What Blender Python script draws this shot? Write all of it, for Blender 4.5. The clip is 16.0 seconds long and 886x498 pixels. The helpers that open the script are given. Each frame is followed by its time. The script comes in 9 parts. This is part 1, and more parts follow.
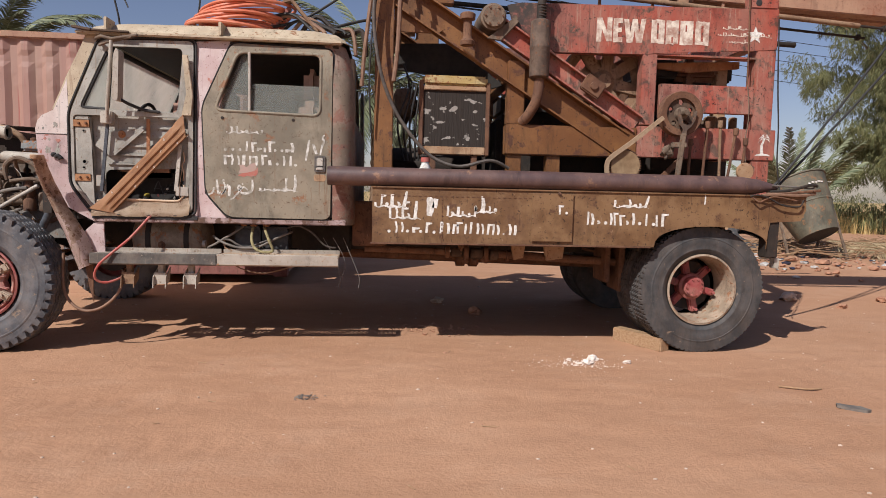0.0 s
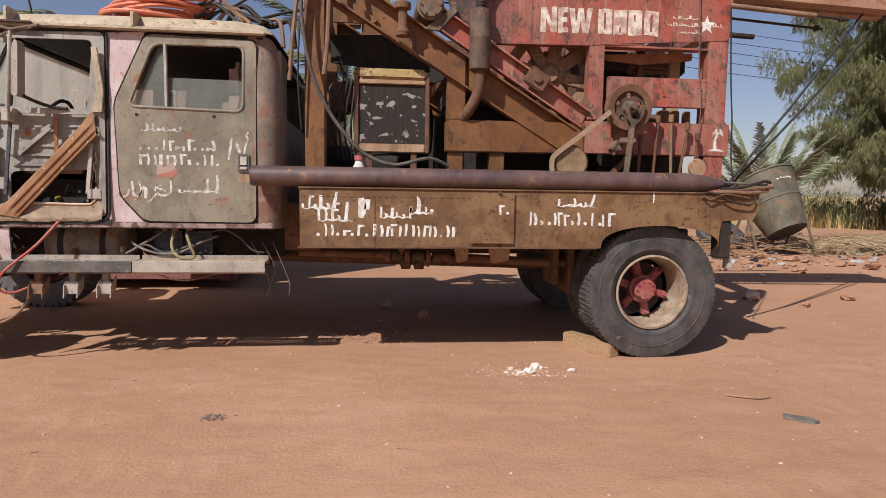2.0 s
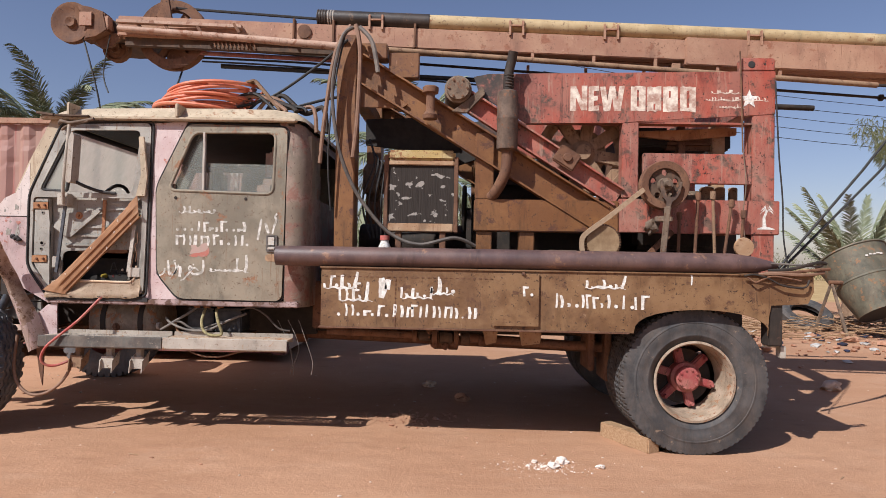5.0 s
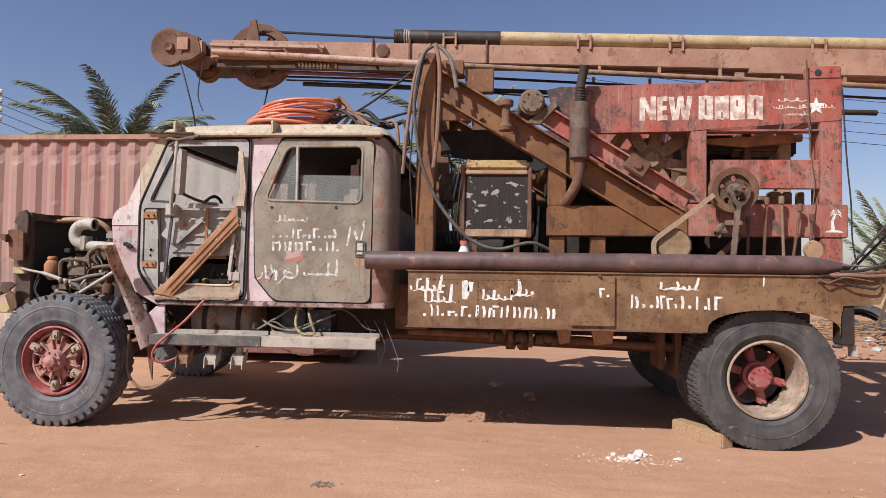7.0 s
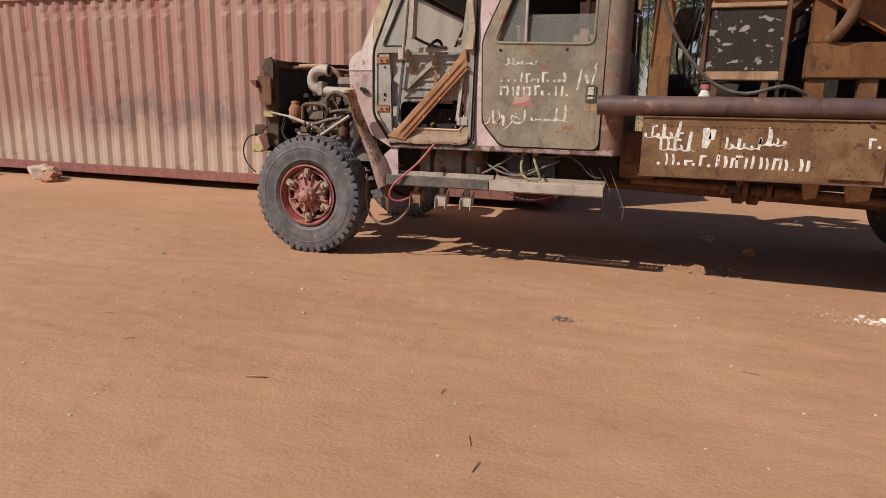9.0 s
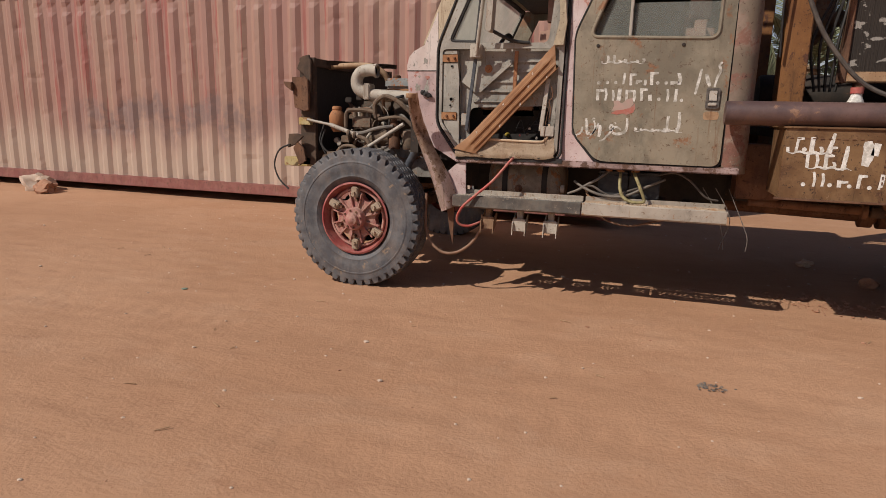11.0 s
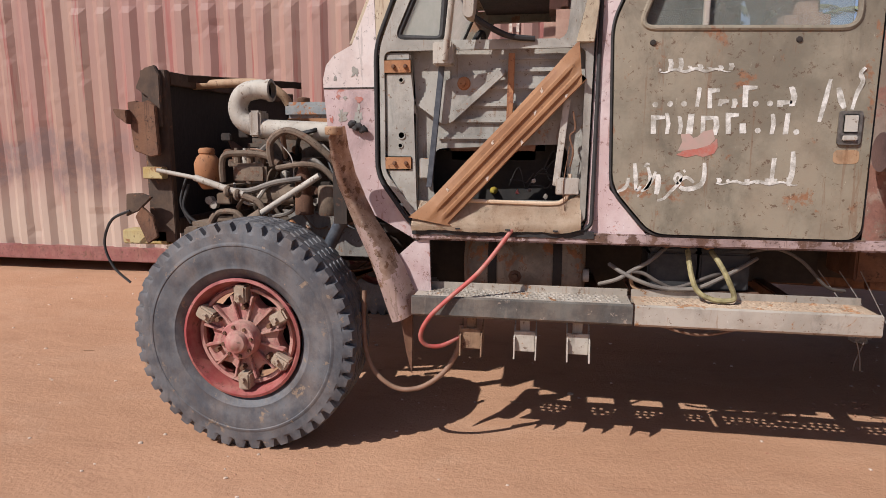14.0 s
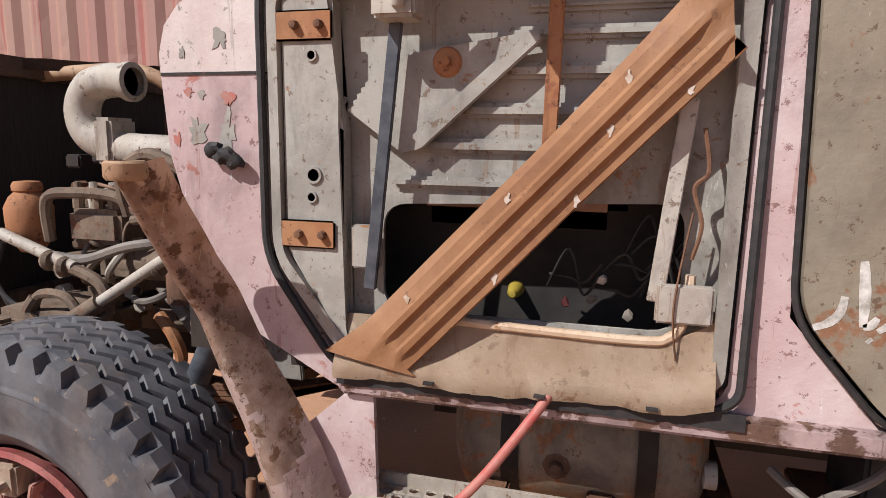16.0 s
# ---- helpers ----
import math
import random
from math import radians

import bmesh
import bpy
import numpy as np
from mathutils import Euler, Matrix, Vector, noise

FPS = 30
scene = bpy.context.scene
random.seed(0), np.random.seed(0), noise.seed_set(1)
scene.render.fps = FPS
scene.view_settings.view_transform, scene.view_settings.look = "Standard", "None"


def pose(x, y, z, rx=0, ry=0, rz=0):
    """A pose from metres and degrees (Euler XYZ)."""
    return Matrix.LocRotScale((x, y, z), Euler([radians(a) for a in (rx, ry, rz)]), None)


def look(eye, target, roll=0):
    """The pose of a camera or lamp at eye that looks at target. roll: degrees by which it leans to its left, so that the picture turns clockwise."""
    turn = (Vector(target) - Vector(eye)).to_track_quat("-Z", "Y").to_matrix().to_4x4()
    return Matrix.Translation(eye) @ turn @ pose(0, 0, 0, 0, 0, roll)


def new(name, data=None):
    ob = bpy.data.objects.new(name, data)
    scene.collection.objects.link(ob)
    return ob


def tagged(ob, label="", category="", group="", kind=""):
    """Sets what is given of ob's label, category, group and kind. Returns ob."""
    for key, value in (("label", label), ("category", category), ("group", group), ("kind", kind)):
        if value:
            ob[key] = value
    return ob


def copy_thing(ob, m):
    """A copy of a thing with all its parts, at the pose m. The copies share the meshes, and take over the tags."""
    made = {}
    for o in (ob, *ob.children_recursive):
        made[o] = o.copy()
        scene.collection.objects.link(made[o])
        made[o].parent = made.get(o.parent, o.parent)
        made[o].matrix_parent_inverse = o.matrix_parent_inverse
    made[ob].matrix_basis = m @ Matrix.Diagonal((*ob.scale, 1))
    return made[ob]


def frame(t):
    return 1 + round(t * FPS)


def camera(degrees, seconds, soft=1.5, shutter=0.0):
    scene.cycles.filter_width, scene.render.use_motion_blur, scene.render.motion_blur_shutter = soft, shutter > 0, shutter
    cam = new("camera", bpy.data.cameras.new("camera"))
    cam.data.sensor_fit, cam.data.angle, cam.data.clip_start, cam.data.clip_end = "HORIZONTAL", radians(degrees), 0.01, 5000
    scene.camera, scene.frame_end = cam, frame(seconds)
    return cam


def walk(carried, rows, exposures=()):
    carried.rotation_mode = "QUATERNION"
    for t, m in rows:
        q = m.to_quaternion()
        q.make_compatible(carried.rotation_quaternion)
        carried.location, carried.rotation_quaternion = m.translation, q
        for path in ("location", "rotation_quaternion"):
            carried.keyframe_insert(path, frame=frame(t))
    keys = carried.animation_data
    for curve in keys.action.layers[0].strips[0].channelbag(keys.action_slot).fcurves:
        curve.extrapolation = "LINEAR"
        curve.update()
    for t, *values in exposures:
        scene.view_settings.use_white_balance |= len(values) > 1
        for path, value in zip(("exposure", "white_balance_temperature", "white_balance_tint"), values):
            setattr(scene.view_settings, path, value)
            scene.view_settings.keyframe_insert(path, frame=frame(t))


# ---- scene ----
cam = camera(70.6, 16.0, soft=0.6)
METRES, EYE, TILT, LEAN, TURN = 7.0, 1.235, 0.0, 0.0, -5.0
ROWS = [
    (0.0, 0.0, 0.0, 0.0, 0.12, -5.13, -1.31),
    (0.5, 0.0063, 0.0012, -0.0019, 0.59, -5.17, -1.08),
    (1.0, 0.0125, 0.003, 0.0, 1.08, -5.13, -1.08),
    (1.5, 0.0262, 0.0166, -0.0019, 0.92, -5.2, -0.76),
    (2.0, 0.0528, 0.0395, 0.0033, -1.25, -5.32, -0.83),
    (2.5, 0.0824, 0.0554, 0.0026, -3.27, -5.26, -0.48),
    (3.0, 0.1199, 0.0649, 0.0107, -1.72, -4.91, -0.72),
    (3.5, 0.1251, 0.0628, 0.0095, 0.73, -4.78, -1.11),
    (4.0, 0.1247, 0.0585, 0.0129, 2.36, -3.85, -1.2),
    (4.5, 0.1233, 0.0591, 0.013, 4.9, 0.53, -1.08),
    (7.0, 0.073, 0.0092, 0.0076, 9.62, 1.77, -0.8),
    (7.5, 0.0768, -0.0028, 0.0059, 12.98, 0.76, -0.97),
    (8.0, 0.0574, -0.0117, 0.0024, 13.69, -2.27, -1.5),
    (8.5, 0.0274, -0.0241, 0.0013, 16.51, -6.66, -1.55),
    (9.0, 0.0055, -0.0182, 0.001, 24.25, -12.04, -1.31),
    (11.5, -0.1677, 0.0849, 0.0075, 23.05, -11.85, -1.29),
    (12.0, -0.2093, 0.1042, 0.0074, 19.54, -11.4, -1.36),
    (12.5, -0.2413, 0.1363, 0.0077, 17.03, -10.1, -0.78),
    (13.0, -0.2571, 0.1921, 0.0135, 16.46, -9.66, -0.63),
    (13.5, -0.2701, 0.2457, 0.0191, 14.98, -9.84, -0.56),
    (14.0, -0.2593, 0.3015, 0.0193, 14.66, -9.55, -0.17),
    (14.5, -0.252, 0.3539, 0.0253, 14.68, -9.55, -0.5),
    (15.0, -0.2645, 0.4081, 0.03, 13.31, -9.51, -0.73),
    (15.5, -0.2781, 0.4538, 0.0311, 15.21, -9.46, -0.52),
    (16.0, -0.2861, 0.5131, 0.033, 20.21, -9.42, -0.82),
]
walk(cam, [(t, pose(0, 0, EYE, TILT, LEAN, TURN) @ pose(METRES * x, METRES * y, METRES * z, 90 + pitch, roll, yaw)) for t, x, y, z, yaw, pitch, roll in ROWS],
     exposures=[(0.0, -0.33, 6350, 10), (3.9, -0.33, 6400, 10), (4.7, -0.17, 6250, 10), (6.8, -0.07, 6050, 10), (7.6, -0.07, 6100, 10), (8.3, -0.2, 6300, 10), (9.0, -0.52, 6950, 10),
                (11.3, -0.7, 6900, 10), (12.5, -0.67, 6750, 10), (13.3, -0.53, 6450, 10), (14.3, -0.24, 6200, 10), (16.0, -0.2, 6230, 10)])

# ---- light ----
SUN_EL, SUN_DIR = radians(44.4), Vector((0.5, 0.56, -0.735))
world = bpy.data.worlds.new("world")
scene.world = world
world.use_nodes = True
_wn = world.node_tree.nodes
_sky = _wn.new("ShaderNodeTexSky")
_sky.sky_type = "NISHITA"
_sky.sun_disc = False
_sky.sun_elevation = SUN_EL
_sky.sun_rotation = math.atan2(-0.5, -0.56)
_sky.air_density, _sky.dust_density, _sky.ozone_density, _sky.altitude = 1.0, 1.0, 2.0, 100
_wn["Background"].inputs[1].default_value = 0.104
_tint = _wn.new("ShaderNodeMix")
_tint.data_type, _tint.blend_type = "RGBA", "MULTIPLY"
_tint.inputs[0].default_value = 1.0
_tint.inputs[7].default_value = (1.13, 0.96, 0.99, 1)
world.node_tree.links.new(_sky.outputs[0], _tint.inputs[6])
world.node_tree.links.new(_tint.outputs[2], _wn["Background"].inputs[0])
sun_data = bpy.data.lights.new("sun", "SUN")
sun_data.energy, sun_data.angle, sun_data.color = 6.5, radians(0.55), (1.0, 0.962, 0.915)
sun = new("sun", sun_data)
sun.matrix_world = look((0, 0, 30), Vector((0, 0, 30)) + SUN_DIR)


# ---- materials ----
def nodes_of(name):
    m = bpy.data.materials.new(name)
    m.use_nodes = True
    nt = m.node_tree
    return m, nt, nt.nodes["Principled BSDF"]


def nd(nt, kind, **kw):
    n = nt.nodes.new(kind)
    for k, v in kw.items():
        if isinstance(k, str) and k in n.inputs:
            n.inputs[k].default_value = v
    return n


def noise_tex(nt, scale, detail=5.0, rough=0.6, stretch=None, warp=0.0):
    co = nt.nodes.new("ShaderNodeTexCoord")
    mp = nt.nodes.new("ShaderNodeMapping")
    mp.inputs["Scale"].default_value = stretch or (1, 1, 1)
    nt.links.new(co.outputs["Object"], mp.inputs["Vector"])
    n = nd(nt, "ShaderNodeTexNoise", Scale=scale, Detail=detail, Roughness=rough, Distortion=warp)
    nt.links.new(mp.outputs[0], n.inputs["Vector"])
    return n.outputs["Fac"]


def ramp(nt, fac, lo, hi):
    r = nt.nodes.new("ShaderNodeMapRange")
    r.inputs["From Min"].default_value, r.inputs["From Max"].default_value = lo, hi
    r.interpolation_type = "SMOOTHSTEP"
    nt.links.new(fac, r.inputs["Value"])
    return r.outputs[0]


def mix(nt, fac, a, b):
    m = nt.nodes.new("ShaderNodeMix")
    m.data_type = "RGBA"
    for sock, v in ((m.inputs[0], fac), (m.inputs[6], a), (m.inputs[7], b)):
        if isinstance(v, (tuple, list)):
            sock.default_value = (*v, 1)
        elif isinstance(v, (int, float)):
            sock.default_value = v
        else:
            nt.links.new(v, sock)
    return m.outputs[2]


def weathered(name, base, second, rust=(0.12, 0.045, 0.02), rust_at=0.62, dust=(0.33, 0.21, 0.13), dust_amt=0.25,
              rough=0.6, metal=0.0, scale=4.0, streak=False, bump=0.15, grain=60.0, soft=0.06, spec=0.5, stains=0.55, marks=1.0, soot=None):
    """Painted or bare metal: two tones, patches of rust with a crisp edge, blown dust and fine relief."""
    m, nt, b = nodes_of(name)
    big = noise_tex(nt, scale, 6, 0.65, (1, 1, 0.35) if streak else None)
    col = mix(nt, ramp(nt, big, 0.38, 0.62), base, second)
    patch = noise_tex(nt, scale * 2.3, 8, 0.7, None, 0.3)
    rustm = ramp(nt, patch, rust_at, rust_at + soft)
    fine = noise_tex(nt, grain, 4, 0.7)
    rcol = mix(nt, fine, tuple(c * 0.6 for c in rust), tuple(min(1, c * 1.7) for c in rust))
    col = mix(nt, rustm, col, rcol)
    dn = noise_tex(nt, scale * 0.9 + 1.3, 7, 0.75, (1, 1, 0.5))
    mul = nt.nodes.new("ShaderNodeMath")
    mul.operation = "MULTIPLY"
    nt.links.new(ramp(nt, dn, 0.35, 0.75), mul.inputs[0])
    mul.inputs[1].default_value = dust_amt * 0.65
    col = mix(nt, mul.outputs[0], col, dust)
    stain = noise_tex(nt, scale * 1.4, 7, 0.7, (1, 1, 0.4), 0.5)
    sm = nt.nodes.new("ShaderNodeMath")
    sm.operation = "MULTIPLY"
    nt.links.new(ramp(nt, stain, 0.5, 0.72), sm.inputs[0])
    sm.inputs[1].default_value = stains
    col = mix(nt, sm.outputs[0], col, tuple(0.3 * c for c in base))
    # rust runs, dark specks and pale scuffs with hard edges
    for tex, lo, hi, amt, tone in ((noise_tex(nt, 2.6, 6, 0.75, (9, 9, 0.5)), 0.6, 0.64, 0.45 * marks, tuple(0.8 * r for r in rust)),
                                   (noise_tex(nt, 38, 5, 0.75), 0.6, 0.63, 0.7 * marks, tuple(0.45 * r for r in rust)),
                                   (noise_tex(nt, 13, 8, 0.8, (2.5, 2.5, 0.8), 0.8), 0.63, 0.66, 0.5 * marks, tuple(min(0.7, 1.5 * c + 0.08) for c in second))):
        am = nt.nodes.new("ShaderNodeMath")
        am.operation = "MULTIPLY"
        nt.links.new(ramp(nt, tex, lo, hi), am.inputs[0])
        am.inputs[1].default_value = amt
        col = mix(nt, am.outputs[0], col, tone)
    if streak:
        for tex, lo, hi, amt, tone in ((noise_tex(nt, 5, 6, 0.75, (5, 5, 0.55), 0.3), 0.55, 0.64, 0.6, (0.36, 0.23, 0.17)), (noise_tex(nt, 3.4, 7, 0.75, (3, 3, 0.7), 0.6), 0.58, 0.68, 0.6, (0.05, 0.032, 0.024))):
            am = nt.nodes.new("ShaderNodeMath")
            am.operation = "MULTIPLY"
            nt.links.new(ramp(nt, tex, lo, hi), am.inputs[0])
            am.inputs[1].default_value = amt
            col = mix(nt, am.outputs[0], col, tone)
    if soot:
        co = nt.nodes.new("ShaderNodeTexCoord")
        sep = nt.nodes.new("ShaderNodeSeparateXYZ")
        nt.links.new(co.outputs["Object"], sep.inputs[0])
        wob = nt.nodes.new("ShaderNodeMath")
        wob.operation = "MULTIPLY_ADD"
        nt.links.new(noise_tex(nt, 4, 6, 0.7), wob.inputs[0])
        wob.inputs[1].default_value = 1.4
        nt.links.new(sep.outputs["X"], wob.inputs[2])
        sm2 = nt.nodes.new("ShaderNodeMath")
        sm2.operation = "MULTIPLY"
        nt.links.new(ramp(nt, wob.outputs[0], soot[0] + 0.7, soot[1] + 0.7), sm2.inputs[0])
        nt.links.new(ramp(nt, noise_tex(nt, 11, 7, 0.75), 0.3, 0.5), sm2.inputs[1])
        col = mix(nt, sm2.outputs[0], col, (0.045, 0.034, 0.028))
    chips = ramp(nt, noise_tex(nt, grain * 0.45, 6, 0.8), 0.66, 0.685)
    cm = nt.nodes.new("ShaderNodeMath")
    cm.operation = "MULTIPLY"
    nt.links.new(chips, cm.inputs[0])
    cm.inputs[1].default_value = 0.6
    col = mix(nt, cm.outputs[0], col, tuple(0.5 * c + 0.25 * r for c, r in zip(second, rust)))
    nt.links.new(col, b.inputs["Base Color"])
    b.inputs["Metallic"].default_value = metal
    b.inputs["Specular IOR Level"].default_value = spec
    rr = nt.nodes.new("ShaderNodeMapRange")
    rr.inputs["To Min"].default_value, rr.inputs["To Max"].default_value = rough - 0.1, min(1, rough + 0.25)
    nt.links.new(big, rr.inputs["Value"])
    nt.links.new(rr.outputs[0], b.inputs["Roughness"])
    bp = nt.nodes.new("ShaderNodeBump")
    bp.inputs["Strength"].default_value, bp.inputs["Distance"].default_value = bump, 0.01
    add = nt.nodes.new("ShaderNodeMath")
    nt.links.new(patch, add.inputs[0])
    nt.links.new(fine, add.inputs[1])
    nt.links.new(add.outputs[0], bp.inputs["Height"])
    nt.links.new(bp.outputs[0], b.inputs["Normal"])
    return m


def plain(name, a, c, scale=20.0, rough=0.7, metal=0.0, bump=0.1, stretch=None, spec=0.5):
    m, nt, b = nodes_of(name)
    n = noise_tex(nt, scale, 6, 0.65, stretch)
    nt.links.new(mix(nt, ramp(nt, n, 0.3, 0.7), a, c), b.inputs["Base Color"])
    b.inputs["Roughness"].default_value, b.inputs["Metallic"].default_value = rough, metal
    b.inputs["Specular IOR Level"].default_value = spec
    bp = nt.nodes.new("ShaderNodeBump")
    bp.inputs["Strength"].default_value, bp.inputs["Distance"].default_value = bump, 0.01
    nt.links.new(n, bp.inputs["Height"])
    nt.links.new(bp.outputs[0], b.inputs["Normal"])
    return m


CAB = weathered("cab_olive_paint", (0.158, 0.134, 0.096), (0.258, 0.222, 0.162), (0.2, 0.095, 0.048), 0.57, dust_amt=0.3, rough=0.62, scale=3.0, grain=80)
CORNER = weathered("rubbed_red_olive_paint", (0.17, 0.135, 0.1), (0.31, 0.22, 0.175), (0.19, 0.088, 0.066), 0.5, dust_amt=0.35, rough=0.62, scale=3.5, soft=0.1, marks=1.3)
CAB_ROOF = weathered("roof_paint", (0.4, 0.32, 0.22), (0.5, 0.41, 0.29), (0.22, 0.1, 0.045), 0.6, dust_amt=0.4, rough=0.65, scale=5.0)
PINK = weathered("pink_paint", (0.46, 0.33, 0.318), (0.55, 0.445, 0.43), (0.33, 0.13, 0.1), 0.6, dust_amt=0.2, rough=0.5, scale=4.0)
SILL = weathered("grimy_sill_paint", (0.2, 0.135, 0.125), (0.4, 0.29, 0.275), (0.09, 0.045, 0.03), 0.5, dust_amt=0.35, rough=0.6, scale=5.0)
INNER = weathered("door_inner_grey", (0.255, 0.24, 0.208), (0.36, 0.342, 0.3), (0.25, 0.12, 0.05), 0.62, dust_amt=0.3, rough=0.6, scale=5.0)
RED = weathered("red_worn_paint", (0.34, 0.064, 0.038), (0.27, 0.092, 0.066), (0.062, 0.034, 0.024), 0.52, dust=(0.44, 0.27, 0.2), dust_amt=0.75, marks=1.5, stains=0.7, rough=0.5, scale=3.5, streak=True, soft=0.1)
REDSOOT = weathered("sooted_red_paint", (0.34, 0.064, 0.038), (0.27, 0.092, 0.066), (0.062, 0.034, 0.024), 0.53, dust=(0.42, 0.25, 0.17), dust_amt=0.5, marks=1.3, stains=0.7, rough=0.5, scale=3.5, streak=True, soft=0.1, soot=(1.62, 1.0))
BROWN = weathered("brown_oxide_paint", (0.145, 0.055, 0.014), (0.21, 0.088, 0.024), (0.08, 0.028, 0.013), 0.57, dust_amt=0.1, rough=0.5, scale=3.0, stains=0.7)
BOXM = weathered("box_brown_metal", (0.12, 0.056, 0.02), (0.205, 0.112, 0.048), (0.07, 0.028, 0.012), 0.57, dust_amt=0.25, stains=0.4, marks=1.3, rough=0.55, scale=4.0, soft=0.1)
RUST = weathered("rusty_steel", (0.1, 0.042, 0.022), (0.16, 0.074, 0.038), (0.07, 0.03, 0.017), 0.58, dust_amt=0.3, rough=0.8, scale=6.0, bump=0.3)
RUST_OR = weathered("orange_rust", (0.3, 0.12, 0.045), (0.36, 0.17, 0.075), (0.2, 0.07, 0.03), 0.6, dust_amt=0.25, rough=0.75, scale=6.0)
# Greasy steel; dust kept low so that shaded machinery stays dark.
DARK = weathered("dark_greasy_steel_and_shade", (0.012, 0.009, 0.007), (0.028, 0.019, 0.014), (0.055, 0.026, 0.015), 0.6, dust_amt=0.1, rough=0.7, scale=8.0)
GREASE = weathered("dusty_engine_metal", (0.095, 0.066, 0.045), (0.175, 0.128, 0.09), (0.12, 0.055, 0.03), 0.56, dust_amt=0.35, rough=0.75, scale=10.0)
ALU = weathered("dusty_aluminium", (0.4, 0.36, 0.31), (0.5, 0.46, 0.4), (0.3, 0.17, 0.09), 0.63, dust_amt=0.35, rough=0.5, metal=0.25, scale=7.0)
PIPE = weathered("casing_pipe_steel", (0.075, 0.045, 0.045), (0.13, 0.075, 0.066), (0.2, 0.11, 0.07), 0.6, dust_amt=0.16, rough=0.42, scale=3.0)
PIPE_Y = weathered("cream_pipe", (0.36, 0.26, 0.13), (0.47, 0.36, 0.2), (0.22, 0.11, 0.05), 0.58, dust_amt=0.2, rough=0.55, scale=3.0)
NOSE = weathered("bleached_nose_paint", (0.36, 0.22, 0.155), (0.46, 0.31, 0.23), (0.2, 0.085, 0.045), 0.55, dust_amt=0.35, rough=0.65, scale=5.0)
MAST = weathered("faded_mast_paint", (0.3, 0.15, 0.095), (0.38, 0.22, 0.14), (0.22, 0.09, 0.05), 0.57, dust_amt=0.35, rough=0.65, scale=3.0)
BLACK = plain("black_rubber_seal", (0.015, 0.014, 0.014), (0.035, 0.03, 0.028), 40, 0.75)
CABLE = plain("black_cable", (0.012, 0.012, 0.012), (0.03, 0.027, 0.025), 30, 0.6)
TYRE = weathered("dusty_tyre_rubber", (0.03, 0.031, 0.033), (0.062, 0.06, 0.06), (0.17, 0.125, 0.09), 0.62, dust_amt=0.25, rough=0.66, scale=6.0, spec=0.5, bump=0.06, marks=0.25)
TYREF = weathered("sunworn_tyre_rubber", (0.056, 0.06, 0.07), (0.115, 0.118, 0.126), (0.19, 0.14, 0.1), 0.6, dust_amt=0.36, rough=0.62, scale=7.0, spec=0.5, bump=0.08, marks=0.4, stains=0.4)
RIMRED = weathered("red_rim_paint", (0.27, 0.04, 0.042), (0.33, 0.1, 0.09), (0.2, 0.08, 0.05), 0.62, dust=(0.36, 0.24, 0.15), dust_amt=0.45, rough=0.6, scale=9.0)
RIMCR = weathered("cream_rim_paint", (0.26, 0.2, 0.14), (0.37, 0.29, 0.215), (0.25, 0.12, 0.06), 0.55, dust_amt=0.5, rough=0.6, scale=8.0)
WHITE = plain("brushed_white_paint", (0.46, 0.43, 0.38), (0.8, 0.77, 0.72), 38, 0.7)
CREAMPT = plain("stencil_cream_paint", (0.34, 0.19, 0.14), (0.74, 0.67, 0.56), 16, 0.65)
WOOD = plain("old_wood", (0.26, 0.15, 0.075), (0.4, 0.26, 0.15), 9, 0.8, bump=0.4, stretch=(1, 8, 8))
ORANGE = plain("orange_hose_rubber", (0.55, 0.13, 0.06), (0.62, 0.22, 0.13), 6, 0.55)
HOSERED = plain("red_hose_rubber", (0.4, 0.06, 0.052), (0.4, 0.17, 0.13), 14, 0.6)
HOSE = plain("dusty_brown_hose", (0.16, 0.085, 0.05), (0.24, 0.14, 0.09), 12, 0.7)
HOSEGREY = plain("dusty_grey_hose", (0.1, 0.085, 0.075), (0.2, 0.17, 0.14), 12, 0.7)
STONE = plain("pale_stone", (0.42, 0.3, 0.22), (0.56, 0.44, 0.35), 12, 0.9, bump=0.4)
STONER = plain("red_clod", (0.3, 0.14, 0.08), (0.4, 0.22, 0.14), 14, 0.95, bump=0.4)
CHALK = plain("white_plaster_lump", (0.58, 0.47, 0.39), (0.76, 0.7, 0.63), 15, 0.9, bump=0.4)
SEATM = plain("seat_vinyl", (0.34, 0.19, 0.14), (0.44, 0.27, 0.2), 14, 0.6)
BARREL = weathered("bucket_green_grey", (0.075, 0.072, 0.05), (0.125, 0.116, 0.08), (0.2, 0.1, 0.045), 0.57, dust_amt=0.3, rough=0.6, scale=4.0)


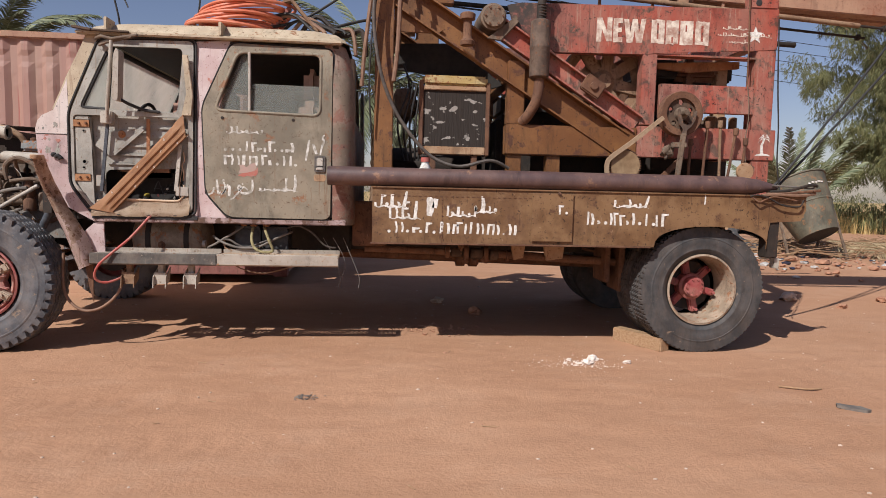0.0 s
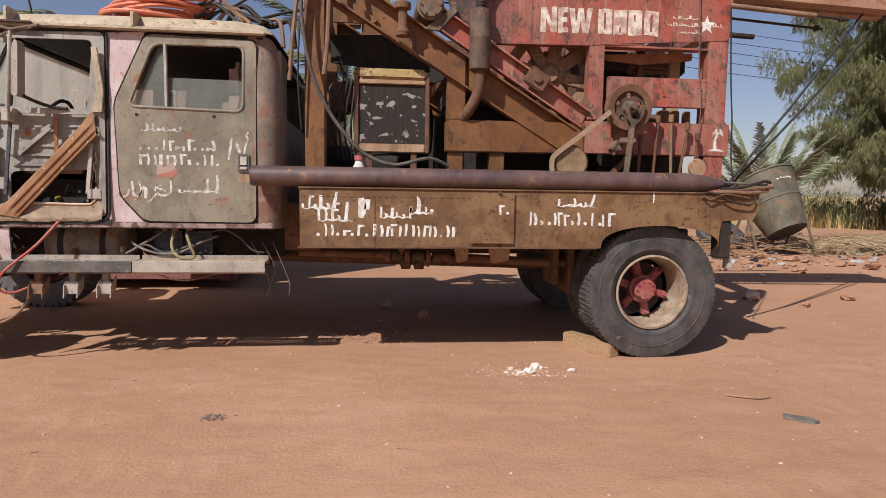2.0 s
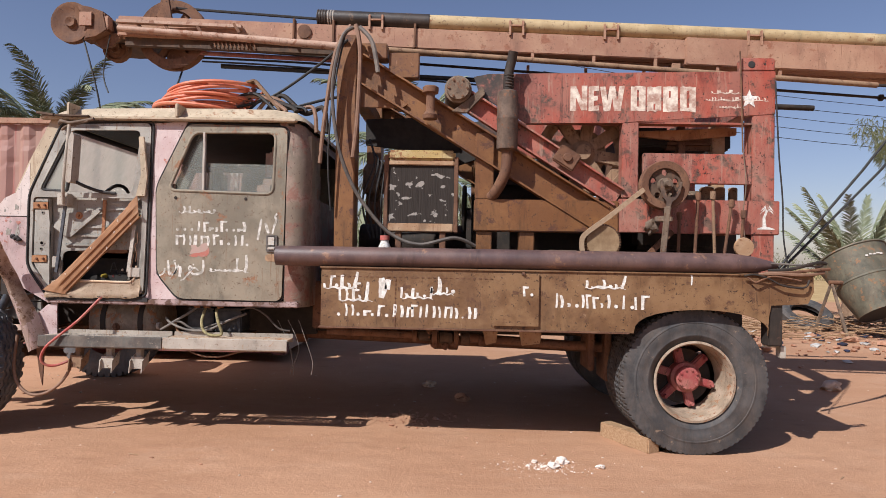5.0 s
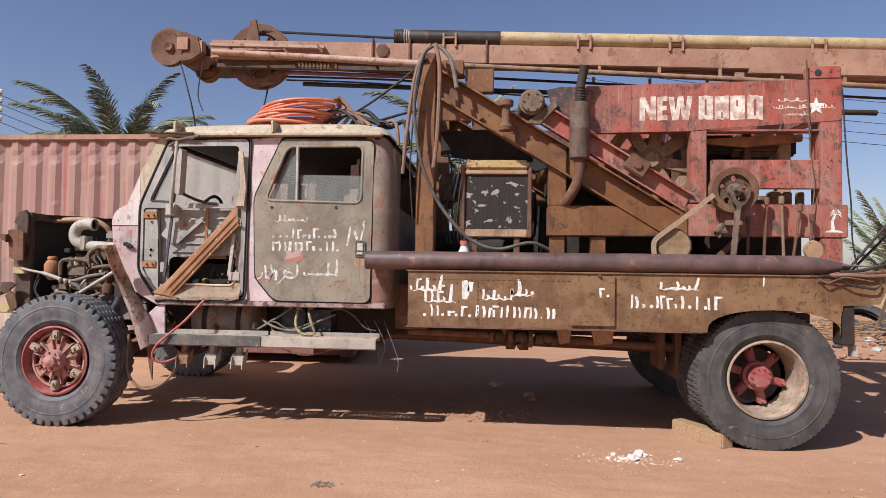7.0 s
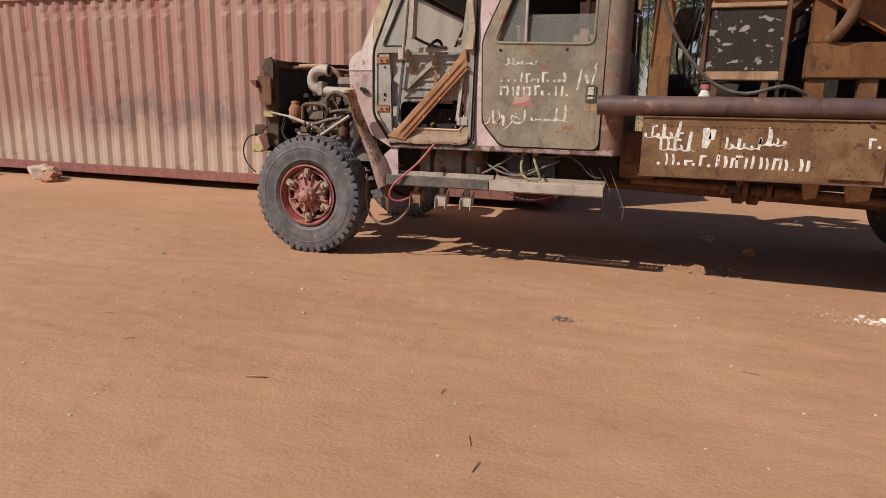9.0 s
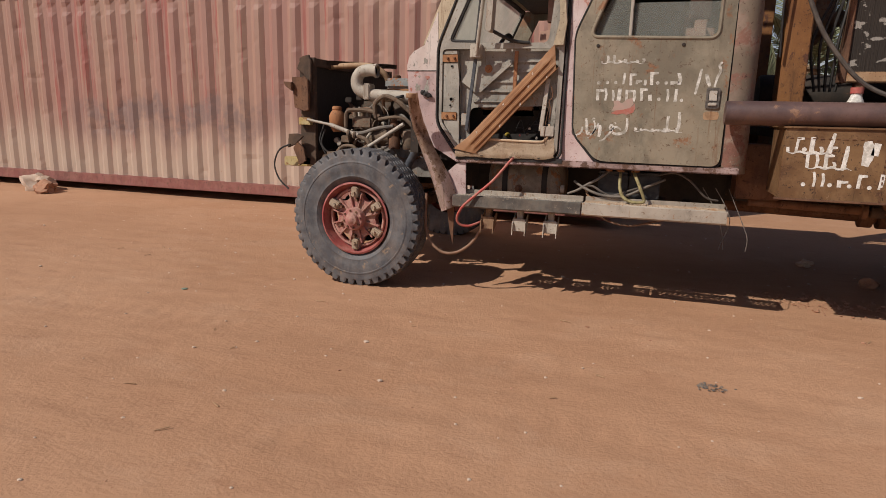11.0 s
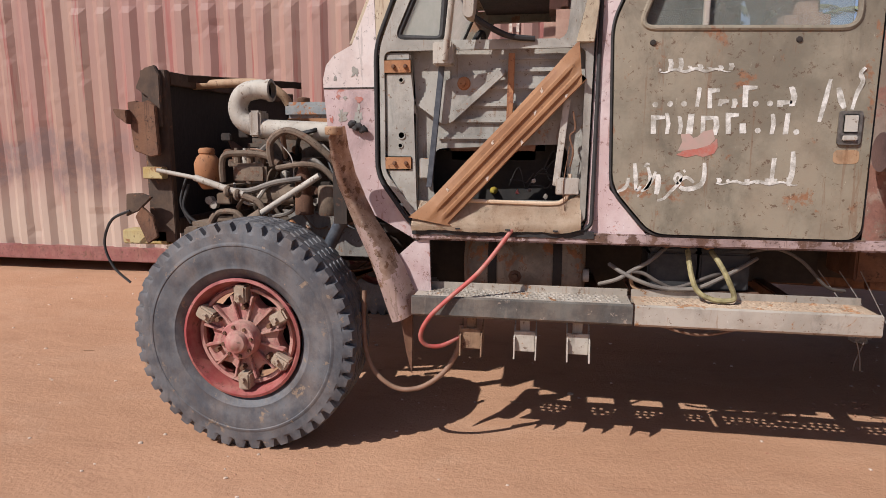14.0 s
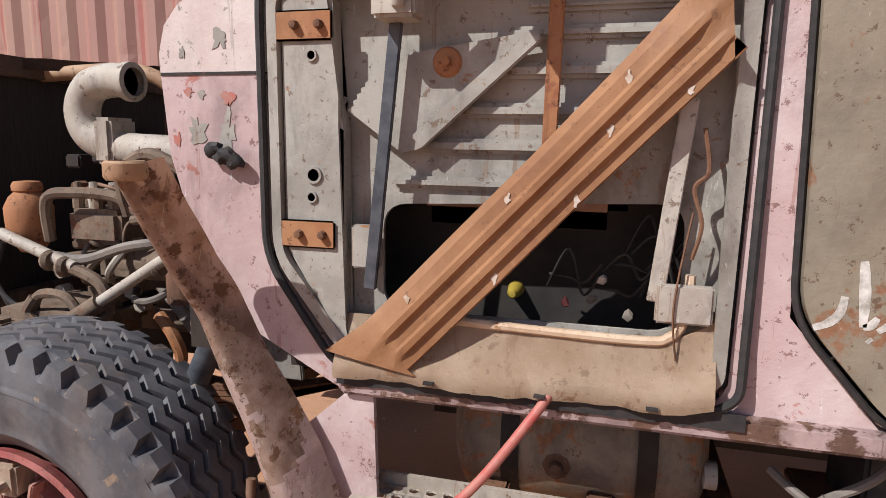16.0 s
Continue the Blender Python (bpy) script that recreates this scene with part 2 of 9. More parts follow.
def container_material():
    m, nt, b = nodes_of("faded_container_paint")
    co = nt.nodes.new("ShaderNodeTexCoord")
    sep = nt.nodes.new("ShaderNodeSeparateXYZ")
    nt.links.new(co.outputs["Object"], sep.inputs[0])
    st = noise_tex(nt, 3.2, 4, 0.6, (1.0, 1.0, 0.06))
    col = mix(nt, ramp(nt, st, 0.3, 0.7), (0.315, 0.162, 0.133), (0.345, 0.215, 0.162))
    st2 = noise_tex(nt, 9.0, 4, 0.65, (1.0, 1.0, 0.05))
    col = mix(nt, ramp(nt, st2, 0.55, 0.66), col, (0.31, 0.105, 0.085))
    # sun-bleached and sand-scoured lower third, dark old patch across the middle of the wall
    z = nt.nodes.new("ShaderNodeMath")
    z.operation = "ADD"
    nt.links.new(sep.outputs["Z"], z.inputs[0])
    nz = noise_tex(nt, 2.0, 4, 0.6, (1, 1, 0.3))
    zz = nt.nodes.new("ShaderNodeMath")
    zz.operation = "MULTIPLY_ADD"
    nt.links.new(nz, zz.inputs[0])
    zz.inputs[1].default_value, zz.inputs[2].default_value = 1.2, -0.6
    nt.links.new(zz.outputs[0], z.inputs[1])
    low = ramp(nt, z.outputs[0], 1.35, 0.5)
    lm = nt.nodes.new("ShaderNodeMath")
    lm.operation = "MULTIPLY"
    nt.links.new(low, lm.inputs[0])
    lm.inputs[1].default_value = 0.8
    col = mix(nt, lm.outputs[0], col, (0.46, 0.355, 0.28))
    px = nt.nodes.new("ShaderNodeMath")
    px.operation = "MULTIPLY"
    nt.links.new(ramp(nt, sep.outputs["X"], -9.9, -8.6), px.inputs[0])
    nt.links.new(ramp(nt, sep.outputs["X"], -5.2, -6.4), px.inputs[1])
    pz = nt.nodes.new("ShaderNodeMath")
    pz.operation = "MULTIPLY"
    nt.links.new(ramp(nt, z.outputs[0], 0.85, 1.1), pz.inputs[0])
    nt.links.new(ramp(nt, z.outputs[0], 1.5, 1.38), pz.inputs[1])
    pp = nt.nodes.new("ShaderNodeMath")
    pp.operation = "MULTIPLY"
    nt.links.new(px.outputs[0], pp.inputs[0])
    nt.links.new(pz.outputs[0], pp.inputs[1])
    pm = nt.nodes.new("ShaderNodeMath")
    pm.operation = "MULTIPLY"
    nt.links.new(pp.outputs[0], pm.inputs[0])
    nt.links.new(ramp(nt, noise_tex(nt, 5, 5, 0.7), 0.3, 0.6), pm.inputs[1])
    pq = nt.nodes.new("ShaderNodeMath")
    pq.operation = "MULTIPLY"
    nt.links.new(pm.outputs[0], pq.inputs[0])
    pq.inputs[1].default_value = 0.75
    col = mix(nt, pq.outputs[0], col, (0.2, 0.14, 0.13))
    sc = ramp(nt, noise_tex(nt, 22, 7, 0.75, (1, 1, 0.5)), 0.66, 0.69)
    col = mix(nt, sc, col, (0.3, 0.14, 0.09))
    nt.links.new(col, b.inputs["Base Color"])
    b.inputs["Roughness"].default_value = 0.62
    bp = nt.nodes.new("ShaderNodeBump")
    bp.inputs["Strength"].default_value, bp.inputs["Distance"].default_value = 0.25, 0.02
    nt.links.new(noise_tex(nt, 5, 4, 0.5), bp.inputs["Height"])
    nt.links.new(bp.outputs[0], b.inputs["Normal"])
    return m


def sand_material():
    m, nt, b = nodes_of("red_sand")
    n1 = noise_tex(nt, 0.45, 6, 0.6)
    col = mix(nt, ramp(nt, n1, 0.35, 0.65), (0.378, 0.205, 0.12), (0.43, 0.243, 0.147))
    n2 = noise_tex(nt, 3.0, 8, 0.7, (1, 2.2, 1))
    col = mix(nt, ramp(nt, n2, 0.5, 0.8), col, (0.32, 0.166, 0.098))
    sc = nt.nodes.new("ShaderNodeMath")
    sc.operation = "MULTIPLY"
    nt.links.new(ramp(nt, noise_tex(nt, 1.3, 7, 0.72, (1, 1.7, 1), 0.6), 0.5, 0.64), sc.inputs[0])
    sc.inputs[1].default_value = 0.18
    col = mix(nt, sc.outputs[0], col, (0.5, 0.33, 0.225))
    n3 = noise_tex(nt, 140, 4, 0.8)
    col = mix(nt, ramp(nt, n3, 0.66, 0.7), col, (0.6, 0.44, 0.33))
    n4 = noise_tex(nt, 55, 5, 0.8)
    col = mix(nt, ramp(nt, n4, 0.62, 0.66), col, (0.27, 0.13, 0.075))
    # dry field far behind
    co = nt.nodes.new("ShaderNodeTexCoord")
    sep = nt.nodes.new("ShaderNodeSeparateXYZ")
    nt.links.new(co.outputs["Object"], sep.inputs[0])
    far = ramp(nt, sep.outputs["Y"], 24, 27)
    fcol = mix(nt, ramp(nt, noise_tex(nt, 0.6, 6, 0.7), 0.4, 0.65), (0.36, 0.24, 0.11), (0.46, 0.33, 0.17))
    col = mix(nt, far, col, fcol)
    nt.links.new(col, b.inputs["Base Color"])
    b.inputs["Roughness"].default_value = 0.95
    b.inputs["Specular IOR Level"].default_value = 0.15
    bp = nt.nodes.new("ShaderNodeBump")
    bp.inputs["Strength"].default_value, bp.inputs["Distance"].default_value = 0.42, 0.014
    add = nt.nodes.new("ShaderNodeMath")
    nt.links.new(noise_tex(nt, 46, 5, 0.66), add.inputs[0])
    nt.links.new(noise_tex(nt, 4.5, 5, 0.55, (0.6, 1.8, 1), 0.5), add.inputs[1])
    nt.links.new(add.outputs[0], bp.inputs["Height"])
    nt.links.new(bp.outputs[0], b.inputs["Normal"])
    return m


def glass_material(name, haze, tint):
    m, nt, b = nodes_of(name)
    out = nt.nodes["Material Output"]
    gl = nt.nodes.new("ShaderNodeBsdfGlass")
    gl.inputs["IOR"].default_value, gl.inputs["Roughness"].default_value = 1.05, 0.02
    gl.inputs["Color"].default_value = (0.9, 0.95, 0.95, 1)
    b.inputs["Base Color"].default_value = (*tint, 1)
    b.inputs["Roughness"].default_value = 0.5
    tr = nt.nodes.new("ShaderNodeBsdfTranslucent")
    tr.inputs["Color"].default_value = (*tint, 1)
    dm = nt.nodes.new("ShaderNodeMixShader")
    dm.inputs[0].default_value = 0.5
    nt.links.new(b.outputs[0], dm.inputs[1])
    nt.links.new(tr.outputs[0], dm.inputs[2])
    ms = nt.nodes.new("ShaderNodeMixShader")
    n = noise_tex(nt, 7, 7, 0.7, (1, 1, 0.5))
    r = nt.nodes.new("ShaderNodeMapRange")
    r.inputs["To Min"].default_value, r.inputs["To Max"].default_value = haze - 0.2, min(1, haze + 0.2)
    nt.links.new(n, r.inputs["Value"])
    nt.links.new(r.outputs[0], ms.inputs[0])
    nt.links.new(gl.outputs[0], ms.inputs[1])
    nt.links.new(dm.outputs[0], ms.inputs[2])
    nt.links.new(ms.outputs[0], out.inputs["Surface"])
    return m


def leaf_material(name, a, c):
    m, nt, b = nodes_of(name)
    g = nt.nodes.new("ShaderNodeNewGeometry")
    nt.links.new(mix(nt, g.outputs["Random Per Island"], a, c), b.inputs["Base Color"])
    b.inputs["Roughness"].default_value = 0.6
    b.inputs["Specular IOR Level"].default_value = 0.3
    return m


def core_material():
    """Clogged radiator core: fine dark fins with chalky patches."""
    m, nt, b = nodes_of("clogged_radiator_core")
    w = noise_tex(nt, 40, 3, 0.5, (6, 1, 0.15))
    col = mix(nt, w, (0.012, 0.009, 0.007), (0.04, 0.027, 0.02))
    p = ramp(nt, noise_tex(nt, 12, 3, 0.5, (1, 1, 1.4)), 0.59, 0.63)
    col = mix(nt, p, col, (0.3, 0.27, 0.24))
    nt.links.new(col, b.inputs["Base Color"])
    b.inputs["Roughness"].default_value = 0.85
    bp = nt.nodes.new("ShaderNodeBump")
    bp.inputs["Strength"].default_value, bp.inputs["Distance"].default_value = 0.6, 0.01
    nt.links.new(w, bp.inputs["Height"])
    nt.links.new(bp.outputs[0], b.inputs["Normal"])
    return m


SMEAR = plain("red_smear_paint", (0.4, 0.1, 0.07), (0.36, 0.2, 0.16), 30, 0.7)
CONT = container_material()
SAND = sand_material()
GLASS_SIDE = glass_material("dusty_window_glass", 0.34, (0.42, 0.42, 0.38))
GLASS_FRONT = glass_material("dusty_windscreen_glass", 0.42, (0.55, 0.52, 0.46))
PALM = leaf_material("palm_leaf", (0.085, 0.105, 0.055), (0.25, 0.26, 0.155))
TAMARISK = leaf_material("tamarisk_leaf", (0.062, 0.072, 0.026), (0.21, 0.2, 0.085))
REED = leaf_material("dry_reed", (0.34, 0.22, 0.075), (0.46, 0.33, 0.14))
DRYLEAF = leaf_material("dry_frond", (0.26, 0.19, 0.1), (0.4, 0.31, 0.19))
BARK = plain("palm_bark", (0.14, 0.09, 0.055), (0.24, 0.16, 0.1), 14, 0.95, bump=0.8)
CORE = core_material()
TRASH = plain("green_plastic", (0.06, 0.12, 0.08), (0.2, 0.26, 0.2), 20, 0.5)
TRASHW = plain("pale_plastic", (0.3, 0.28, 0.25), (0.5, 0.47, 0.44), 10, 0.5)
TRASHB = plain("dark_plastic", (0.015, 0.015, 0.02), (0.03, 0.035, 0.075), 6, 0.5)
OILY = weathered("oily_black_pipe", (0.02, 0.016, 0.014), (0.04, 0.03, 0.025), (0.12, 0.07, 0.04), 0.6, dust_amt=0.12, rough=0.4, scale=4.0)
WHEELR = weathered("tan_rusted_casting", (0.2, 0.115, 0.065), (0.27, 0.17, 0.1), (0.1, 0.045, 0.025), 0.58, dust_amt=0.3, rough=0.8, scale=8.0)
RAIL = weathered("maroon_rail_paint", (0.22, 0.07, 0.06), (0.28, 0.11, 0.095), (0.13, 0.06, 0.04), 0.58, dust_amt=0.35, rough=0.7, scale=5.0)
RIMTAN = weathered("tan_dusted_red_paint", (0.36, 0.13, 0.115), (0.43, 0.24, 0.195), (0.3, 0.19, 0.13), 0.55, dust=(0.42, 0.27, 0.2), dust_amt=0.7, rough=0.7, scale=11.0, soft=0.12)
ALUT = weathered("tan_dusty_clamp", (0.33, 0.25, 0.18), (0.4, 0.32, 0.24), (0.2, 0.1, 0.055), 0.6, dust_amt=0.5, rough=0.75, scale=12.0)
PALE = weathered("bleached_cowl_paint", (0.55, 0.45, 0.41), (0.62, 0.54, 0.5), (0.3, 0.26, 0.23), 0.62, dust_amt=0.15, rough=0.5, scale=5.0, stains=0.2)
STRAP = weathered("red_oxide_strap", (0.21, 0.09, 0.035), (0.31, 0.15, 0.066), (0.16, 0.062, 0.03), 0.57, dust=(0.42, 0.25, 0.13), dust_amt=0.4, rough=0.6, scale=2.5, soft=0.15, marks=0.6, stains=0.35)
SCUFF = plain("pale_scuff", (0.42, 0.3, 0.2), (0.6, 0.52, 0.45), 60, 0.6)
CHAN = plain("blue_black_channel", (0.03, 0.035, 0.045), (0.08, 0.085, 0.095), 20, 0.5)
LIP = weathered("tan_primer_metal", (0.33, 0.19, 0.1), (0.42, 0.28, 0.17), (0.22, 0.1, 0.045), 0.6, dust_amt=0.3, rough=0.65, scale=6.0)
LIPPALE = weathered("pale_tan_primer", (0.48, 0.33, 0.21), (0.58, 0.44, 0.31), (0.3, 0.16, 0.08), 0.6, dust=(0.6, 0.47, 0.36), dust_amt=0.4, stains=0.2, marks=0.5, rough=0.6, scale=7.0)
YELLOW = plain("yellow_plastic", (0.3, 0.22, 0.03), (0.36, 0.27, 0.04), 10, 0.5)
SMEARP = plain("pink_smear_paint", (0.42, 0.27, 0.23), (0.36, 0.27, 0.22), 25, 0.7)
DARKCH = plain("pitted_dark_chrome", (0.09, 0.08, 0.07), (0.2, 0.18, 0.16), 30, 0.4, 0.5)
STEPM = weathered("step_aluminium", (0.33, 0.29, 0.24), (0.43, 0.38, 0.32), (0.28, 0.13, 0.05), 0.6, dust_amt=0.35, rough=0.55, metal=0.2, scale=5.0)
STEPD = weathered("dust_caked_step", (0.36, 0.26, 0.18), (0.46, 0.35, 0.25), (0.3, 0.15, 0.07), 0.57, dust_amt=0.4, rough=0.75, scale=5.0)
LIPDARK = weathered("dark_step_edge", (0.06, 0.055, 0.05), (0.12, 0.11, 0.095), (0.25, 0.2, 0.16), 0.6, dust_amt=0.3, rough=0.6, scale=8.0)
TANKM = weathered("stained_tank", (0.17, 0.135, 0.1), (0.28, 0.225, 0.165), (0.24, 0.1, 0.04), 0.54, dust_amt=0.3, rough=0.65, scale=6.0)
# Near-black stands in for deep shade under the cab and inside openings.
SHADEDARK = plain("near_black_shade", (0.014, 0.012, 0.011), (0.035, 0.028, 0.023), 9, 0.85)
BATT = plain("battery_plastic", (0.012, 0.013, 0.016), (0.05, 0.048, 0.046), 14, 0.6)
WOODP = plain("pulley_wood", (0.2, 0.12, 0.06), (0.3, 0.2, 0.11), 16, 0.8, bump=0.3)
BELT = plain("canvas_belt", (0.25, 0.165, 0.1), (0.35, 0.25, 0.16), 30, 0.85)
RUSTG = weathered("scaled_silencer", (0.065, 0.042, 0.031), (0.12, 0.082, 0.06), (0.14, 0.06, 0.03), 0.55, dust_amt=0.3, rough=0.75, scale=9.0)
TANKY = weathered("ochre_tank", (0.4, 0.28, 0.1), (0.45, 0.36, 0.18), (0.22, 0.1, 0.04), 0.52, dust_amt=0.25, rough=0.65, scale=6.0)
YCAB = plain("dirty_yellow_cable", (0.13, 0.105, 0.045), (0.32, 0.27, 0.13), 26, 0.7)
CABLED = plain("dusty_dark_hose", (0.05, 0.04, 0.034), (0.12, 0.098, 0.082), 12, 0.65)
DARKRUST = weathered("dark_rusted_frame", (0.05, 0.03, 0.02), (0.09, 0.055, 0.035), (0.16, 0.07, 0.035), 0.6, dust_amt=0.2, rough=0.8, scale=7.0)
BLOCKM = weathered("oily_block", (0.07, 0.055, 0.042), (0.13, 0.1, 0.078), (0.1, 0.05, 0.03), 0.56, dust_amt=0.35, rough=0.75, scale=9.0)
FINS = plain("radiator_fins", (0.012, 0.01, 0.009), (0.035, 0.027, 0.022), 60, 0.85, stretch=(1, 6, 0.3))
VALVE = weathered("valve_cover_blue_grey", (0.2, 0.22, 0.23), (0.28, 0.29, 0.28), (0.33, 0.12, 0.04), 0.52, dust_amt=0.3, rough=0.6, scale=9.0)
ALUD = weathered("dusty_cast_alloy", (0.36, 0.32, 0.27), (0.44, 0.4, 0.34), (0.24, 0.14, 0.08), 0.64, dust_amt=0.35, rough=0.65, metal=0.1, scale=8.0)
WING = weathered("grey_wing_paint", (0.16, 0.155, 0.145), (0.22, 0.21, 0.19), (0.2, 0.1, 0.05), 0.6, dust_amt=0.35, rough=0.65, scale=7.0)
FLAPB = weathered("bared_wing_metal", (0.33, 0.2, 0.135), (0.52, 0.37, 0.29), (0.17, 0.085, 0.045), 0.54, dust_amt=0.3, rough=0.7, scale=9.0)
FLAP = weathered("worn_wing_paint", (0.66, 0.5, 0.46), (0.56, 0.41, 0.34), (0.27, 0.14, 0.07), 0.55, dust_amt=0.12, stains=0.1, rough=0.6, scale=6.0)
DOORWHITE = plain("thinned_white_paint", (0.27, 0.245, 0.2), (0.72, 0.69, 0.64), 30, 0.7)


# ---- mesh helpers ----
def link_mesh(name, bm, material, parent=None, label="", smooth=False, recalc=True):
    if recalc:
        bmesh.ops.recalc_face_normals(bm, faces=bm.faces[:])
    me = bpy.data.meshes.new(name)
    bm.to_mesh(me)
    bm.free()
    mats = material if isinstance(material, (list, tuple)) else [material]
    for m in mats:
        me.materials.append(m)
    if smooth:
        me.polygons.foreach_set("use_smooth", [True] * len(me.polygons))
        me.set_sharp_from_angle(angle=radians(38))
    ob = new(name, me)
    if parent is not None:
        ob.parent = parent
    if label:
        ob["label"] = label
    return ob


def part(name, bm, material, parent, label="", smooth=True):
    return link_mesh(name, bm, material, parent, label, smooth)


def thing(name, label, category, group="", kind="", at=(0, 0, 0)):
    ob = new(name)
    ob.location = at
    ob.empty_display_size = 0.1
    return tagged(ob, label, category, group, kind)


def box(bm, x0, x1, y0, y1, z0, z1, bevel=0.0, m=None):
    vs = [bm.verts.new((x, y, z)) for x in (x0, x1) for y in (y0, y1) for z in (z0, z1)]
    fs = [bm.faces.new([vs[i] for i in q]) for q in ((0, 1, 3, 2), (4, 6, 7, 5), (0, 4, 5, 1), (2, 3, 7, 6), (0, 2, 6, 4), (1, 5, 7, 3))]
    if m is not None:
        for v in vs:
            v.co = m @ v.co
    if bevel:
        es = {e for f in fs for e in f.edges}
        bmesh.ops.bevel(bm, geom=list(es), offset=bevel, segments=2, affect="EDGES", clamp_overlap=True)
    return vs


def prism(bm, pts, y0, y1, bevel=0.0):
    """A plate: an outline in x and z, from y0 to y1."""
    a = [bm.verts.new((x, y0, z)) for x, z in pts]
    b = [bm.verts.new((x, y1, z)) for x, z in pts]
    n = len(pts)
    fs = [bm.faces.new(a), bm.faces.new(b[::-1])]
    for i in range(n):
        j = (i + 1) % n
        fs.append(bm.faces.new((a[i], b[i], b[j], a[j])))
    if bevel:
        es = {e for f in fs for e in f.edges}
        bmesh.ops.bevel(bm, geom=list(es), offset=bevel, segments=2, affect="EDGES", clamp_overlap=True)


def ring_plate(bm, outer, inner, y0, y1):
    """A plate with a hole: two outlines with the same number of points."""
    n = len(outer)
    A = [[bm.verts.new((x, y, z)) for x, z in pts] for pts in (outer, inner) for y in (y0, y1)]
    o0, o1, i0, i1 = A
    for i in range(n):
        j = (i + 1) % n
        bm.faces.new((o0[i], o0[j], i0[j], i0[i]))
        bm.faces.new((o1[i], i1[i], i1[j], o1[j]))
        bm.faces.new((o0[i], o1[i], o1[j], o0[j]))
        bm.faces.new((i0[i], i0[j], i1[j], i1[i]))


def smooth_path(pts, n=8):
    """A smooth line through the points."""
    P = [Vector(p) for p in pts]
    if len(P) < 3:
        return P
    out = []
    for i in range(len(P) - 1):
        p0, p1, p2, p3 = P[max(i - 1, 0)], P[i], P[i + 1], P[min(i + 2, len(P) - 1)]
        for k in range(n):
            t = k / n
            out.append(0.5 * ((2 * p1) + (p2 - p0) * t + (2 * p0 - 5 * p1 + 4 * p2 - p3) * t * t + (3 * p1 - p0 - 3 * p2 + p3) * t ** 3))
    return out + [P[-1]]


def tube(bm, pts, r, seg=10, closed=True, r_end=None):
    """A round bar or hose along points."""
    P = [Vector(p) for p in pts]
    rings = []
    up = Vector((0.13, 0.31, 0.94))
    for i, p in enumerate(P):
        d = (P[min(i + 1, len(P) - 1)] - P[max(i - 1, 0)]).normalized()
        if abs(d.dot(up)) > 0.97:
            up = Vector((0.9, 0.3, 0.1))
        s = d.cross(up).normalized()
        u = s.cross(d).normalized()
        up = u
        rr = r if r_end is None else r + (r_end - r) * i / (len(P) - 1)
        rings.append([bm.verts.new(p + rr * (math.cos(2 * math.pi * k / seg) * s + math.sin(2 * math.pi * k / seg) * u)) for k in range(seg)])
    for a, b in zip(rings, rings[1:]):
        for k in range(seg):
            bm.faces.new((a[k], a[(k + 1) % seg], b[(k + 1) % seg], b[k]))
    if closed:
        bm.faces.new(rings[0][::-1])
        bm.faces.new(rings[-1])


def lathe(bm, prof, c, axis="y", seg=32, cap=True):
    """A turned body: (radius, along) pairs round an axis through c."""
    c = Vector(c)
    rings = []
    for r, h in prof:
        ring = []
        for k in range(seg):
            a = 2 * math.pi * k / seg
            u, v = r * math.cos(a), r * math.sin(a)
            q = (u, h, v) if axis == "y" else ((u, v, h) if axis == "z" else (h, u, v))
            ring.append(bm.verts.new(c + Vector(q)))
        rings.append(ring)
    for a, b in zip(rings, rings[1:]):
        for k in range(seg):
            bm.faces.new((a[k], a[(k + 1) % seg], b[(k + 1) % seg], b[k]))
    if cap:
        if prof[0][0] > 1e-4:
            bm.faces.new(rings[0][::-1])
        if prof[-1][0] > 1e-4:
            bm.faces.new(rings[-1])


def beam(bm, a, b, w, h, bevel=0.0):
    """A bar of rectangular section from a to b: w across (mostly y), h upright."""
    a, b = Vector(a), Vector(b)
    d = b - a
    L = d.length
    x = d.normalized()
    y = Vector((0, 1, 0)) if abs(x.y) < 0.9 else Vector((1, 0, 0))
    y = (y - x * y.dot(x)).normalized()
    z = x.cross(y)
    m = Matrix((x, y, z)).transposed().to_4x4()
    m.translation = a
    box(bm, 0, L, -w / 2, w / 2, -h / 2, h / 2, bevel, m)


def rounded(pts, r, n=4):
    """An outline with rounded corners."""
    out = []
    k = len(pts)
    for i in range(k):
        p, a, b = Vector(pts[i]), Vector(pts[i - 1]), Vector(pts[(i + 1) % k])
        ra = min(r, (a - p).length * 0.45, (b - p).length * 0.45)
        p0, p1 = p + (a - p).normalized() * ra, p + (b - p).normalized() * ra
        for j in range(n + 1):
            t = j / n
            out.append(tuple((1 - t) ** 2 * p0 + 2 * t * (1 - t) * p + t * t * p1))
    return out


def lump(bm, c, r, seed, flat=0.7, sub=2):
    """An uneven stone or clod."""
    c = Vector(c)
    res = bmesh.ops.create_icosphere(bm, subdivisions=sub, radius=1.0)
    off = Vector((seed * 3.1, seed * 1.7, seed * 5.3))
    for v in res["verts"]:
        d = v.co.normalized()
        k = 0.75 + 0.5 * noise.noise(d * 1.3 + off) + 0.2 * noise.noise(d * 3.5 + off)
        v.co = c + Vector((d.x * r * k * 1.15, d.y * r * k * 0.9, d.z * r * k * flat))


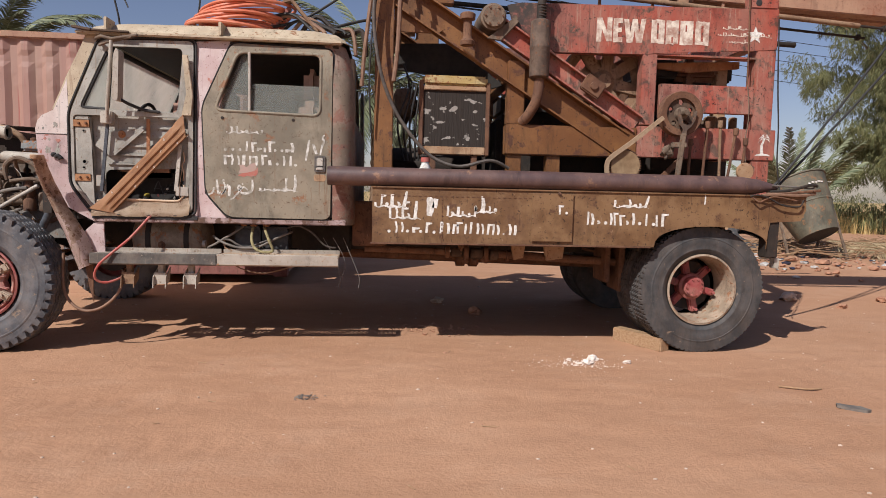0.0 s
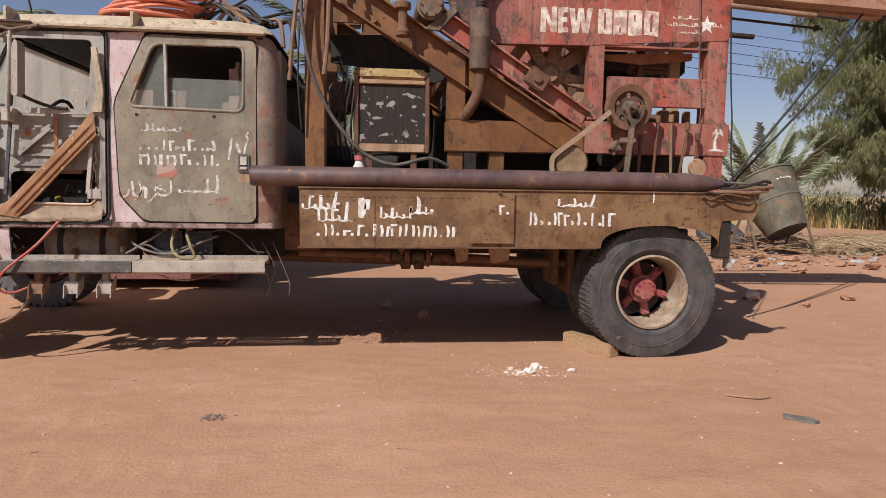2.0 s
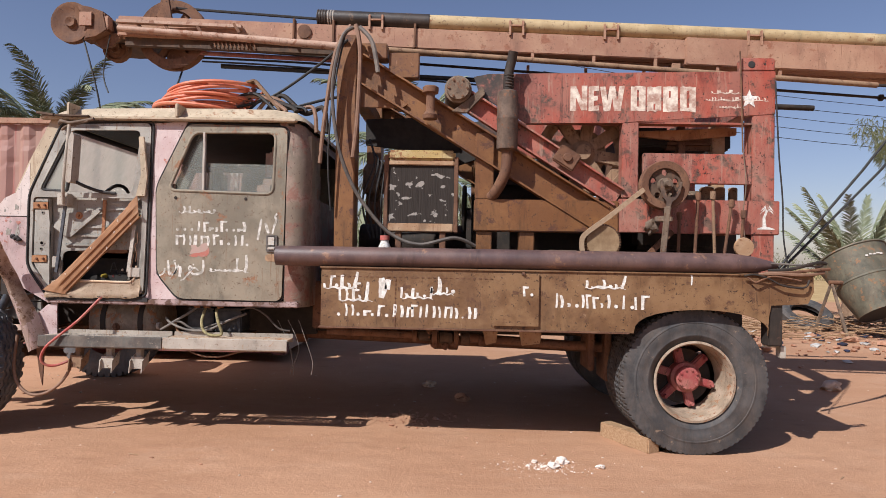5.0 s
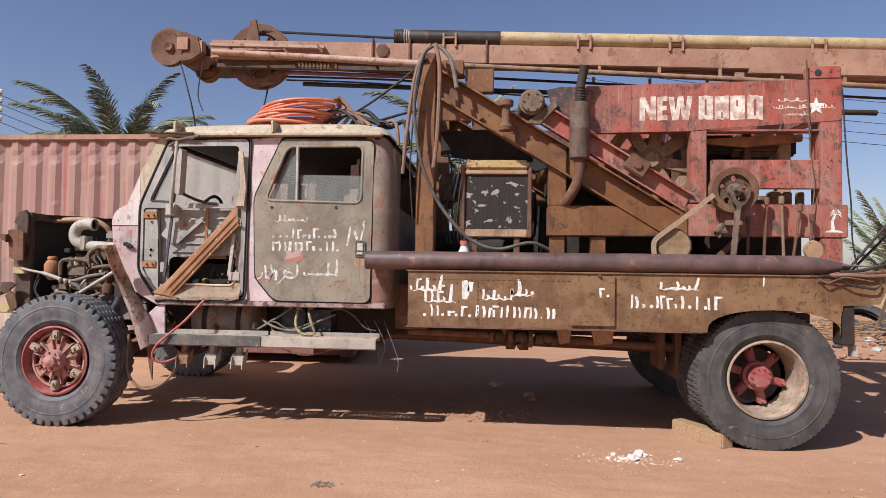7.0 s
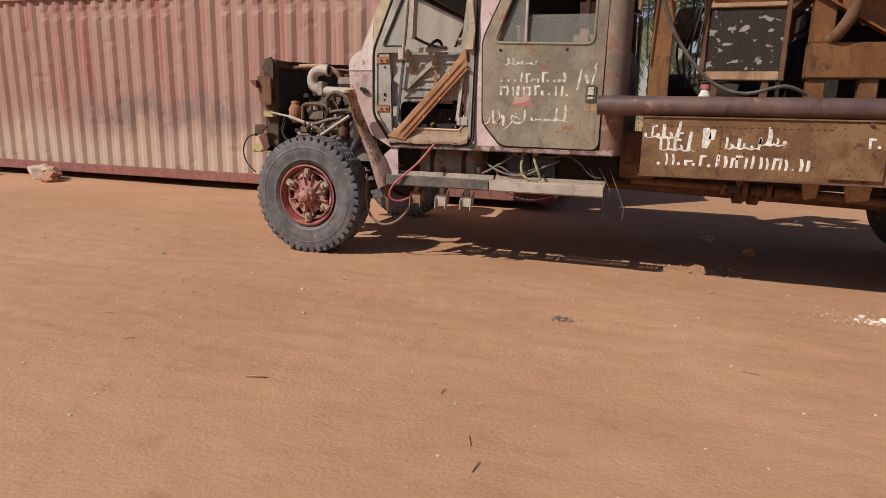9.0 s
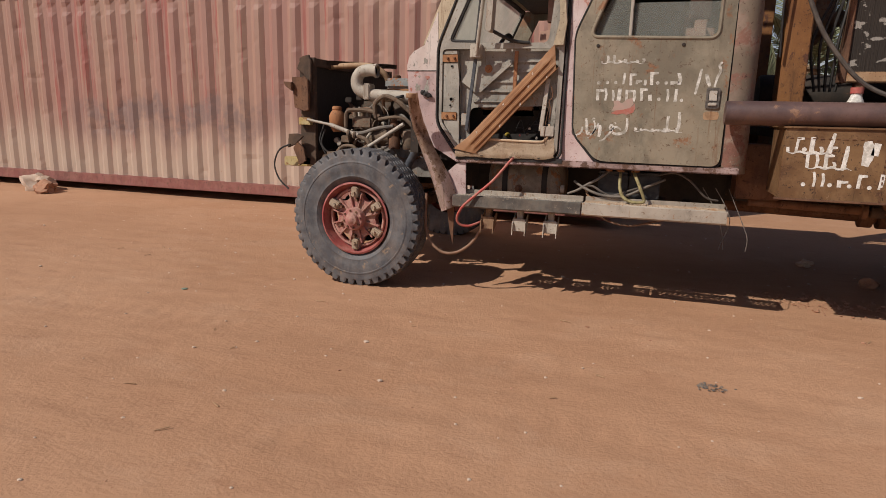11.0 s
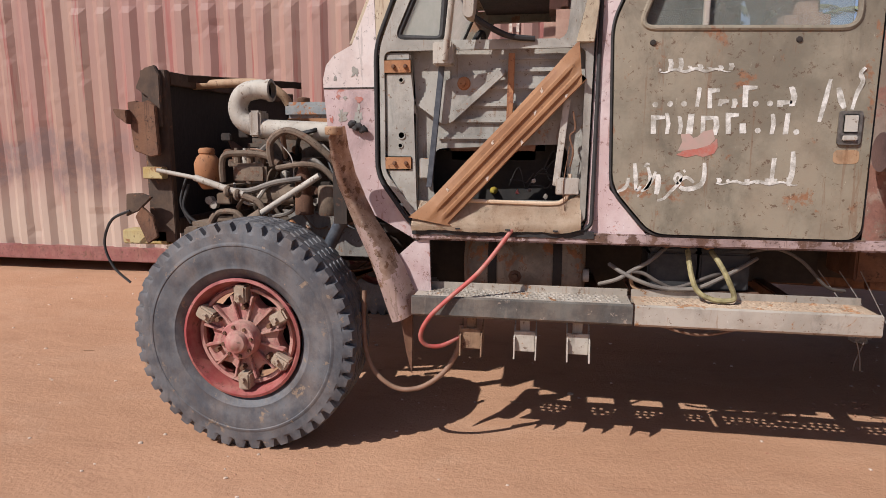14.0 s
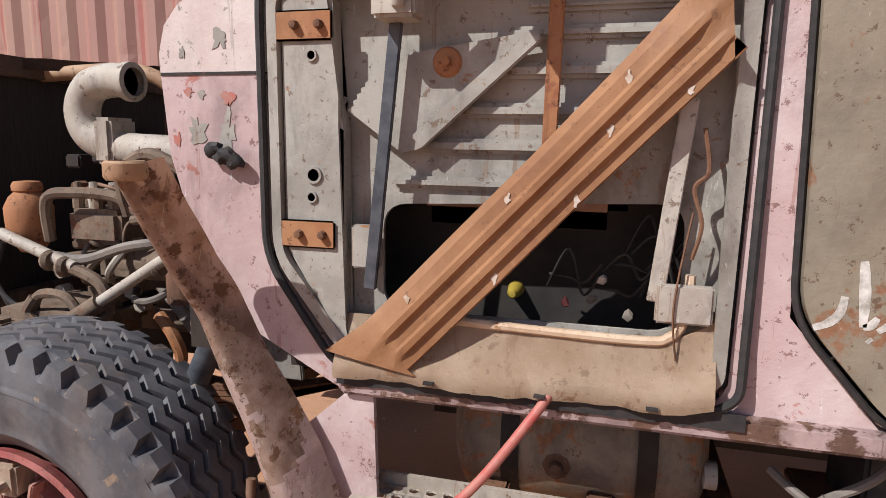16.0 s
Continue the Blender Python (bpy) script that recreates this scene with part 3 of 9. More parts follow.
# ---- ground ----
def ground_height(x, y):
    p = Vector((x, y, 0))
    h = 0.012 * noise.noise(p * 0.35) + 0.006 * noise.noise(p * 1.7 + Vector((7, 3, 0)))
    near = max(0.0, min(1.0, (7.5 - y) / 3))
    h += near * 0.0035 * noise.noise(Vector((x * 2.2, y * 7.0, 3.3))) + near * 0.0045 * noise.noise(p * 9.0) + near * 0.007 * noise.noise(Vector((x * 3.1, y * 5.2, 8.0))) * max(0.0, 0.3 + noise.noise(p * 0.8))
    # old tyre tracks that run along the truck
    for yc, ph in ((2.55, 0.0), (2.95, 1.1), (3.55, 2.0)):
        d = (y - yc - 0.08 * math.sin(x * 0.35 + ph)) / 0.13
        if abs(d) < 2:
            worn = max(0.0, min(1.0, 0.45 + 1.6 * noise.noise(Vector((x * 0.7, yc * 3.1, 1.7)))))
            h += math.exp(-d * d) * (-0.004 - 0.003 * worn + 0.004 * worn * math.sin(x * 42 + abs(d) * 2.6 + ph))
    # the ground climbs a little towards the back of the yard
    k = max(0.0, min(1.0, (y - 6.2) / 2.6))
    e = max(0.0, min(1.0, (x - 2.0) / 3.0))
    h += k * k * (3 - 2 * k) * (0.05 + 0.15 * e * e * (3 - 2 * e)) * max(0.0, min(1.0, (26 - y) / 10))
    # low bank of rubbish and sand behind the truck
    b = math.exp(-((y - 11.6 - 0.1 * (x - 8)) / 1.2) ** 2) * max(0.0, min(1.0, (x - 4.2) / 2.5))
    h += 0.06 * b * (0.8 + 0.5 * noise.noise(p * 0.9))
    return h


def build_ground():
    def axis(lo, hi, dense0, dense1, step):
        a = list(np.arange(dense0, dense1, step))
        s, v = step, dense0
        left = []
        while v > lo:
            s *= 1.22
            v -= s
            left.append(v)
        s, v = step, dense1
        right = []
        while v < hi:
            s *= 1.22
            v += s
            right.append(v)
        return left[::-1] + a + right
    xs, ys = axis(-900, 900, -7.5, 7.5, 0.045), axis(-900, 1500, 0.2, 8.5, 0.04)
    near = set()
    verts = []
    for y in ys:
        for x in xs:
            verts.append((x, y, ground_height(x, y) if abs(x) < 30 and -10 < y < 30 else 0.0))
    nx = len(xs)
    faces = [(j * nx + i, j * nx + i + 1, (j + 1) * nx + i + 1, (j + 1) * nx + i) for j in range(len(ys) - 1) for i in range(nx - 1)]
    me = bpy.data.meshes.new("ground")
    me.from_pydata(verts, [], faces)
    me.materials.append(SAND)
    me.polygons.foreach_set("use_smooth", [True] * len(me.polygons))
    return tagged(new("ground", me), "trodden reddish sand with tyre tracks and pebbles", "ground", kind="structure")


build_ground()


# ---- shipping container ----
CX0, CX1, CY, CZ0, CZ1 = -13.45, -1.28, 8.0, 0.15, 3.03


def build_container():
    t = thing("shipping_container", "faded pink corrugated steel shipping container standing on stones", "shipping container", at=(0, 0, 0))
    pitch, d = 0.278, 0.036
    bm = bmesh.new()
    xs, ys = [], []
    x = CX0 + 0.16
    while x < CX1 - 0.16 - pitch:
        for dx, dy in ((0, 0), (0.075, 0), (0.139, d), (0.214, d)):
            xs.append(x + dx)
            ys.append(CY + 0.03 + dy)
        x += pitch
    xs.append(CX1 - 0.16)
    ys.append(CY + 0.03)
    zs = np.linspace(CZ0 + 0.15, CZ1 - 0.075, 40)
    rows = []
    for k, z in enumerate(zs):
        row = []
        for i, (px, py) in enumerate(zip(xs, ys)):
            dent = 0.02 * max(0.0, noise.noise(Vector((px * 1.7, z * 1.5, 4.0))) - 0.12)
            dent += 0.022 * max(0.0, noise.noise(Vector((px * 4.7, z * 5.5, 9.0))) - 0.28) - 0.016 * max(0.0, noise.noise(Vector((px * 6.1, z * 8.5, 2.0))) - 0.38)
            if i % 4 < 2 and noise.noise(Vector((px * 0.8, 2.0, 0.0))) > -0.15:
                dent += 0.022 * math.exp(-((z - 2.72) / 0.05) ** 2)
            row.append(bm.verts.new((px, py + dent, z)))
        rows.append(row)
    for a, b in zip(rows, rows[1:]):
        for i in range(len(a) - 1):
            bm.faces.new((a[i], a[i + 1], b[i + 1], b[i]))
    part("side_panel", bm, CONT, t, smooth=False)
    for name, (x0, x1, y0, y1, z0, z1) in {
        "top_rail": (CX0, CX1, CY, CY + 0.06, CZ1 - 0.075, CZ1), "bottom_rail": (CX0, CX1, CY - 0.004, CY + 0.1, CZ0, CZ0 + 0.15),
    }.items():
        bm = bmesh.new()
        box(bm, x0, x1, y0, y1, z0, z1, 0.008)
        part(name, bm, MAST if name == "top_rail" else RAIL, t)
    for x in (CX0, CX1 - 0.16):
        bm = bmesh.new()
        box(bm, x, x + 0.16, CY - 0.006, CY + 0.16, CZ0 + 0.151, CZ1 - 0.076, 0.01)
        part("corner_post", bm, CONT, t)
        for z in (CZ0 - 0.02, CZ1 - 0.1):
            bm = bmesh.new()
            box(bm, x - 0.005, x + 0.165, CY - 0.01, CY + 0.17, z, z + 0.118, 0.006)
            part("corner_casting", bm, RAIL, t)
    bm = bmesh.new()
    box(bm, CX0 + 0.01, CX1 - 0.01, CY + 0.17, CY + 2.43, CZ0 + 0.02, CZ1 - 0.02)
    part("body", bm, CONT, t, smooth=False)
    # painted check characters beside the corner post, as plain bars
    bm = bmesh.new()
    for i, (z, w, h) in enumerate(((2.62, 0.09, 0.1), (2.48, 0.085, 0.1), (2.34, 0.09, 0.1), (2.2, 0.08, 0.1))):
        for dx in (0, w - 0.025):
            box(bm, -2.02 + dx, -2.02 + dx + 0.025, CY + 0.022, CY + 0.029, z, z + h)
    part("marking", bm, CREAMPT, t, "pale painted marking bars", smooth=False)
    return t


build_container()


# ---- the drilling truck ----
truck = thing("drill_truck", "worn crew-cab truck carrying a red and brown well-drilling rig", "truck", at=(0, 0, 0))
SIDE = 4.87          # near side of the cab
BOXY = 4.70          # near side of the tool box


def tyre_mesh(bm, R, w, rim_r, lugs=44, notch=0.034):
    """A tyre round the y axis at the origin; its near side wall looks to -y."""
    h = w / 2
    q = rim_r
    wall = [(q, -h * 0.62), (q + 0.02, -h * 0.8), (q + 0.045, -h * 0.9), (q + 0.05, -h * 0.93), (q + 0.056, -h * 0.93), (q + 0.062, -h * 0.92), (q + 0.09, -h * 0.97), (q + 0.13, -h), (R - 0.105, -h * 0.992),
            (R - 0.102, -h * 1.012), (R - 0.094, -h * 1.012), (R - 0.09, -h * 0.99), (R - 0.085, -h * 0.985), (R - 0.05, -h * 0.97)]
    grooves = [-h * 0.5, -h * 0.17, h * 0.17, h * 0.5]
    n = lugs * 6
    rings = []
    for k in range(n):
        a = 2 * math.pi * k / n
        ph = k % 6
        zig = 0.011 * (abs(ph - 3) / 1.5 - 1)
        cut = notch if ph in (0, 1) else 0.0
        row = list(wall)
        row += [(R - 0.045 - cut * 0.25, -h * 0.965), (R - 0.008 - cut, -h * 0.93), (R - 0.003 - cut, -h * 0.8), (R - 0.001 - cut * 0.9, -h * 0.72), (R, -h * 0.7)]
        for g in grooves:
            row += [(R, g + zig - 0.009), (R - 0.017, g + zig - 0.005), (R - 0.017, g + zig + 0.005), (R, g + zig + 0.009)]
        row += [(R, h * 0.7), (R - 0.002 - cut, h * 0.75), (R - 0.008 - cut, h * 0.93), (R - 0.06, h * 0.97), (rim_r + 0.12, h), (rim_r, h * 0.7)]
        rings.append([bm.verts.new((r * math.cos(a), y, r * math.sin(a))) for r, y in row])
    for k in range(n):
        p, q = rings[k], rings[(k + 1) % n]
        for i in range(len(p) - 1):
            bm.faces.new((p[i], p[i + 1], q[i + 1], q[i]))


def wheel_front(cx, cz, y_face, R, parent):
    w = thing_part("front_wheel", parent, (cx, y_face + 0.14, cz))
    bm = bmesh.new()
    tyre_mesh(bm, R, 0.28, 0.268)
    part("tyre", bm, TYREF, w, "worn dusty blue-black lugged tyre")
    bm = bmesh.new()
    lathe(bm, [(0.268, -0.1), (0.275, -0.125), (0.262, -0.13), (0.25, -0.1), (0.235, -0.055), (0.215, -0.05), (0.215, -0.02), (0.26, 0.02), (0.262, 0.1)], (0, 0, 0), "y", 64, cap=False)
    part("rim", bm, RIMRED, w, "chipped red steel rim")
    bm = bmesh.new()
    n = 12
    pts = []
    for k in range(6):
        a = math.pi / 2 + k * math.pi / 3
        for da, r in ((-0.52, 0.15), (-0.3, 0.166), (-0.13, 0.216), (0.13, 0.216), (0.3, 0.166)):
            pts.append((r * math.cos(a + da), r * math.sin(a + da)))
    front = [bm.verts.new((x, -0.082 if math.hypot(x, z) < 0.18 else -0.07, z)) for x, z in pts]
    back = [bm.verts.new((x, -0.02, z)) for x, z in pts]
    ctr = bm.verts.new((0, -0.1, 0))
    for i in range(len(pts)):
        j = (i + 1) % len(pts)
        bm.faces.new((front[i], front[j], ctr))
        bm.faces.new((front[i], back[i], back[j], front[j]))
    for k in range(12):
        a = math.pi / 2 + (k + 0.5) * math.pi / 6
        m = Matrix.Rotation(-a, 4, "Y")
        box(bm, 0.06, 0.195, -0.106, -0.07, -0.006, 0.006, 0.003, m)
    lathe(bm, [(0.205, -0.06), (0.208, -0.078), (0.222, -0.08), (0.228, -0.06)], (0, 0, 0), "y", 48, cap=False)
    part("spoke_star", bm, RIMTAN, w, "dusty red cast spoke wheel")
    bm = bmesh.new()
    lathe(bm, [(0.0, -0.205), (0.02, -0.203), (0.028, -0.196), (0.045, -0.19), (0.05, -0.175), (0.052, -0.165), (0.078, -0.162), (0.084, -0.15), (0.084, -0.1)], (0, 0, 0), "y", 28, cap=False)
    part("hub", bm, RIMTAN, w, "dusty red hub with cap")
    for k in range(8):
        a = k * math.pi / 4 + 0.2
        bm = bmesh.new()
        lathe(bm, [(0.0, -0.172), (0.008, -0.172), (0.009, -0.155)], (0.066 * math.cos(a), 0, 0.066 * math.sin(a)), "y", 6)
        part("hub_bolt", bm, RUST, w)
    for k in range(5):
        a = math.pi / 2 + (k if k < 3 else k + 1) * math.pi / 3 - math.pi / 3 * 1
        m = Matrix.Rotation(-a, 4, "Y")
        bm = bmesh.new()
        box(bm, 0.16, 0.24, -0.125, -0.06, -0.028, 0.028, 0.008, m)
        lathe(bm, [(0.0, -0.145), (0.012, -0.145), (0.014, -0.11)], m @ Vector((0.19, 0, 0)), "y", 6)
        part("rim_clamp", bm, ALUT, w, "pale dusty rim clamp with nut")
    for k in range(6):
        a = k * math.pi / 3 + 0.45
        bm = bmesh.new()
        lathe(bm, [(0.0, -0.118), (0.011, -0.118), (0.013, -0.08)], (0.14 * math.cos(a), 0, 0.14 * math.sin(a)), "y", 6)
        part("spoke_nut", bm, RUST, w)
    bm = bmesh.new()
    lathe(bm, [(0.2, 0.03), (0.2, 0.14), (0.08, 0.14), (0.08, 0.5)], (0, 0, 0), "y", 32)
    part("brake_drum", bm, DARK, w)
    return w


def thing_part(name, parent, at):
    ob = new(name)
    ob.parent = parent
    ob.location = at
    ob.empty_display_size = 0.05
    return ob


def wheel_rear(cx, cz, y_face, R, parent, flip=False):
    w = thing_part("rear_wheel", parent, (cx, y_face + 0.13, cz))
    if flip:
        w.rotation_euler = (0, 0, math.pi)
    bm = bmesh.new()
    tyre_mesh(bm, R, 0.26, 0.278, lugs=76, notch=0.009)
    part("outer_tyre", bm, TYRE, w, "worn dusty black tyre")
    bm = bmesh.new()
    m = Matrix.Translation((0, 0.31, 0))
    tyre_mesh(bm, R, 0.26, 0.278, lugs=76, notch=0.009)
    bmesh.ops.transform(bm, matrix=m, verts=bm.verts[:])
    part("inner_tyre", bm, TYRE, w)
    bm = bmesh.new()
    lathe(bm, [(0.278, -0.085), (0.288, -0.115), (0.272, -0.119), (0.258, -0.09), (0.247, 0.04), (0.24, 0.15), (0.275, 0.16)], (0, 0, 0), "y", 64, cap=False)
    part("rim", bm, RIMCR, w, "cream painted deep rim, dusty inside")
    bm = bmesh.new()
    lathe(bm, [(0.0, 0.0), (0.03, 0.0), (0.075, 0.005), (0.085, 0.015), (0.088, 0.05), (0.11, 0.06), (0.115, 0.16)], (0, 0, 0), "y", 28, cap=False)
    for k in range(10):
        a = k * math.pi / 5
        lathe(bm, [(0.0, -0.008), (0.009, -0.008), (0.01, 0.01)], (0.068 * math.cos(a), 0, 0.068 * math.sin(a)), "y", 6)
    part("hub", bm, RIMRED, w, "dark red hub with bolts")
    for k in range(6):
        a = math.pi / 2 + k * math.pi / 3 + 0.25
        bm = bmesh.new()
        m = Matrix.Rotation(-a, 4, "Y")
        box(bm, 0.07, 0.222, 0.085, 0.15, -0.03, 0.03, 0.01, m)
        lathe(bm, [(0.0, 0.05), (0.012, 0.05), (0.014, 0.09)], m @ Vector((0.2, 0, 0)), "y", 6)
        part("spoke", bm, RIMRED, w, "rusty red cast spoke")
    bm = bmesh.new()
    lathe(bm, [(0.205, 0.14), (0.205, 0.4), (0.07, 0.4), (0.07, 0.9)], (0, 0, 0), "y", 32)
    part("brake_drum", bm, DARK, w)
    return w


wf = wheel_front(-2.95, 0.515, 4.725, 0.522, truck)
wf2 = copy_thing(wf, pose(-2.95, 7.12, 0.515, 0, 0, 180))
wr = wheel_rear(2.515, 0.507, 4.77, 0.518, truck)
wr2 = copy_thing(wr, pose(2.515, 7.07, 0.507, 0, 0, 180))


# chassis
def chassis():
    for y in (5.58, 6.36):
        bm = bmesh.new()
        box(bm, -3.75, 3.2, y, y + 0.08, 0.72, 0.95, 0.01)
        part("chassis_rail", bm, DARK, truck, "dark greasy steel chassis rail")
    for x in (-3.3, -1.2, 0.5, 1.6, 3.1):
        bm = bmesh.new()
        box(bm, x, x + 0.08, 5.66, 6.36, 0.76, 0.91, 0.01)
        part("cross_member", bm, RUST, truck)
    bm = bmesh.new()
    lathe(bm, [(0.07, -1.0), (0.08, -0.35), (0.2, -0.2), (0.24, 0), (0.2, 0.2), (0.08, 0.35), (0.07, 1.0)], (2.5, 5.98, 0.5), "y", 24)
    part("rear_axle", bm, RUST, truck)
    bm = bmesh.new()
    beam(bm, (-2.95, 4.95, 0.48), (-2.95, 6.95, 0.48), 0.09, 0.1, 0.015)
    part("front_axle", bm, RUST, truck)
    bm = bmesh.new()
    tube(bm, [(-0.6, 5.9, 0.665), (2.2, 5.9, 0.585)], 0.045, 14)
    for x in (-0.55, 0.68, 0.8, 2.1):
        f = (x + 0.6) / 2.8
        lathe(bm, [(0.05, -0.05), (0.085, -0.04), (0.085, 0.04), (0.05, 0.05)], (x, 5.9, 0.665 - 0.08 * f), "x", 16)
    part("drive_shaft", bm, RUST, truck)
    for y in (5.5, 6.48):
        for x, r in ((2.5, 0.75), (-2.95, 0.62)):
            bm = bmesh.new()
            for k in range(6):
                L = r * (1 - 0.13 * k)
                pts = [(x + L * s, y, 0.66 - 0.022 * k + 0.1 * s * s) for s in (-1, -0.5, 0, 0.5, 1)]
                for a, b in zip(pts, pts[1:]):
                    beam(bm, a, b, 0.075, 0.018)
            part("leaf_spring", bm, RUST, truck, "rusty stack of spring leaves")
    # hangers, tanks and linkages that show under the bed
    ps = thing_part("propeller_shaft", truck, (0, 0, 0))
    ps["label"] = "rusty propeller shaft with universal joints"
    for a, b, r in (((-0.2, 5.3, 0.755), (0.52, 5.3, 0.735), 0.03), ((0.88, 5.3, 0.725), (2.0, 5.32, 0.665), 0.036)):
        bm = bmesh.new()
        tube(bm, [a, b], r, 14)
        part("shaft_tube", bm, RUST, ps)
    for x, r, h in ((0.5, 0.055, 0.02), (0.58, 0.04, 0.05), (0.66, 0.075, 0.022), (0.75, 0.05, 0.06), (0.83, 0.07, 0.02), (0.9, 0.046, 0.04), (1.02, 0.05, 0.015)):
        bm = bmesh.new()
        lathe(bm, [(r * 0.7, -h), (r, -h * 0.8), (r, h * 0.8), (r * 0.7, h)], (x, 5.3, 0.735 - 0.05 * (x - 0.5)), "x", 14)
        part("joint_flange", bm, DARKRUST if h > 0.03 else RUST, ps)
    for x, z in ((0.66, 0.67), (0.74, 0.655), (0.82, 0.675), (0.62, 0.78)):
        bm = bmesh.new()
        lump(bm, (x, 5.27, z), 0.035, x * 7, 1.1, 2)
        part("joint_yoke", bm, RUST, ps)
    for x0, x1 in ((1.02, 1.16), (1.3, 1.5)):
        bm = bmesh.new()
        prism(bm, [(x0, 0.86), (x1, 0.86), (x1 - 0.02, 0.7), (x0 + 0.04, 0.68)], 5.2, 5.24, 0.004)
        part("hanger_bracket", bm, LIP, truck, "pale tan hanger plate")
    for x, z0, z1 in ((1.85, 0.5, 0.85), (1.98, 0.42, 0.85)):
        bm = bmesh.new()
        box(bm, x, x + 0.05, 5.2, 5.5, z0, z1, 0.008)
        part("spring_bracket", bm, RUST, truck)
    bm = bmesh.new()
    box(bm, -0.3, -0.02, 5.2, 5.5, 0.78, 1.15, 0.01)
    part("side_bracket", bm, RUST, truck)


chassis()


# tool box along the side of the bed
def tool_box():
    arch = [(2.06, 0.85)]
    for k in range(1, 16):
        a = math.pi * (1 - k / 16)
        arch.append((2.525 + 0.465 * math.cos(a), 0.85 + 0.17 * math.sin(a) ** 0.75))
    outline = [(-0.125, 0.855), (-0.125, 1.268), (3.285, 1.262), (3.29, 1.16), (3.25, 1.075), (3.09, 1.065), (3.0, 1.06), (2.985, 0.98), (2.98, 0.85)] + arch[::-1]
    bm = bmesh.new()
    prism(bm, outline, BOXY, BOXY + 0.012)
    b = part("tool_box", bm, BOXM, truck, "rust-brown steel side box with white brush lettering", smooth=False)
    bm = bmesh.new()
    box(bm, -0.135, 3.285, BOXY - 0.012, BOXY + 0.45, 1.262, 1.275, 0.003)
    part("lid", bm, BOXM, b)
    bm = bmesh.new()
    box(bm, -0.125, 2.02, BOXY + 0.013, BOXY + 0.42, 0.855, 0.867)
    part("floor_sheet", bm, BOXM, b)
    bm = bmesh.new()
    box(bm, -0.123, -0.111, BOXY + 0.013, BOXY + 0.42, 0.868, 1.26)
    part("end_sheet", bm, BOXM, b)
    bm = bmesh.new()
    box(bm, -0.123, 2.02, BOXY + 0.42, BOXY + 0.432, 0.868, 1.26)
    part("back_sheet", bm, DARK, b)
    # welded seam and lower lip
    bm = bmesh.new()
    x = -0.1
    while x < 1.1:
        box(bm, x, x + 0.02, BOXY - 0.003, BOXY - 0.0005, 1.205, 1.21)
        x += 0.04
    z = 0.86
    while z < 1.2:
        box(bm, 0.395, 0.402, BOXY - 0.004, BOXY - 0.0005, z, z + 0.018)
        z += 0.032
    tagged(part("weld_seam", bm, RUST, b, smooth=False), kind="stuff")
    bm = bmesh.new()
    box(bm, -0.14, 2.03, BOXY - 0.01, BOXY + 0.03, 0.842, 0.856, 0.003)
    part("lower_lip", bm, RUST, b)
    # hatch
    bm = bmesh.new()
    box(bm, 1.082, 1.402, BOXY - 0.02, BOXY - 0.006, 0.88, 1.25, 0.004)
    h = part("hatch", bm, BOXM, b, "hinged steel hatch, slightly proud")
    bm = bmesh.new()
    lathe(bm, [(0.0, -0.012), (0.012, -0.01), (0.014, 0.0)], (1.29, BOXY - 0.022, 1.247), "y", 10)
    part("rivet", bm, RUST, h)
    # rear corner plates
    bm = bmesh.new()
    box(bm, 2.99, 3.085, BOXY + 0.013, BOXY + 0.13, 0.78, 1.25, 0.006)
    part("rear_post", bm, DARK, truck, "black steel rear post")
    bm = bmesh.new()
    box(bm, 3.0, 3.13, BOXY + 0.1, BOXY + 0.13, 0.76, 0.8, 0.005)
    box(bm, 3.09, 3.13, BOXY + 0.05, BOXY + 0.12, 0.69, 0.775, 0.004)
    part("mud_bracket", bm, ALUD, truck, "bare pale mudguard bracket")
    # inner side of the fender and bed deck
    bm = bmesh.new()
    box(bm, -0.12, 3.3, BOXY + 0.45, 7.1, 1.2, 1.26)
    part("bed_deck", bm, DARK, truck)
    bm = bmesh.new()
    box(bm, -0.12, 3.3, 7.1, 7.2, 0.86, 1.27)
    part("far_box", bm, BOXM, truck)
    for x in np.arange(0.05, 3.3, 0.55):
        bm = bmesh.new()
        box(bm, x, x + 0.09, BOXY + 0.46, 7.08, 0.96, 1.2, 0.008)
        part("deck_bearer", bm, BROWN, truck)


tool_box()


# ---- cab ----
def plate(bm, outer, holes, y0, y1):
    """A plate in x and z with holes, from y0 to y1."""
    loops = [outer] + list(holes)
    faces_at = []
    for y in (y0, y1):
        es, allv = [], []
        for lp in loops:
            vs = [bm.verts.new((x, y, z)) for x, z in lp]
            allv.append(vs)
            for i in range(len(vs)):
                es.append(bm.edges.new((vs[i], vs[(i + 1) % len(vs)])))
        bmesh.ops.triangle_fill(bm, edges=es, use_beauty=True, use_dissolve=False)
        faces_at.append(allv)
    for a, b in zip(*faces_at):
        for i in range(len(a)):
            j = (i + 1) % len(a)
            bm.faces.new((a[i], a[j], b[j], b[i]))


def along_y(bm, fn):
    for v in bm.verts:
        v.co = fn(v.co)


def bowed(bm, low=0.02):
    """Doors and pillars lean in above the waist line and bow a little below it."""
    for v in bm.verts:
        z = v.co.z
        v.co.y += 0.03 * max(0.0, (z - 1.8) / 0.5) ** 1.3 + low * max(0.0, (1.25 - z) / 0.3) ** 2


FAR = 7.13
cab = thing_part("cab", truck, (0, 0, 0))
cab["label"] = "faded olive and pink crew cab without bonnet"

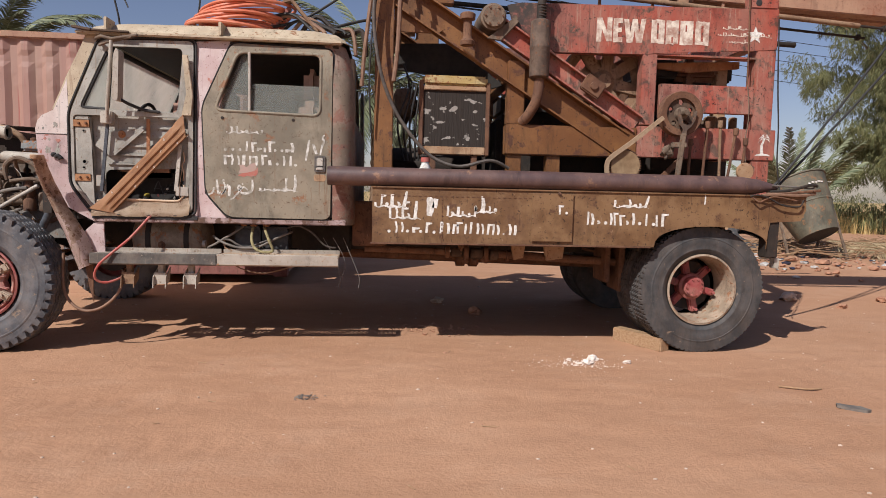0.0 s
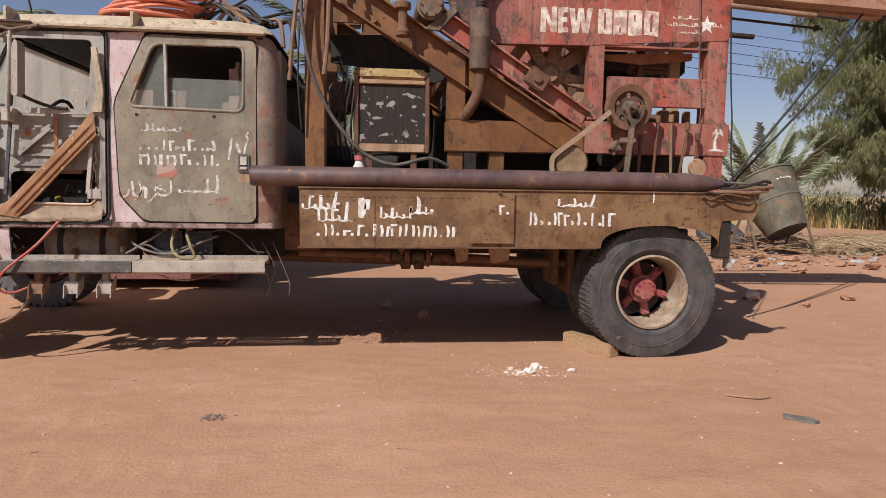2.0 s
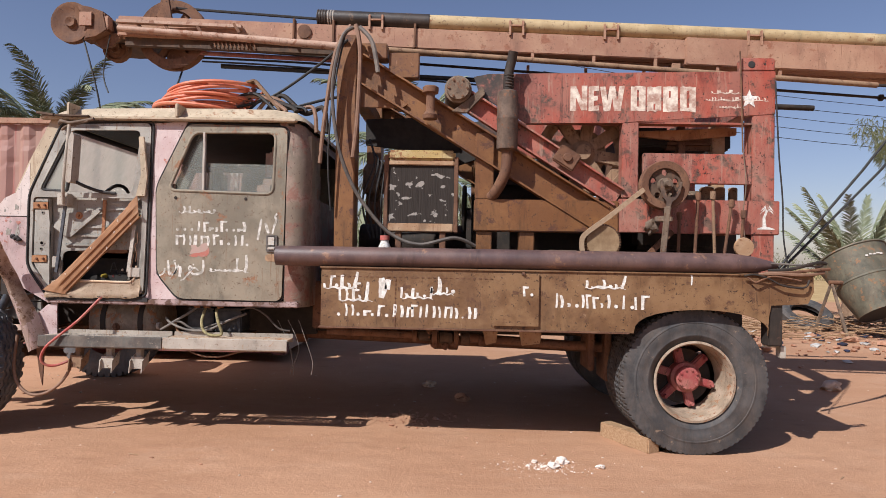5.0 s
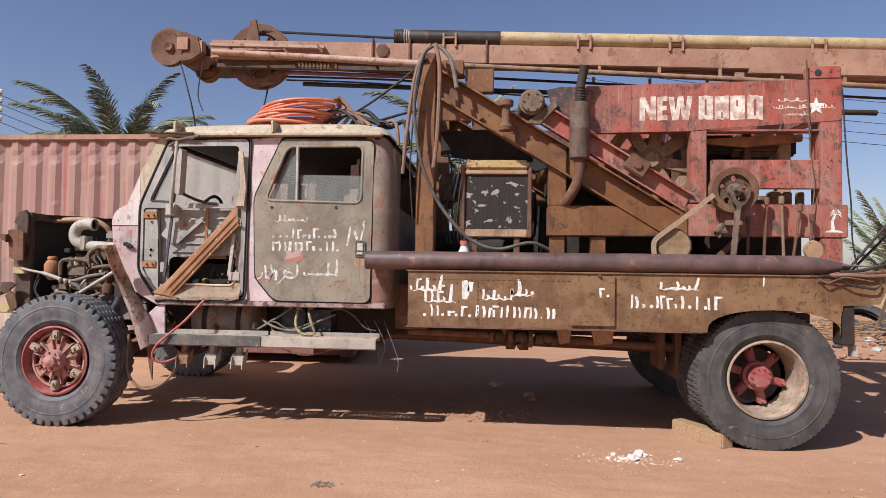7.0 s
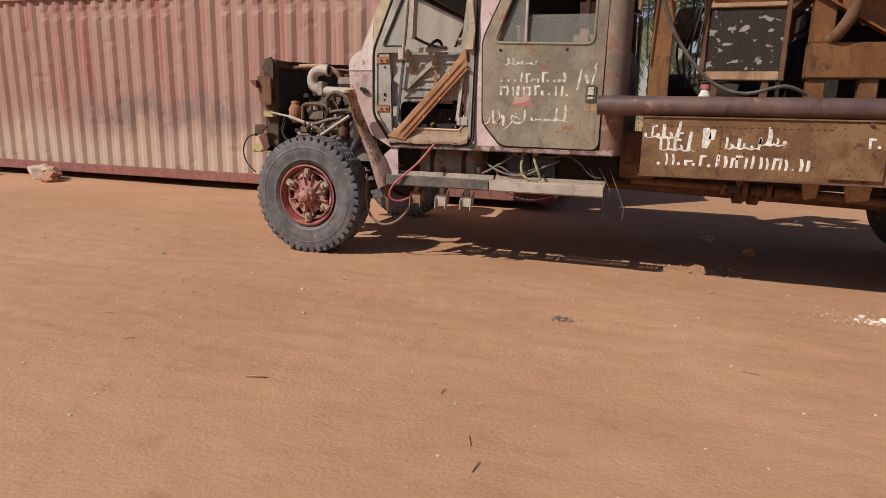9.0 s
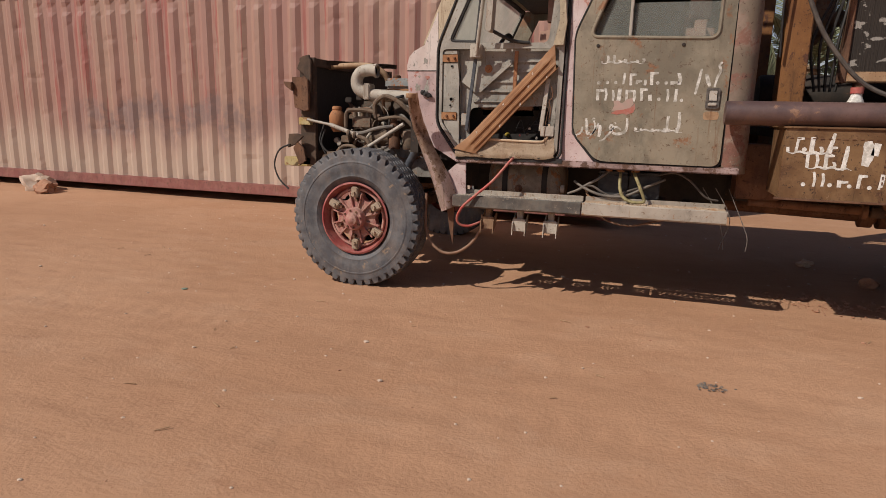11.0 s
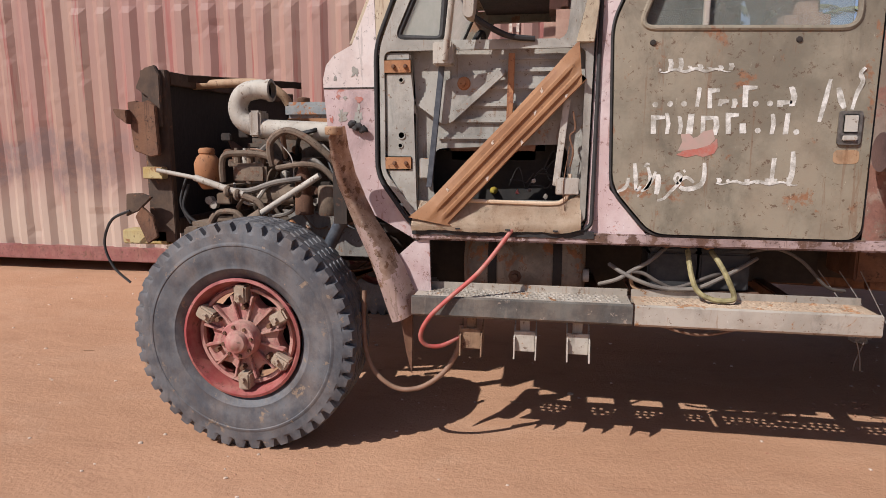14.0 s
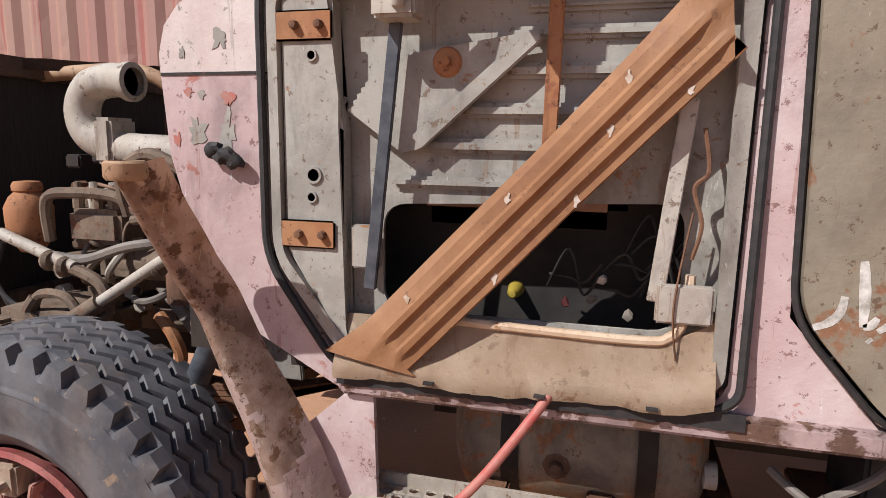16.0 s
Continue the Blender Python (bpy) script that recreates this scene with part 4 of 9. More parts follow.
D_OUT = [(-2.335, 1.24), (-2.335, 1.76), (-2.125, 2.295), (-1.46, 2.31), (-1.478, 1.06), (-1.52, 1.035), (-2.185, 1.035)]
D_WIN = [(-2.275, 1.79), (-2.07, 2.25), (-1.535, 2.255), (-1.575, 1.775)]
R_OUT = [(-1.395, 1.83), (-1.185, 2.31), (-0.44, 2.29), (-0.45, 1.01), (-1.215, 1.015), (-1.375, 1.2)]
R_WIN = [(-1.305, 1.81), (-1.14, 2.245), (-0.525, 2.25), (-0.53, 1.79)]


def cab_shell():
    bm = bmesh.new()
    outer = [(-2.57, 1.44), (-2.583, 1.598), (-2.35, 1.598), (-2.35, 1.235), (-2.19, 1.015), (-2.2, 0.965), (-2.4, 1.08), (-2.53, 1.3)]
    plate(bm, outer, [], SIDE, SIDE + 0.02)
    bowed(bm)
    c = part("cowl_panel", bm, PINK, cab, "chipped pink cowl panel with grey primer patches")
    bm = bmesh.new()
    plate(bm, [(-2.584, 1.603), (-2.585, 1.64), (-2.57, 1.695), (-2.535, 1.735), (-2.455, 1.775), (-2.4, 1.9), (-2.36, 2.0), (-2.35, 1.76), (-2.35, 1.603)], [], SIDE, SIDE + 0.02)
    bowed(bm)
    part("cowl_upper", bm, PALE, cab, "bleached whitish upper cowl with flaked paint")
    bm = bmesh.new()
    prism(bm, [(-2.582, 1.597), (-2.582, 1.603), (-2.36, 1.603), (-2.36, 1.597)], SIDE - 0.002, SIDE - 0.0005)
    part("seam", bm, DARK, c)
    for x, z, r, tall, tone in ((-2.44, 1.668, 0.02, 1.3, INNER), (-2.432, 1.487, 0.021, 2.6, INNER), (-2.505, 1.485, 0.024, 1.6, INNER), (-2.43, 1.553, 0.02, 0.9, SMEAR), (-2.49, 1.56, 0.012, 0.9, INNER), (-2.52, 1.565, 0.014, 0.8, SMEAR), (-2.55, 1.47, 0.01, 2.0, SMEAR), (-2.53, 1.64, 0.009, 1.5, INNER)):
        pts = []
        for k in range(18):
            e = r * (0.75 + 0.75 * noise.noise(Vector((2.2 * math.cos(k * 0.349), 2.2 * math.sin(k * 0.349), x * 9 + z * 31))))
            pts.append((x + e * math.cos(k * 0.349), z + tall * e * math.sin(k * 0.349)))
        bm = bmesh.new()
        prism(bm, pts, SIDE - 0.0015, SIDE - 0.0004)
        part("primer_patch", bm, tone, c, "bare grey primer where paint flaked" if tone is INNER else "red undercoat where paint flaked", smooth=False)
    # windscreen pillar
    bm = bmesh.new()
    prism(bm, [(-2.47, 1.775), (-2.365, 2.02), (-2.225, 2.345), (-2.1, 2.345), (-2.135, 2.3), (-2.345, 1.77)], SIDE + 0.002, SIDE + 0.05, 0.006)
    bowed(bm)
    part("windscreen_pillar", bm, CAB_ROOF, cab)
    # B pillar, sill, rear quarter
    bm = bmesh.new()
    prism(bm, [(-1.455, 2.315), (-1.19, 2.33), (-1.405, 1.83), (-1.39, 1.19), (-1.22, 1.0), (-1.5, 1.0), (-1.465, 1.06)], SIDE + 0.006, SIDE + 0.05, 0.004)
    bowed(bm)
    part("door_pillar", bm, PINK, cab, "scratched pink door pillar")
    bm = bmesh.new()
    box(bm, -2.2, -0.33, SIDE - 0.004, SIDE + 0.07, 0.962, 1.008, 0.008)
    part("sill", bm, SILL, cab, "pink sill with rusted edge")
    bm = bmesh.new()
    n = 8
    prof = [(-0.437, SIDE + 0.004)] + [(-0.41 + 0.13 * math.sin(math.pi / 2 * k / n), SIDE + 0.005 + 0.13 * (1 - math.cos(math.pi / 2 * k / n))) for k in range(n + 1)] + [(-0.28, FAR - 0.13)]
    rows = []
    for z in np.linspace(0.965, 2.33, 16):
        dy = 0.03 * max(0.0, (z - 1.8) / 0.5) ** 1.3
        dx = -0.07 * max(0.0, (z - 2.0) / 0.33) ** 2
        rows.append([bm.verts.new((x + dx, y + dy, z)) for x, y in prof])
    for a, b in zip(rows, rows[1:]):
        for i in range(len(a) - 1):
            if i == len(a) - 2 and 1.75 < a[0].co.z < 2.15:
                continue
            bm.faces.new((a[i], a[i + 1], b[i + 1], b[i]))
    part("rear_corner", bm, CORNER, cab, "dented olive rear corner with worn red paint")
    # back wall pieces round the open rear window
    for y0, y1 in ((SIDE + 0.13, 5.3), (6.7, FAR - 0.13)):
        bm = bmesh.new()
        box(bm, -0.315, -0.285, y0, y1, 1.7, 2.25)
        part("back_wall", bm, CAB, cab)
    # far side: wall with an open front window
    bm = bmesh.new()
    plate(bm, [(-2.57, 1.0), (-2.57, 1.72), (-2.45, 1.78), (-2.2, 2.33), (-0.36, 2.33), (-0.3, 1.0)], [D_WIN], FAR - 0.05, FAR)
    part("far_side", bm, CAB, cab)
    # roof
    bm = bmesh.new()
    xs = [(-2.27, 0.0, 0.06), (-2.25, 0.05, 0.02), (-2.18, 0.1, 0.0), (-2.0, 0.13, 0), (-1.3, 0.145, 0), (-0.6, 0.138, 0), (-0.43, 0.11, 0), (-0.36, 0.065, 0.02), (-0.325, 0.0, 0.06)]
    rows = []
    for x, h, inset in xs:
        row = []
        for s in np.linspace(-1, 1, 25):
            ya = 6.0 + s * (1.115 - inset)
            edge = 1 - abs(s) ** 9
            row.append(bm.verts.new((x, ya, 2.345 + h * edge ** 0.7)))
        rows.append(row)
    for a, b in zip(rows, rows[1:]):
        for i in range(len(a) - 1):
            bm.faces.new((a[i], a[i + 1], b[i + 1], b[i]))
    r = part("roof", bm, CAB_ROOF, cab, "cream dusty cab roof with rusted gutter")
    bm = bmesh.new()
    box(bm, -2.285, -0.37, SIDE - 0.018, SIDE + 0.035, 2.325, 2.352, 0.008)
    part("gutter", bm, CAB_ROOF, r)
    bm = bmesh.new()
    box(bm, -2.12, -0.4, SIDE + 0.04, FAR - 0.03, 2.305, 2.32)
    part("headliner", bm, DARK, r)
    for x in (-2.08, -1.27):
        bm = bmesh.new()
        box(bm, x, x + 0.025, SIDE - 0.021, SIDE + 0.12, 2.35, 2.45, 0.005)
        part("roof_seam", bm, CAB_ROOF, r)
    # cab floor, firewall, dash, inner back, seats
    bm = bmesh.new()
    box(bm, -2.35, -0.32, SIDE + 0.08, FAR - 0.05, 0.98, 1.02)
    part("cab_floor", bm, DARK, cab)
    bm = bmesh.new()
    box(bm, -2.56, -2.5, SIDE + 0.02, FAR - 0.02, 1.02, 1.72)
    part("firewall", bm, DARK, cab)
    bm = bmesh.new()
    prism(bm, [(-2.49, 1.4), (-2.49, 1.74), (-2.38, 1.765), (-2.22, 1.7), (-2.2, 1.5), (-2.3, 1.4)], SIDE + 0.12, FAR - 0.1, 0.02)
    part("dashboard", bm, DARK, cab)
    for y in (5.3, 6.5):
        for x in (-1.55, -0.6):
            bm = bmesh.new()
            box(bm, x - 0.12, x + 0.05, y - 0.28, y + 0.28, 1.35, 1.93, 0.05)
            box(bm, x - 0.1, x + 0.03, y - 0.14, y + 0.14, 1.91, 2.2, 0.05)
            box(bm, x - 0.55, x - 0.1, y - 0.28, y + 0.28, 1.3, 1.42, 0.04)
            part("seat", bm, SEATM, cab, "worn brown vinyl seat")
    bm = bmesh.new()
    ring = [(-2.02 + 0.05 * math.sin(a), 5.42 + 0.22 * math.cos(a), 1.72 + 0.18 * math.sin(a)) for a in np.linspace(0, 2 * math.pi, 28)]
    tube(bm, ring, 0.014, 8)
    tube(bm, [(-2.02, 5.42, 1.72), (-2.25, 5.42, 1.55)], 0.025, 8)
    part("steering_wheel", bm, BLACK, cab)
    # windscreen
    bm = bmesh.new()
    a = [(-2.432, 5.02, 1.80), (-2.432, 6.98, 1.80), (-2.19, 6.93, 2.3), (-2.19, 5.07, 2.3)]
    vs = [bm.verts.new(p) for p in a] + [bm.verts.new((x + 0.006, y, z)) for x, y, z in a]
    for q in ((0, 1, 2, 3), (7, 6, 5, 4), (0, 4, 5, 1), (1, 5, 6, 2), (2, 6, 7, 3), (3, 7, 4, 0)):
        bm.faces.new([vs[i] for i in q])
    g = part("windscreen", bm, GLASS_FRONT, cab, "dusty scratched windscreen glass", smooth=False)
    g.visible_shadow = False
    for p, q in ((0, 1), (1, 2), (2, 3), (3, 0)):
        bm = bmesh.new()
        tube(bm, [a[p], a[q]], 0.022, 8)
        part("windscreen_seal", bm, BLACK, g)
    # cowl top in front of the windscreen
    bm = bmesh.new()
    prism(bm, [(-2.57, 1.7), (-2.5, 1.75), (-2.44, 1.79), (-2.4, 1.79), (-2.4, 1.7)], SIDE + 0.02, FAR - 0.02, 0.01)
    part("cowl_top", bm, PINK, cab)


cab_shell()


def front_door():
    d = thing_part("front_door", truck, (0, 0, 0))
    d["label"] = "front door stripped of its outer skin, window mechanism bare"
    outer = rounded(D_OUT, 0.05, 4)
    win = rounded(D_WIN, 0.05, 4)
    low = rounded([(-2.315, 1.25), (-2.315, 1.745), (-1.5, 1.745), (-1.5, 1.07), (-2.17, 1.06)], 0.03, 4)
    bm = bmesh.new()
    plate(bm, outer, [win, low], SIDE - 0.008, SIDE + 0.012)
    bowed(bm)
    part("door_frame", bm, INNER, d, "grey-green door frame")
    # black rubber round the opening
    bm = bmesh.new()
    o2 = [(-2.352, 1.235), (-2.352, 1.765), (-2.135, 2.312), (-1.443, 2.327), (-1.452, 1.04), (-1.5, 1.012), (-2.195, 1.012)]
    pts = [(x, SIDE - 0.004 + 0.03 * max(0, (z - 1.8) / 0.5) ** 1.3, z) for x, z in rounded(o2, 0.06, 5)]
    tube(bm, pts + [pts[0]], 0.0085, 8)
    part("rubber_seal", bm, BLACK, d, "perished black rubber seal")
    bm = bmesh.new()
    prism(bm, [(-1.487, 1.06), (-1.475, 2.3), (-1.44, 2.3), (-1.437, 1.02)], SIDE + 0.012, SIDE + 0.03)
    prism(bm, [(-2.19, 1.003), (-2.19, 1.04), (-1.44, 1.035), (-1.44, 1.003)], SIDE + 0.014, SIDE + 0.03)
    bowed(bm)
    part("shut_face", bm, BLACK, d)
    # inner sheet with the big service hole
    hole = rounded([(-2.12, 1.135), (-2.12, 1.35), (-1.555, 1.37), (-1.555, 1.135)], 0.05, 5)
    bm = bmesh.new()
    plate(bm, [(-2.2, 1.04), (-2.32, 1.24), (-2.32, 1.765), (-1.49, 1.765), (-1.49, 1.04)], [hole], SIDE + 0.05, SIDE + 0.06)
    sh = part("inner_sheet", bm, INNER, d, "dusty grey inner door sheet")
    for z, x0, x1, h in ((1.395, -2.1, -1.7, 0.012), (1.465, -2.08, -1.62, 0.014), (1.53, -2.12, -1.58, 0.014), (1.6, -2.1, -1.56, 0.014), (1.665, -1.9, -1.54, 0.012), (1.71, -1.85, -1.54, 0.01)):
        bm = bmesh.new()
        box(bm, x0, x1, SIDE + 0.036, SIDE + 0.051, z - h, z + h, 0.008)
        part("pressed_rib", bm, INNER, sh)
    bm = bmesh.new()
    prism(bm, [(-2.04, 1.752), (-2.04, 1.772), (-1.98, 1.785), (-1.62, 1.782), (-1.56, 1.775), (-1.56, 1.745)], SIDE + 0.0, SIDE + 0.012, 0.004)
    part("waist_rail", bm, INNER, sh)
    # hinge pillar
    bm = bmesh.new()
    prism(bm, [(-2.312, 1.26), (-2.312, 1.74), (-2.205, 1.74), (-2.2, 1.55), (-2.185, 1.5), (-2.19, 1.1), (-2.16, 1.065), (-2.19, 1.06)], SIDE + 0.0, SIDE + 0.05, 0.008)
    hp = part("hinge_pillar", bm, INNER, d, "grey pressed hinge pillar")
    for zc in (1.684, 1.289):
        bm = bmesh.new()
        box(bm, -2.318, -2.2, SIDE - 0.008, SIDE - 0.001, zc - 0.028, zc + 0.028, 0.004)
        hg = part("hinge_plate", bm, RUST_OR, hp, "rust-orange hinge plate")
        for x in (-2.275, -2.225):
            bm = bmesh.new()
            lathe(bm, [(0.0, -0.014), (0.007, -0.013), (0.009, -0.006), (0.009, 0)], (x, SIDE - 0.008, zc), "y", 8)
            part("hinge_bolt", bm, RUST, hg)
    for x, z, r in ((-2.245, 1.63, 0.008), (-2.245, 1.405, 0.012), (-2.25, 1.362, 0.008)):
        bm = bmesh.new()
        lathe(bm, [(r * 1.5, 0.002), (r * 1.4, -0.004), (r, -0.004), (r, -0.001)], (x, SIDE - 0.0005, z), "y", 16, cap=False)
        part("bush", bm, INNER, hp)
        bm = bmesh.new()
        lathe(bm, [(0.0, -0.002), (r, -0.002)], (x, SIDE, z), "y", 16)
        part("bush_hole", bm, BLACK, hp)
    # window regulator
    bm = bmesh.new()
    arc = [(-1.99 + 0.196 * math.cos(a), 1.47 + 0.168 * math.sin(a)) for a in np.linspace(radians(88), radians(156), 30)]
    teeth = [(-1.99 + (x + 1.99) * (1.0 if i % 2 else 1.03), 1.47 + (z - 1.47) * (1.0 if i % 2 else 1.03)) for i, (x, z) in enumerate(arc)]
    prism(bm, teeth + [(-2.183, 1.53), (-2.072, 1.45), (-2.039, 1.458), (-1.815, 1.648), (-1.823, 1.666), (-1.9, 1.655)], SIDE + 0.02, SIDE + 0.026)
    rg = part("window_regulator", bm, INNER, d, "toothed grey window regulator plate")
    bm = bmesh.new()
    lathe(bm, [(0.0, -0.02), (0.008, -0.02), (0.009, -0.008), (0.024, -0.007), (0.028, 0.0)], (-1.985, SIDE + 0.02, 1.615), "y", 16)
    part("crank_boss", bm, RUST_OR, rg)
    bm = bmesh.new()
    prism(bm, [(-2.052, 1.482), (-1.835, 1.668), (-1.813, 1.65), (-2.03, 1.458)], SIDE + 0.012, SIDE + 0.0195, 0.003)
    part("regulator_arm", bm, INNER, rg)
    bm = bmesh.new()
    beam(bm, (-2.07, SIDE - 0.012, 1.7), (-2.125, SIDE - 0.012, 1.19), 0.012, 0.024, 0.002)
    part("glass_channel", bm, CHAN, d, "dark blue-grey window channel")
    bm = bmesh.new()
    box(bm, -2.17, -2.115, SIDE + 0.002, SIDE + 0.03, 1.225, 1.31, 0.004)
    part("channel_bracket", bm, INNER, d)
    bm = bmesh.new()
    beam(bm, (-1.79, SIDE + 0.012, 1.73), (-1.795, SIDE + 0.012, 1.46), 0.01, 0.026, 0.002)
    part("guide_bar", bm, RUST_OR, d)
    bm = bmesh.new()
    beam(bm, (-1.565, SIDE + 0.02, 1.55), (-1.6, SIDE + 0.015, 1.2), 0.014, 0.028, 0.002)
    part("rear_channel", bm, ALU, d)
    bm = bmesh.new()
    box(bm, -1.6, -1.505, SIDE + 0.0, SIDE + 0.012, 1.165, 1.235, 0.004)
    part("lock_plate", bm, ALU, d)
    bm = bmesh.new()
    tube(bm, smooth_path([(-1.54, SIDE + 0.01, 1.5), (-1.53, SIDE + 0.005, 1.43), (-1.55, SIDE + 0.005, 1.4), (-1.535, SIDE, 1.34), (-1.545, SIDE + 0.01, 1.28)]), 0.004, 6)
    tube(bm, smooth_path([(-1.55, SIDE + 0.0, 1.36), (-1.57, SIDE - 0.005, 1.2), (-1.56, SIDE, 1.1)]), 0.002, 5)
    part("lock_wire", bm, RUST, d)
    # rusty diagonal strap with pressed ribs
    a, b = Vector((-2.12, 1.045)), Vector((-1.505, 1.70))
    u = (b - a).normalized()
    w = Vector((-u.y, u.x))
    bm = bmesh.new()
    ribs = [(-0.061, 0.012), (-0.058, 0.0), (-0.039, 0.0), (-0.033, -0.009), (-0.022, -0.009), (-0.016, 0.0), (0.004, 0.0), (0.01, -0.009), (0.021, -0.009), (0.027, 0.0), (0.046, 0.002), (0.062, 0.018)]
    L = (b - a).length
    loops = []
    for s in (0.0, 0.05, 0.085, 0.3, 0.5, 0.7, L - 0.085, L - 0.05, L):
        k = 0.12 if s < 0.06 or s > L - 0.06 else 1.0
        fr, bk = [], []
        for off, dep in ribs:
            ss = s - off * 0.85 if s == 0.0 else (s + off * 0.9 - 0.02 if s == L else s)
            p = a + u * ss + w * off * (1.3 if s == 0.0 else 1.0 + 0.03 * math.sin(s * 9))
            fr.append(bm.verts.new((p.x, SIDE - 0.03 + dep * k, p.y)))
            bk.append(bm.verts.new((p.x, SIDE - 0.026 + dep * k, p.y)))
        loops.append(fr + bk[::-1])
    for r0, r1 in zip(loops, loops[1:]):
        for i in range(len(r0)):
            j = (i + 1) % len(r0)
            bm.faces.new((r0[i], r0[j], r1[j], r1[i]))
    for lp in (loops[0], loops[-1]):
        k = len(lp) // 2
        for i in range(k - 1):
            bm.faces.new((lp[i], lp[i + 1], lp[-2 - i], lp[-1 - i]))
    st = part("diagonal_strap", bm, STRAP, d, "rust-brown pressed steel strap laid across the door")
    for s, off in ((0.15, 0.036), (0.3, -0.05), (0.42, 0.036), (0.5, -0.05), (0.62, -0.006), (0.7, 0.036), (0.75, -0.05)):
        bm = bmesh.new()
        p = a + u * s + w * off
        prism(bm, [(p.x + (0.005 + 0.003 * math.sin(3 * q + s * 40)) * math.cos(q), p.y + (0.009 + 0.004 * math.sin(2 * q + s * 60)) * math.sin(q)) for q in np.linspace(0, 5.6, 9)], SIDE - 0.0312, SIDE - 0.0302)
        part("weld_spot", bm, SCUFF, st, smooth=False)
    # bottom lip, bent and torn
    bm = bmesh.new()
    n = 44
    prof = [(0.034, 1.116), (0.028, 1.127), (0.014, 1.13), (0.012, 1.121), (0.01, 1.112), (0.002, 1.085), (-0.008, 1.06), (-0.019, 1.044), (-0.023, 1.036), (-0.027, 1.022), (-0.024, 1.006)]
    rows = [[] for p in prof]
    for i in range(n + 1):
        x = -2.2 + 0.705 * i / n
        up = max(0.0, (x + 1.61) / 0.115) ** 2
        for k, (dy, z) in enumerate(prof):
            f = k / (len(prof) - 1)
            wv = 0.011 * noise.noise(Vector((x * 7, f * 1.5, 0))) * f + 0.004 * noise.noise(Vector((x * 30, 1, 0))) * f
            rows[k].append(bm.verts.new((x, SIDE + dy + wv, z + wv * 0.7 + 0.05 * up * (1 - f) + 0.02 * up * f)))
    for r0, r1 in zip(rows, rows[1:]):
        for i in range(n):
            bm.faces.new((r0[i], r0[i + 1], r1[i + 1], r1[i]))
    bmesh.ops.solidify(bm, geom=bm.faces[:], thickness=0.003)
    rim = bmesh.new()
    tube(rim, smooth_path([(-2.1, SIDE + 0.02, 1.14), (-1.9, SIDE + 0.012, 1.132), (-1.63, SIDE + 0.012, 1.127), (-1.57, SIDE + 0.014, 1.138), (-1.547, SIDE + 0.016, 1.18), (-1.543, SIDE + 0.02, 1.25)]), 0.009, 8)
    part("hole_rim", rim, LIPPALE, d, "rolled pale edge of the service hole")
    lp = part("bottom_lip", bm, LIPPALE, d, "tan bent lower lip of the door")
    for x in (-2.0, -1.79, -1.595):
        bm = bmesh.new()
        box(bm, x - 0.01, x + 0.01, SIDE - 0.036, SIDE - 0.024, 1.016, 1.021)
        part("slot", bm, BLACK, lp)
    bm = bmesh.new()
    lo = [(-2.2 + 0.76 * i / 60, 0.987 + 0.008 * noise.noise(Vector((i * 0.45, 3, 0)))) for i in range(61)]
    prism(bm, lo + [(-1.44, 1.016), (-2.2, 1.016)], SIDE - 0.009, SIDE - 0.0045)
    part("torn_seal", bm, BLACK, d, "ragged black rubber under the lip", smooth=False)
    # quarter glass with its rubber
    qg = rounded([(-2.262, 1.8), (-2.085, 2.2), (-2.05, 2.2), (-2.075, 1.79)], 0.03, 4)
    bm = bmesh.new()
    prism(bm, qg, SIDE + 0.012, SIDE + 0.017)
    bowed(bm)
    q = part("quarter_glass", bm, GLASS_FRONT, d, "dusty grey-blue quarter window", smooth=False)
    q.visible_shadow = False
    bm = bmesh.new()
    pts = [(x, SIDE + 0.01 + 0.03 * max(0, (z - 1.8) / 0.5) ** 1.3, z) for x, z in qg]
    tube(bm, pts + [pts[0]], 0.013, 8)
    part("quarter_seal", bm, BLACK, q)
    # Sheet added behind the service hole to block light and keep it dark.
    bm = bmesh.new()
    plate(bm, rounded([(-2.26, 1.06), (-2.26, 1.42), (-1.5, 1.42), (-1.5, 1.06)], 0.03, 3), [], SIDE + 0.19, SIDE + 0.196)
    part("hole_backing", bm, SHADEDARK, d, "near-black sheet added inside the door to darken the service hole")
    # loose wiring and rags seen through the hole
    rnd = random.Random(5)
    for k in range(9):
        bm = bmesh.new()
        x, z = -1.8 + 0.2 * rnd.random(), 1.17 + 0.1 * rnd.random()
        tube(bm, smooth_path([(x, SIDE + 0.12, z), (x + 0.04, SIDE + 0.1, z + 0.04 * (k % 3)), (x + 0.07, SIDE + 0.11, z - 0.01), (x + 0.1, SIDE + 0.1, z + 0.03)]), 0.003, 5)
        part("loose_wire", bm, CABLE if k % 3 else BLACK, d)
    bm = bmesh.new()
    lathe(bm, [(0.0, -0.008), (0.007, -0.007), (0.008, 0.0), (0.012, 0.004), (0.018, 0.05)], (-1.87, SIDE + 0.14, 1.165), "y", 14)
    for x, z, mt in ((-1.76, 1.165, HOSERED), (-1.71, 1.175, HOSEGREY), (-1.64, 1.15, HOSEGREY), (-1.69, 1.215, ALU)):
        clip = bmesh.new()
        lump(clip, (x, SIDE + 0.1, z), 0.012, x * 3, 1.3, 1)
        part("wire_connector", clip, mt, d)
    part("bottle_cap", bm, YELLOW, d, "yellow capped green bottle behind the door")
    return d


front_door()


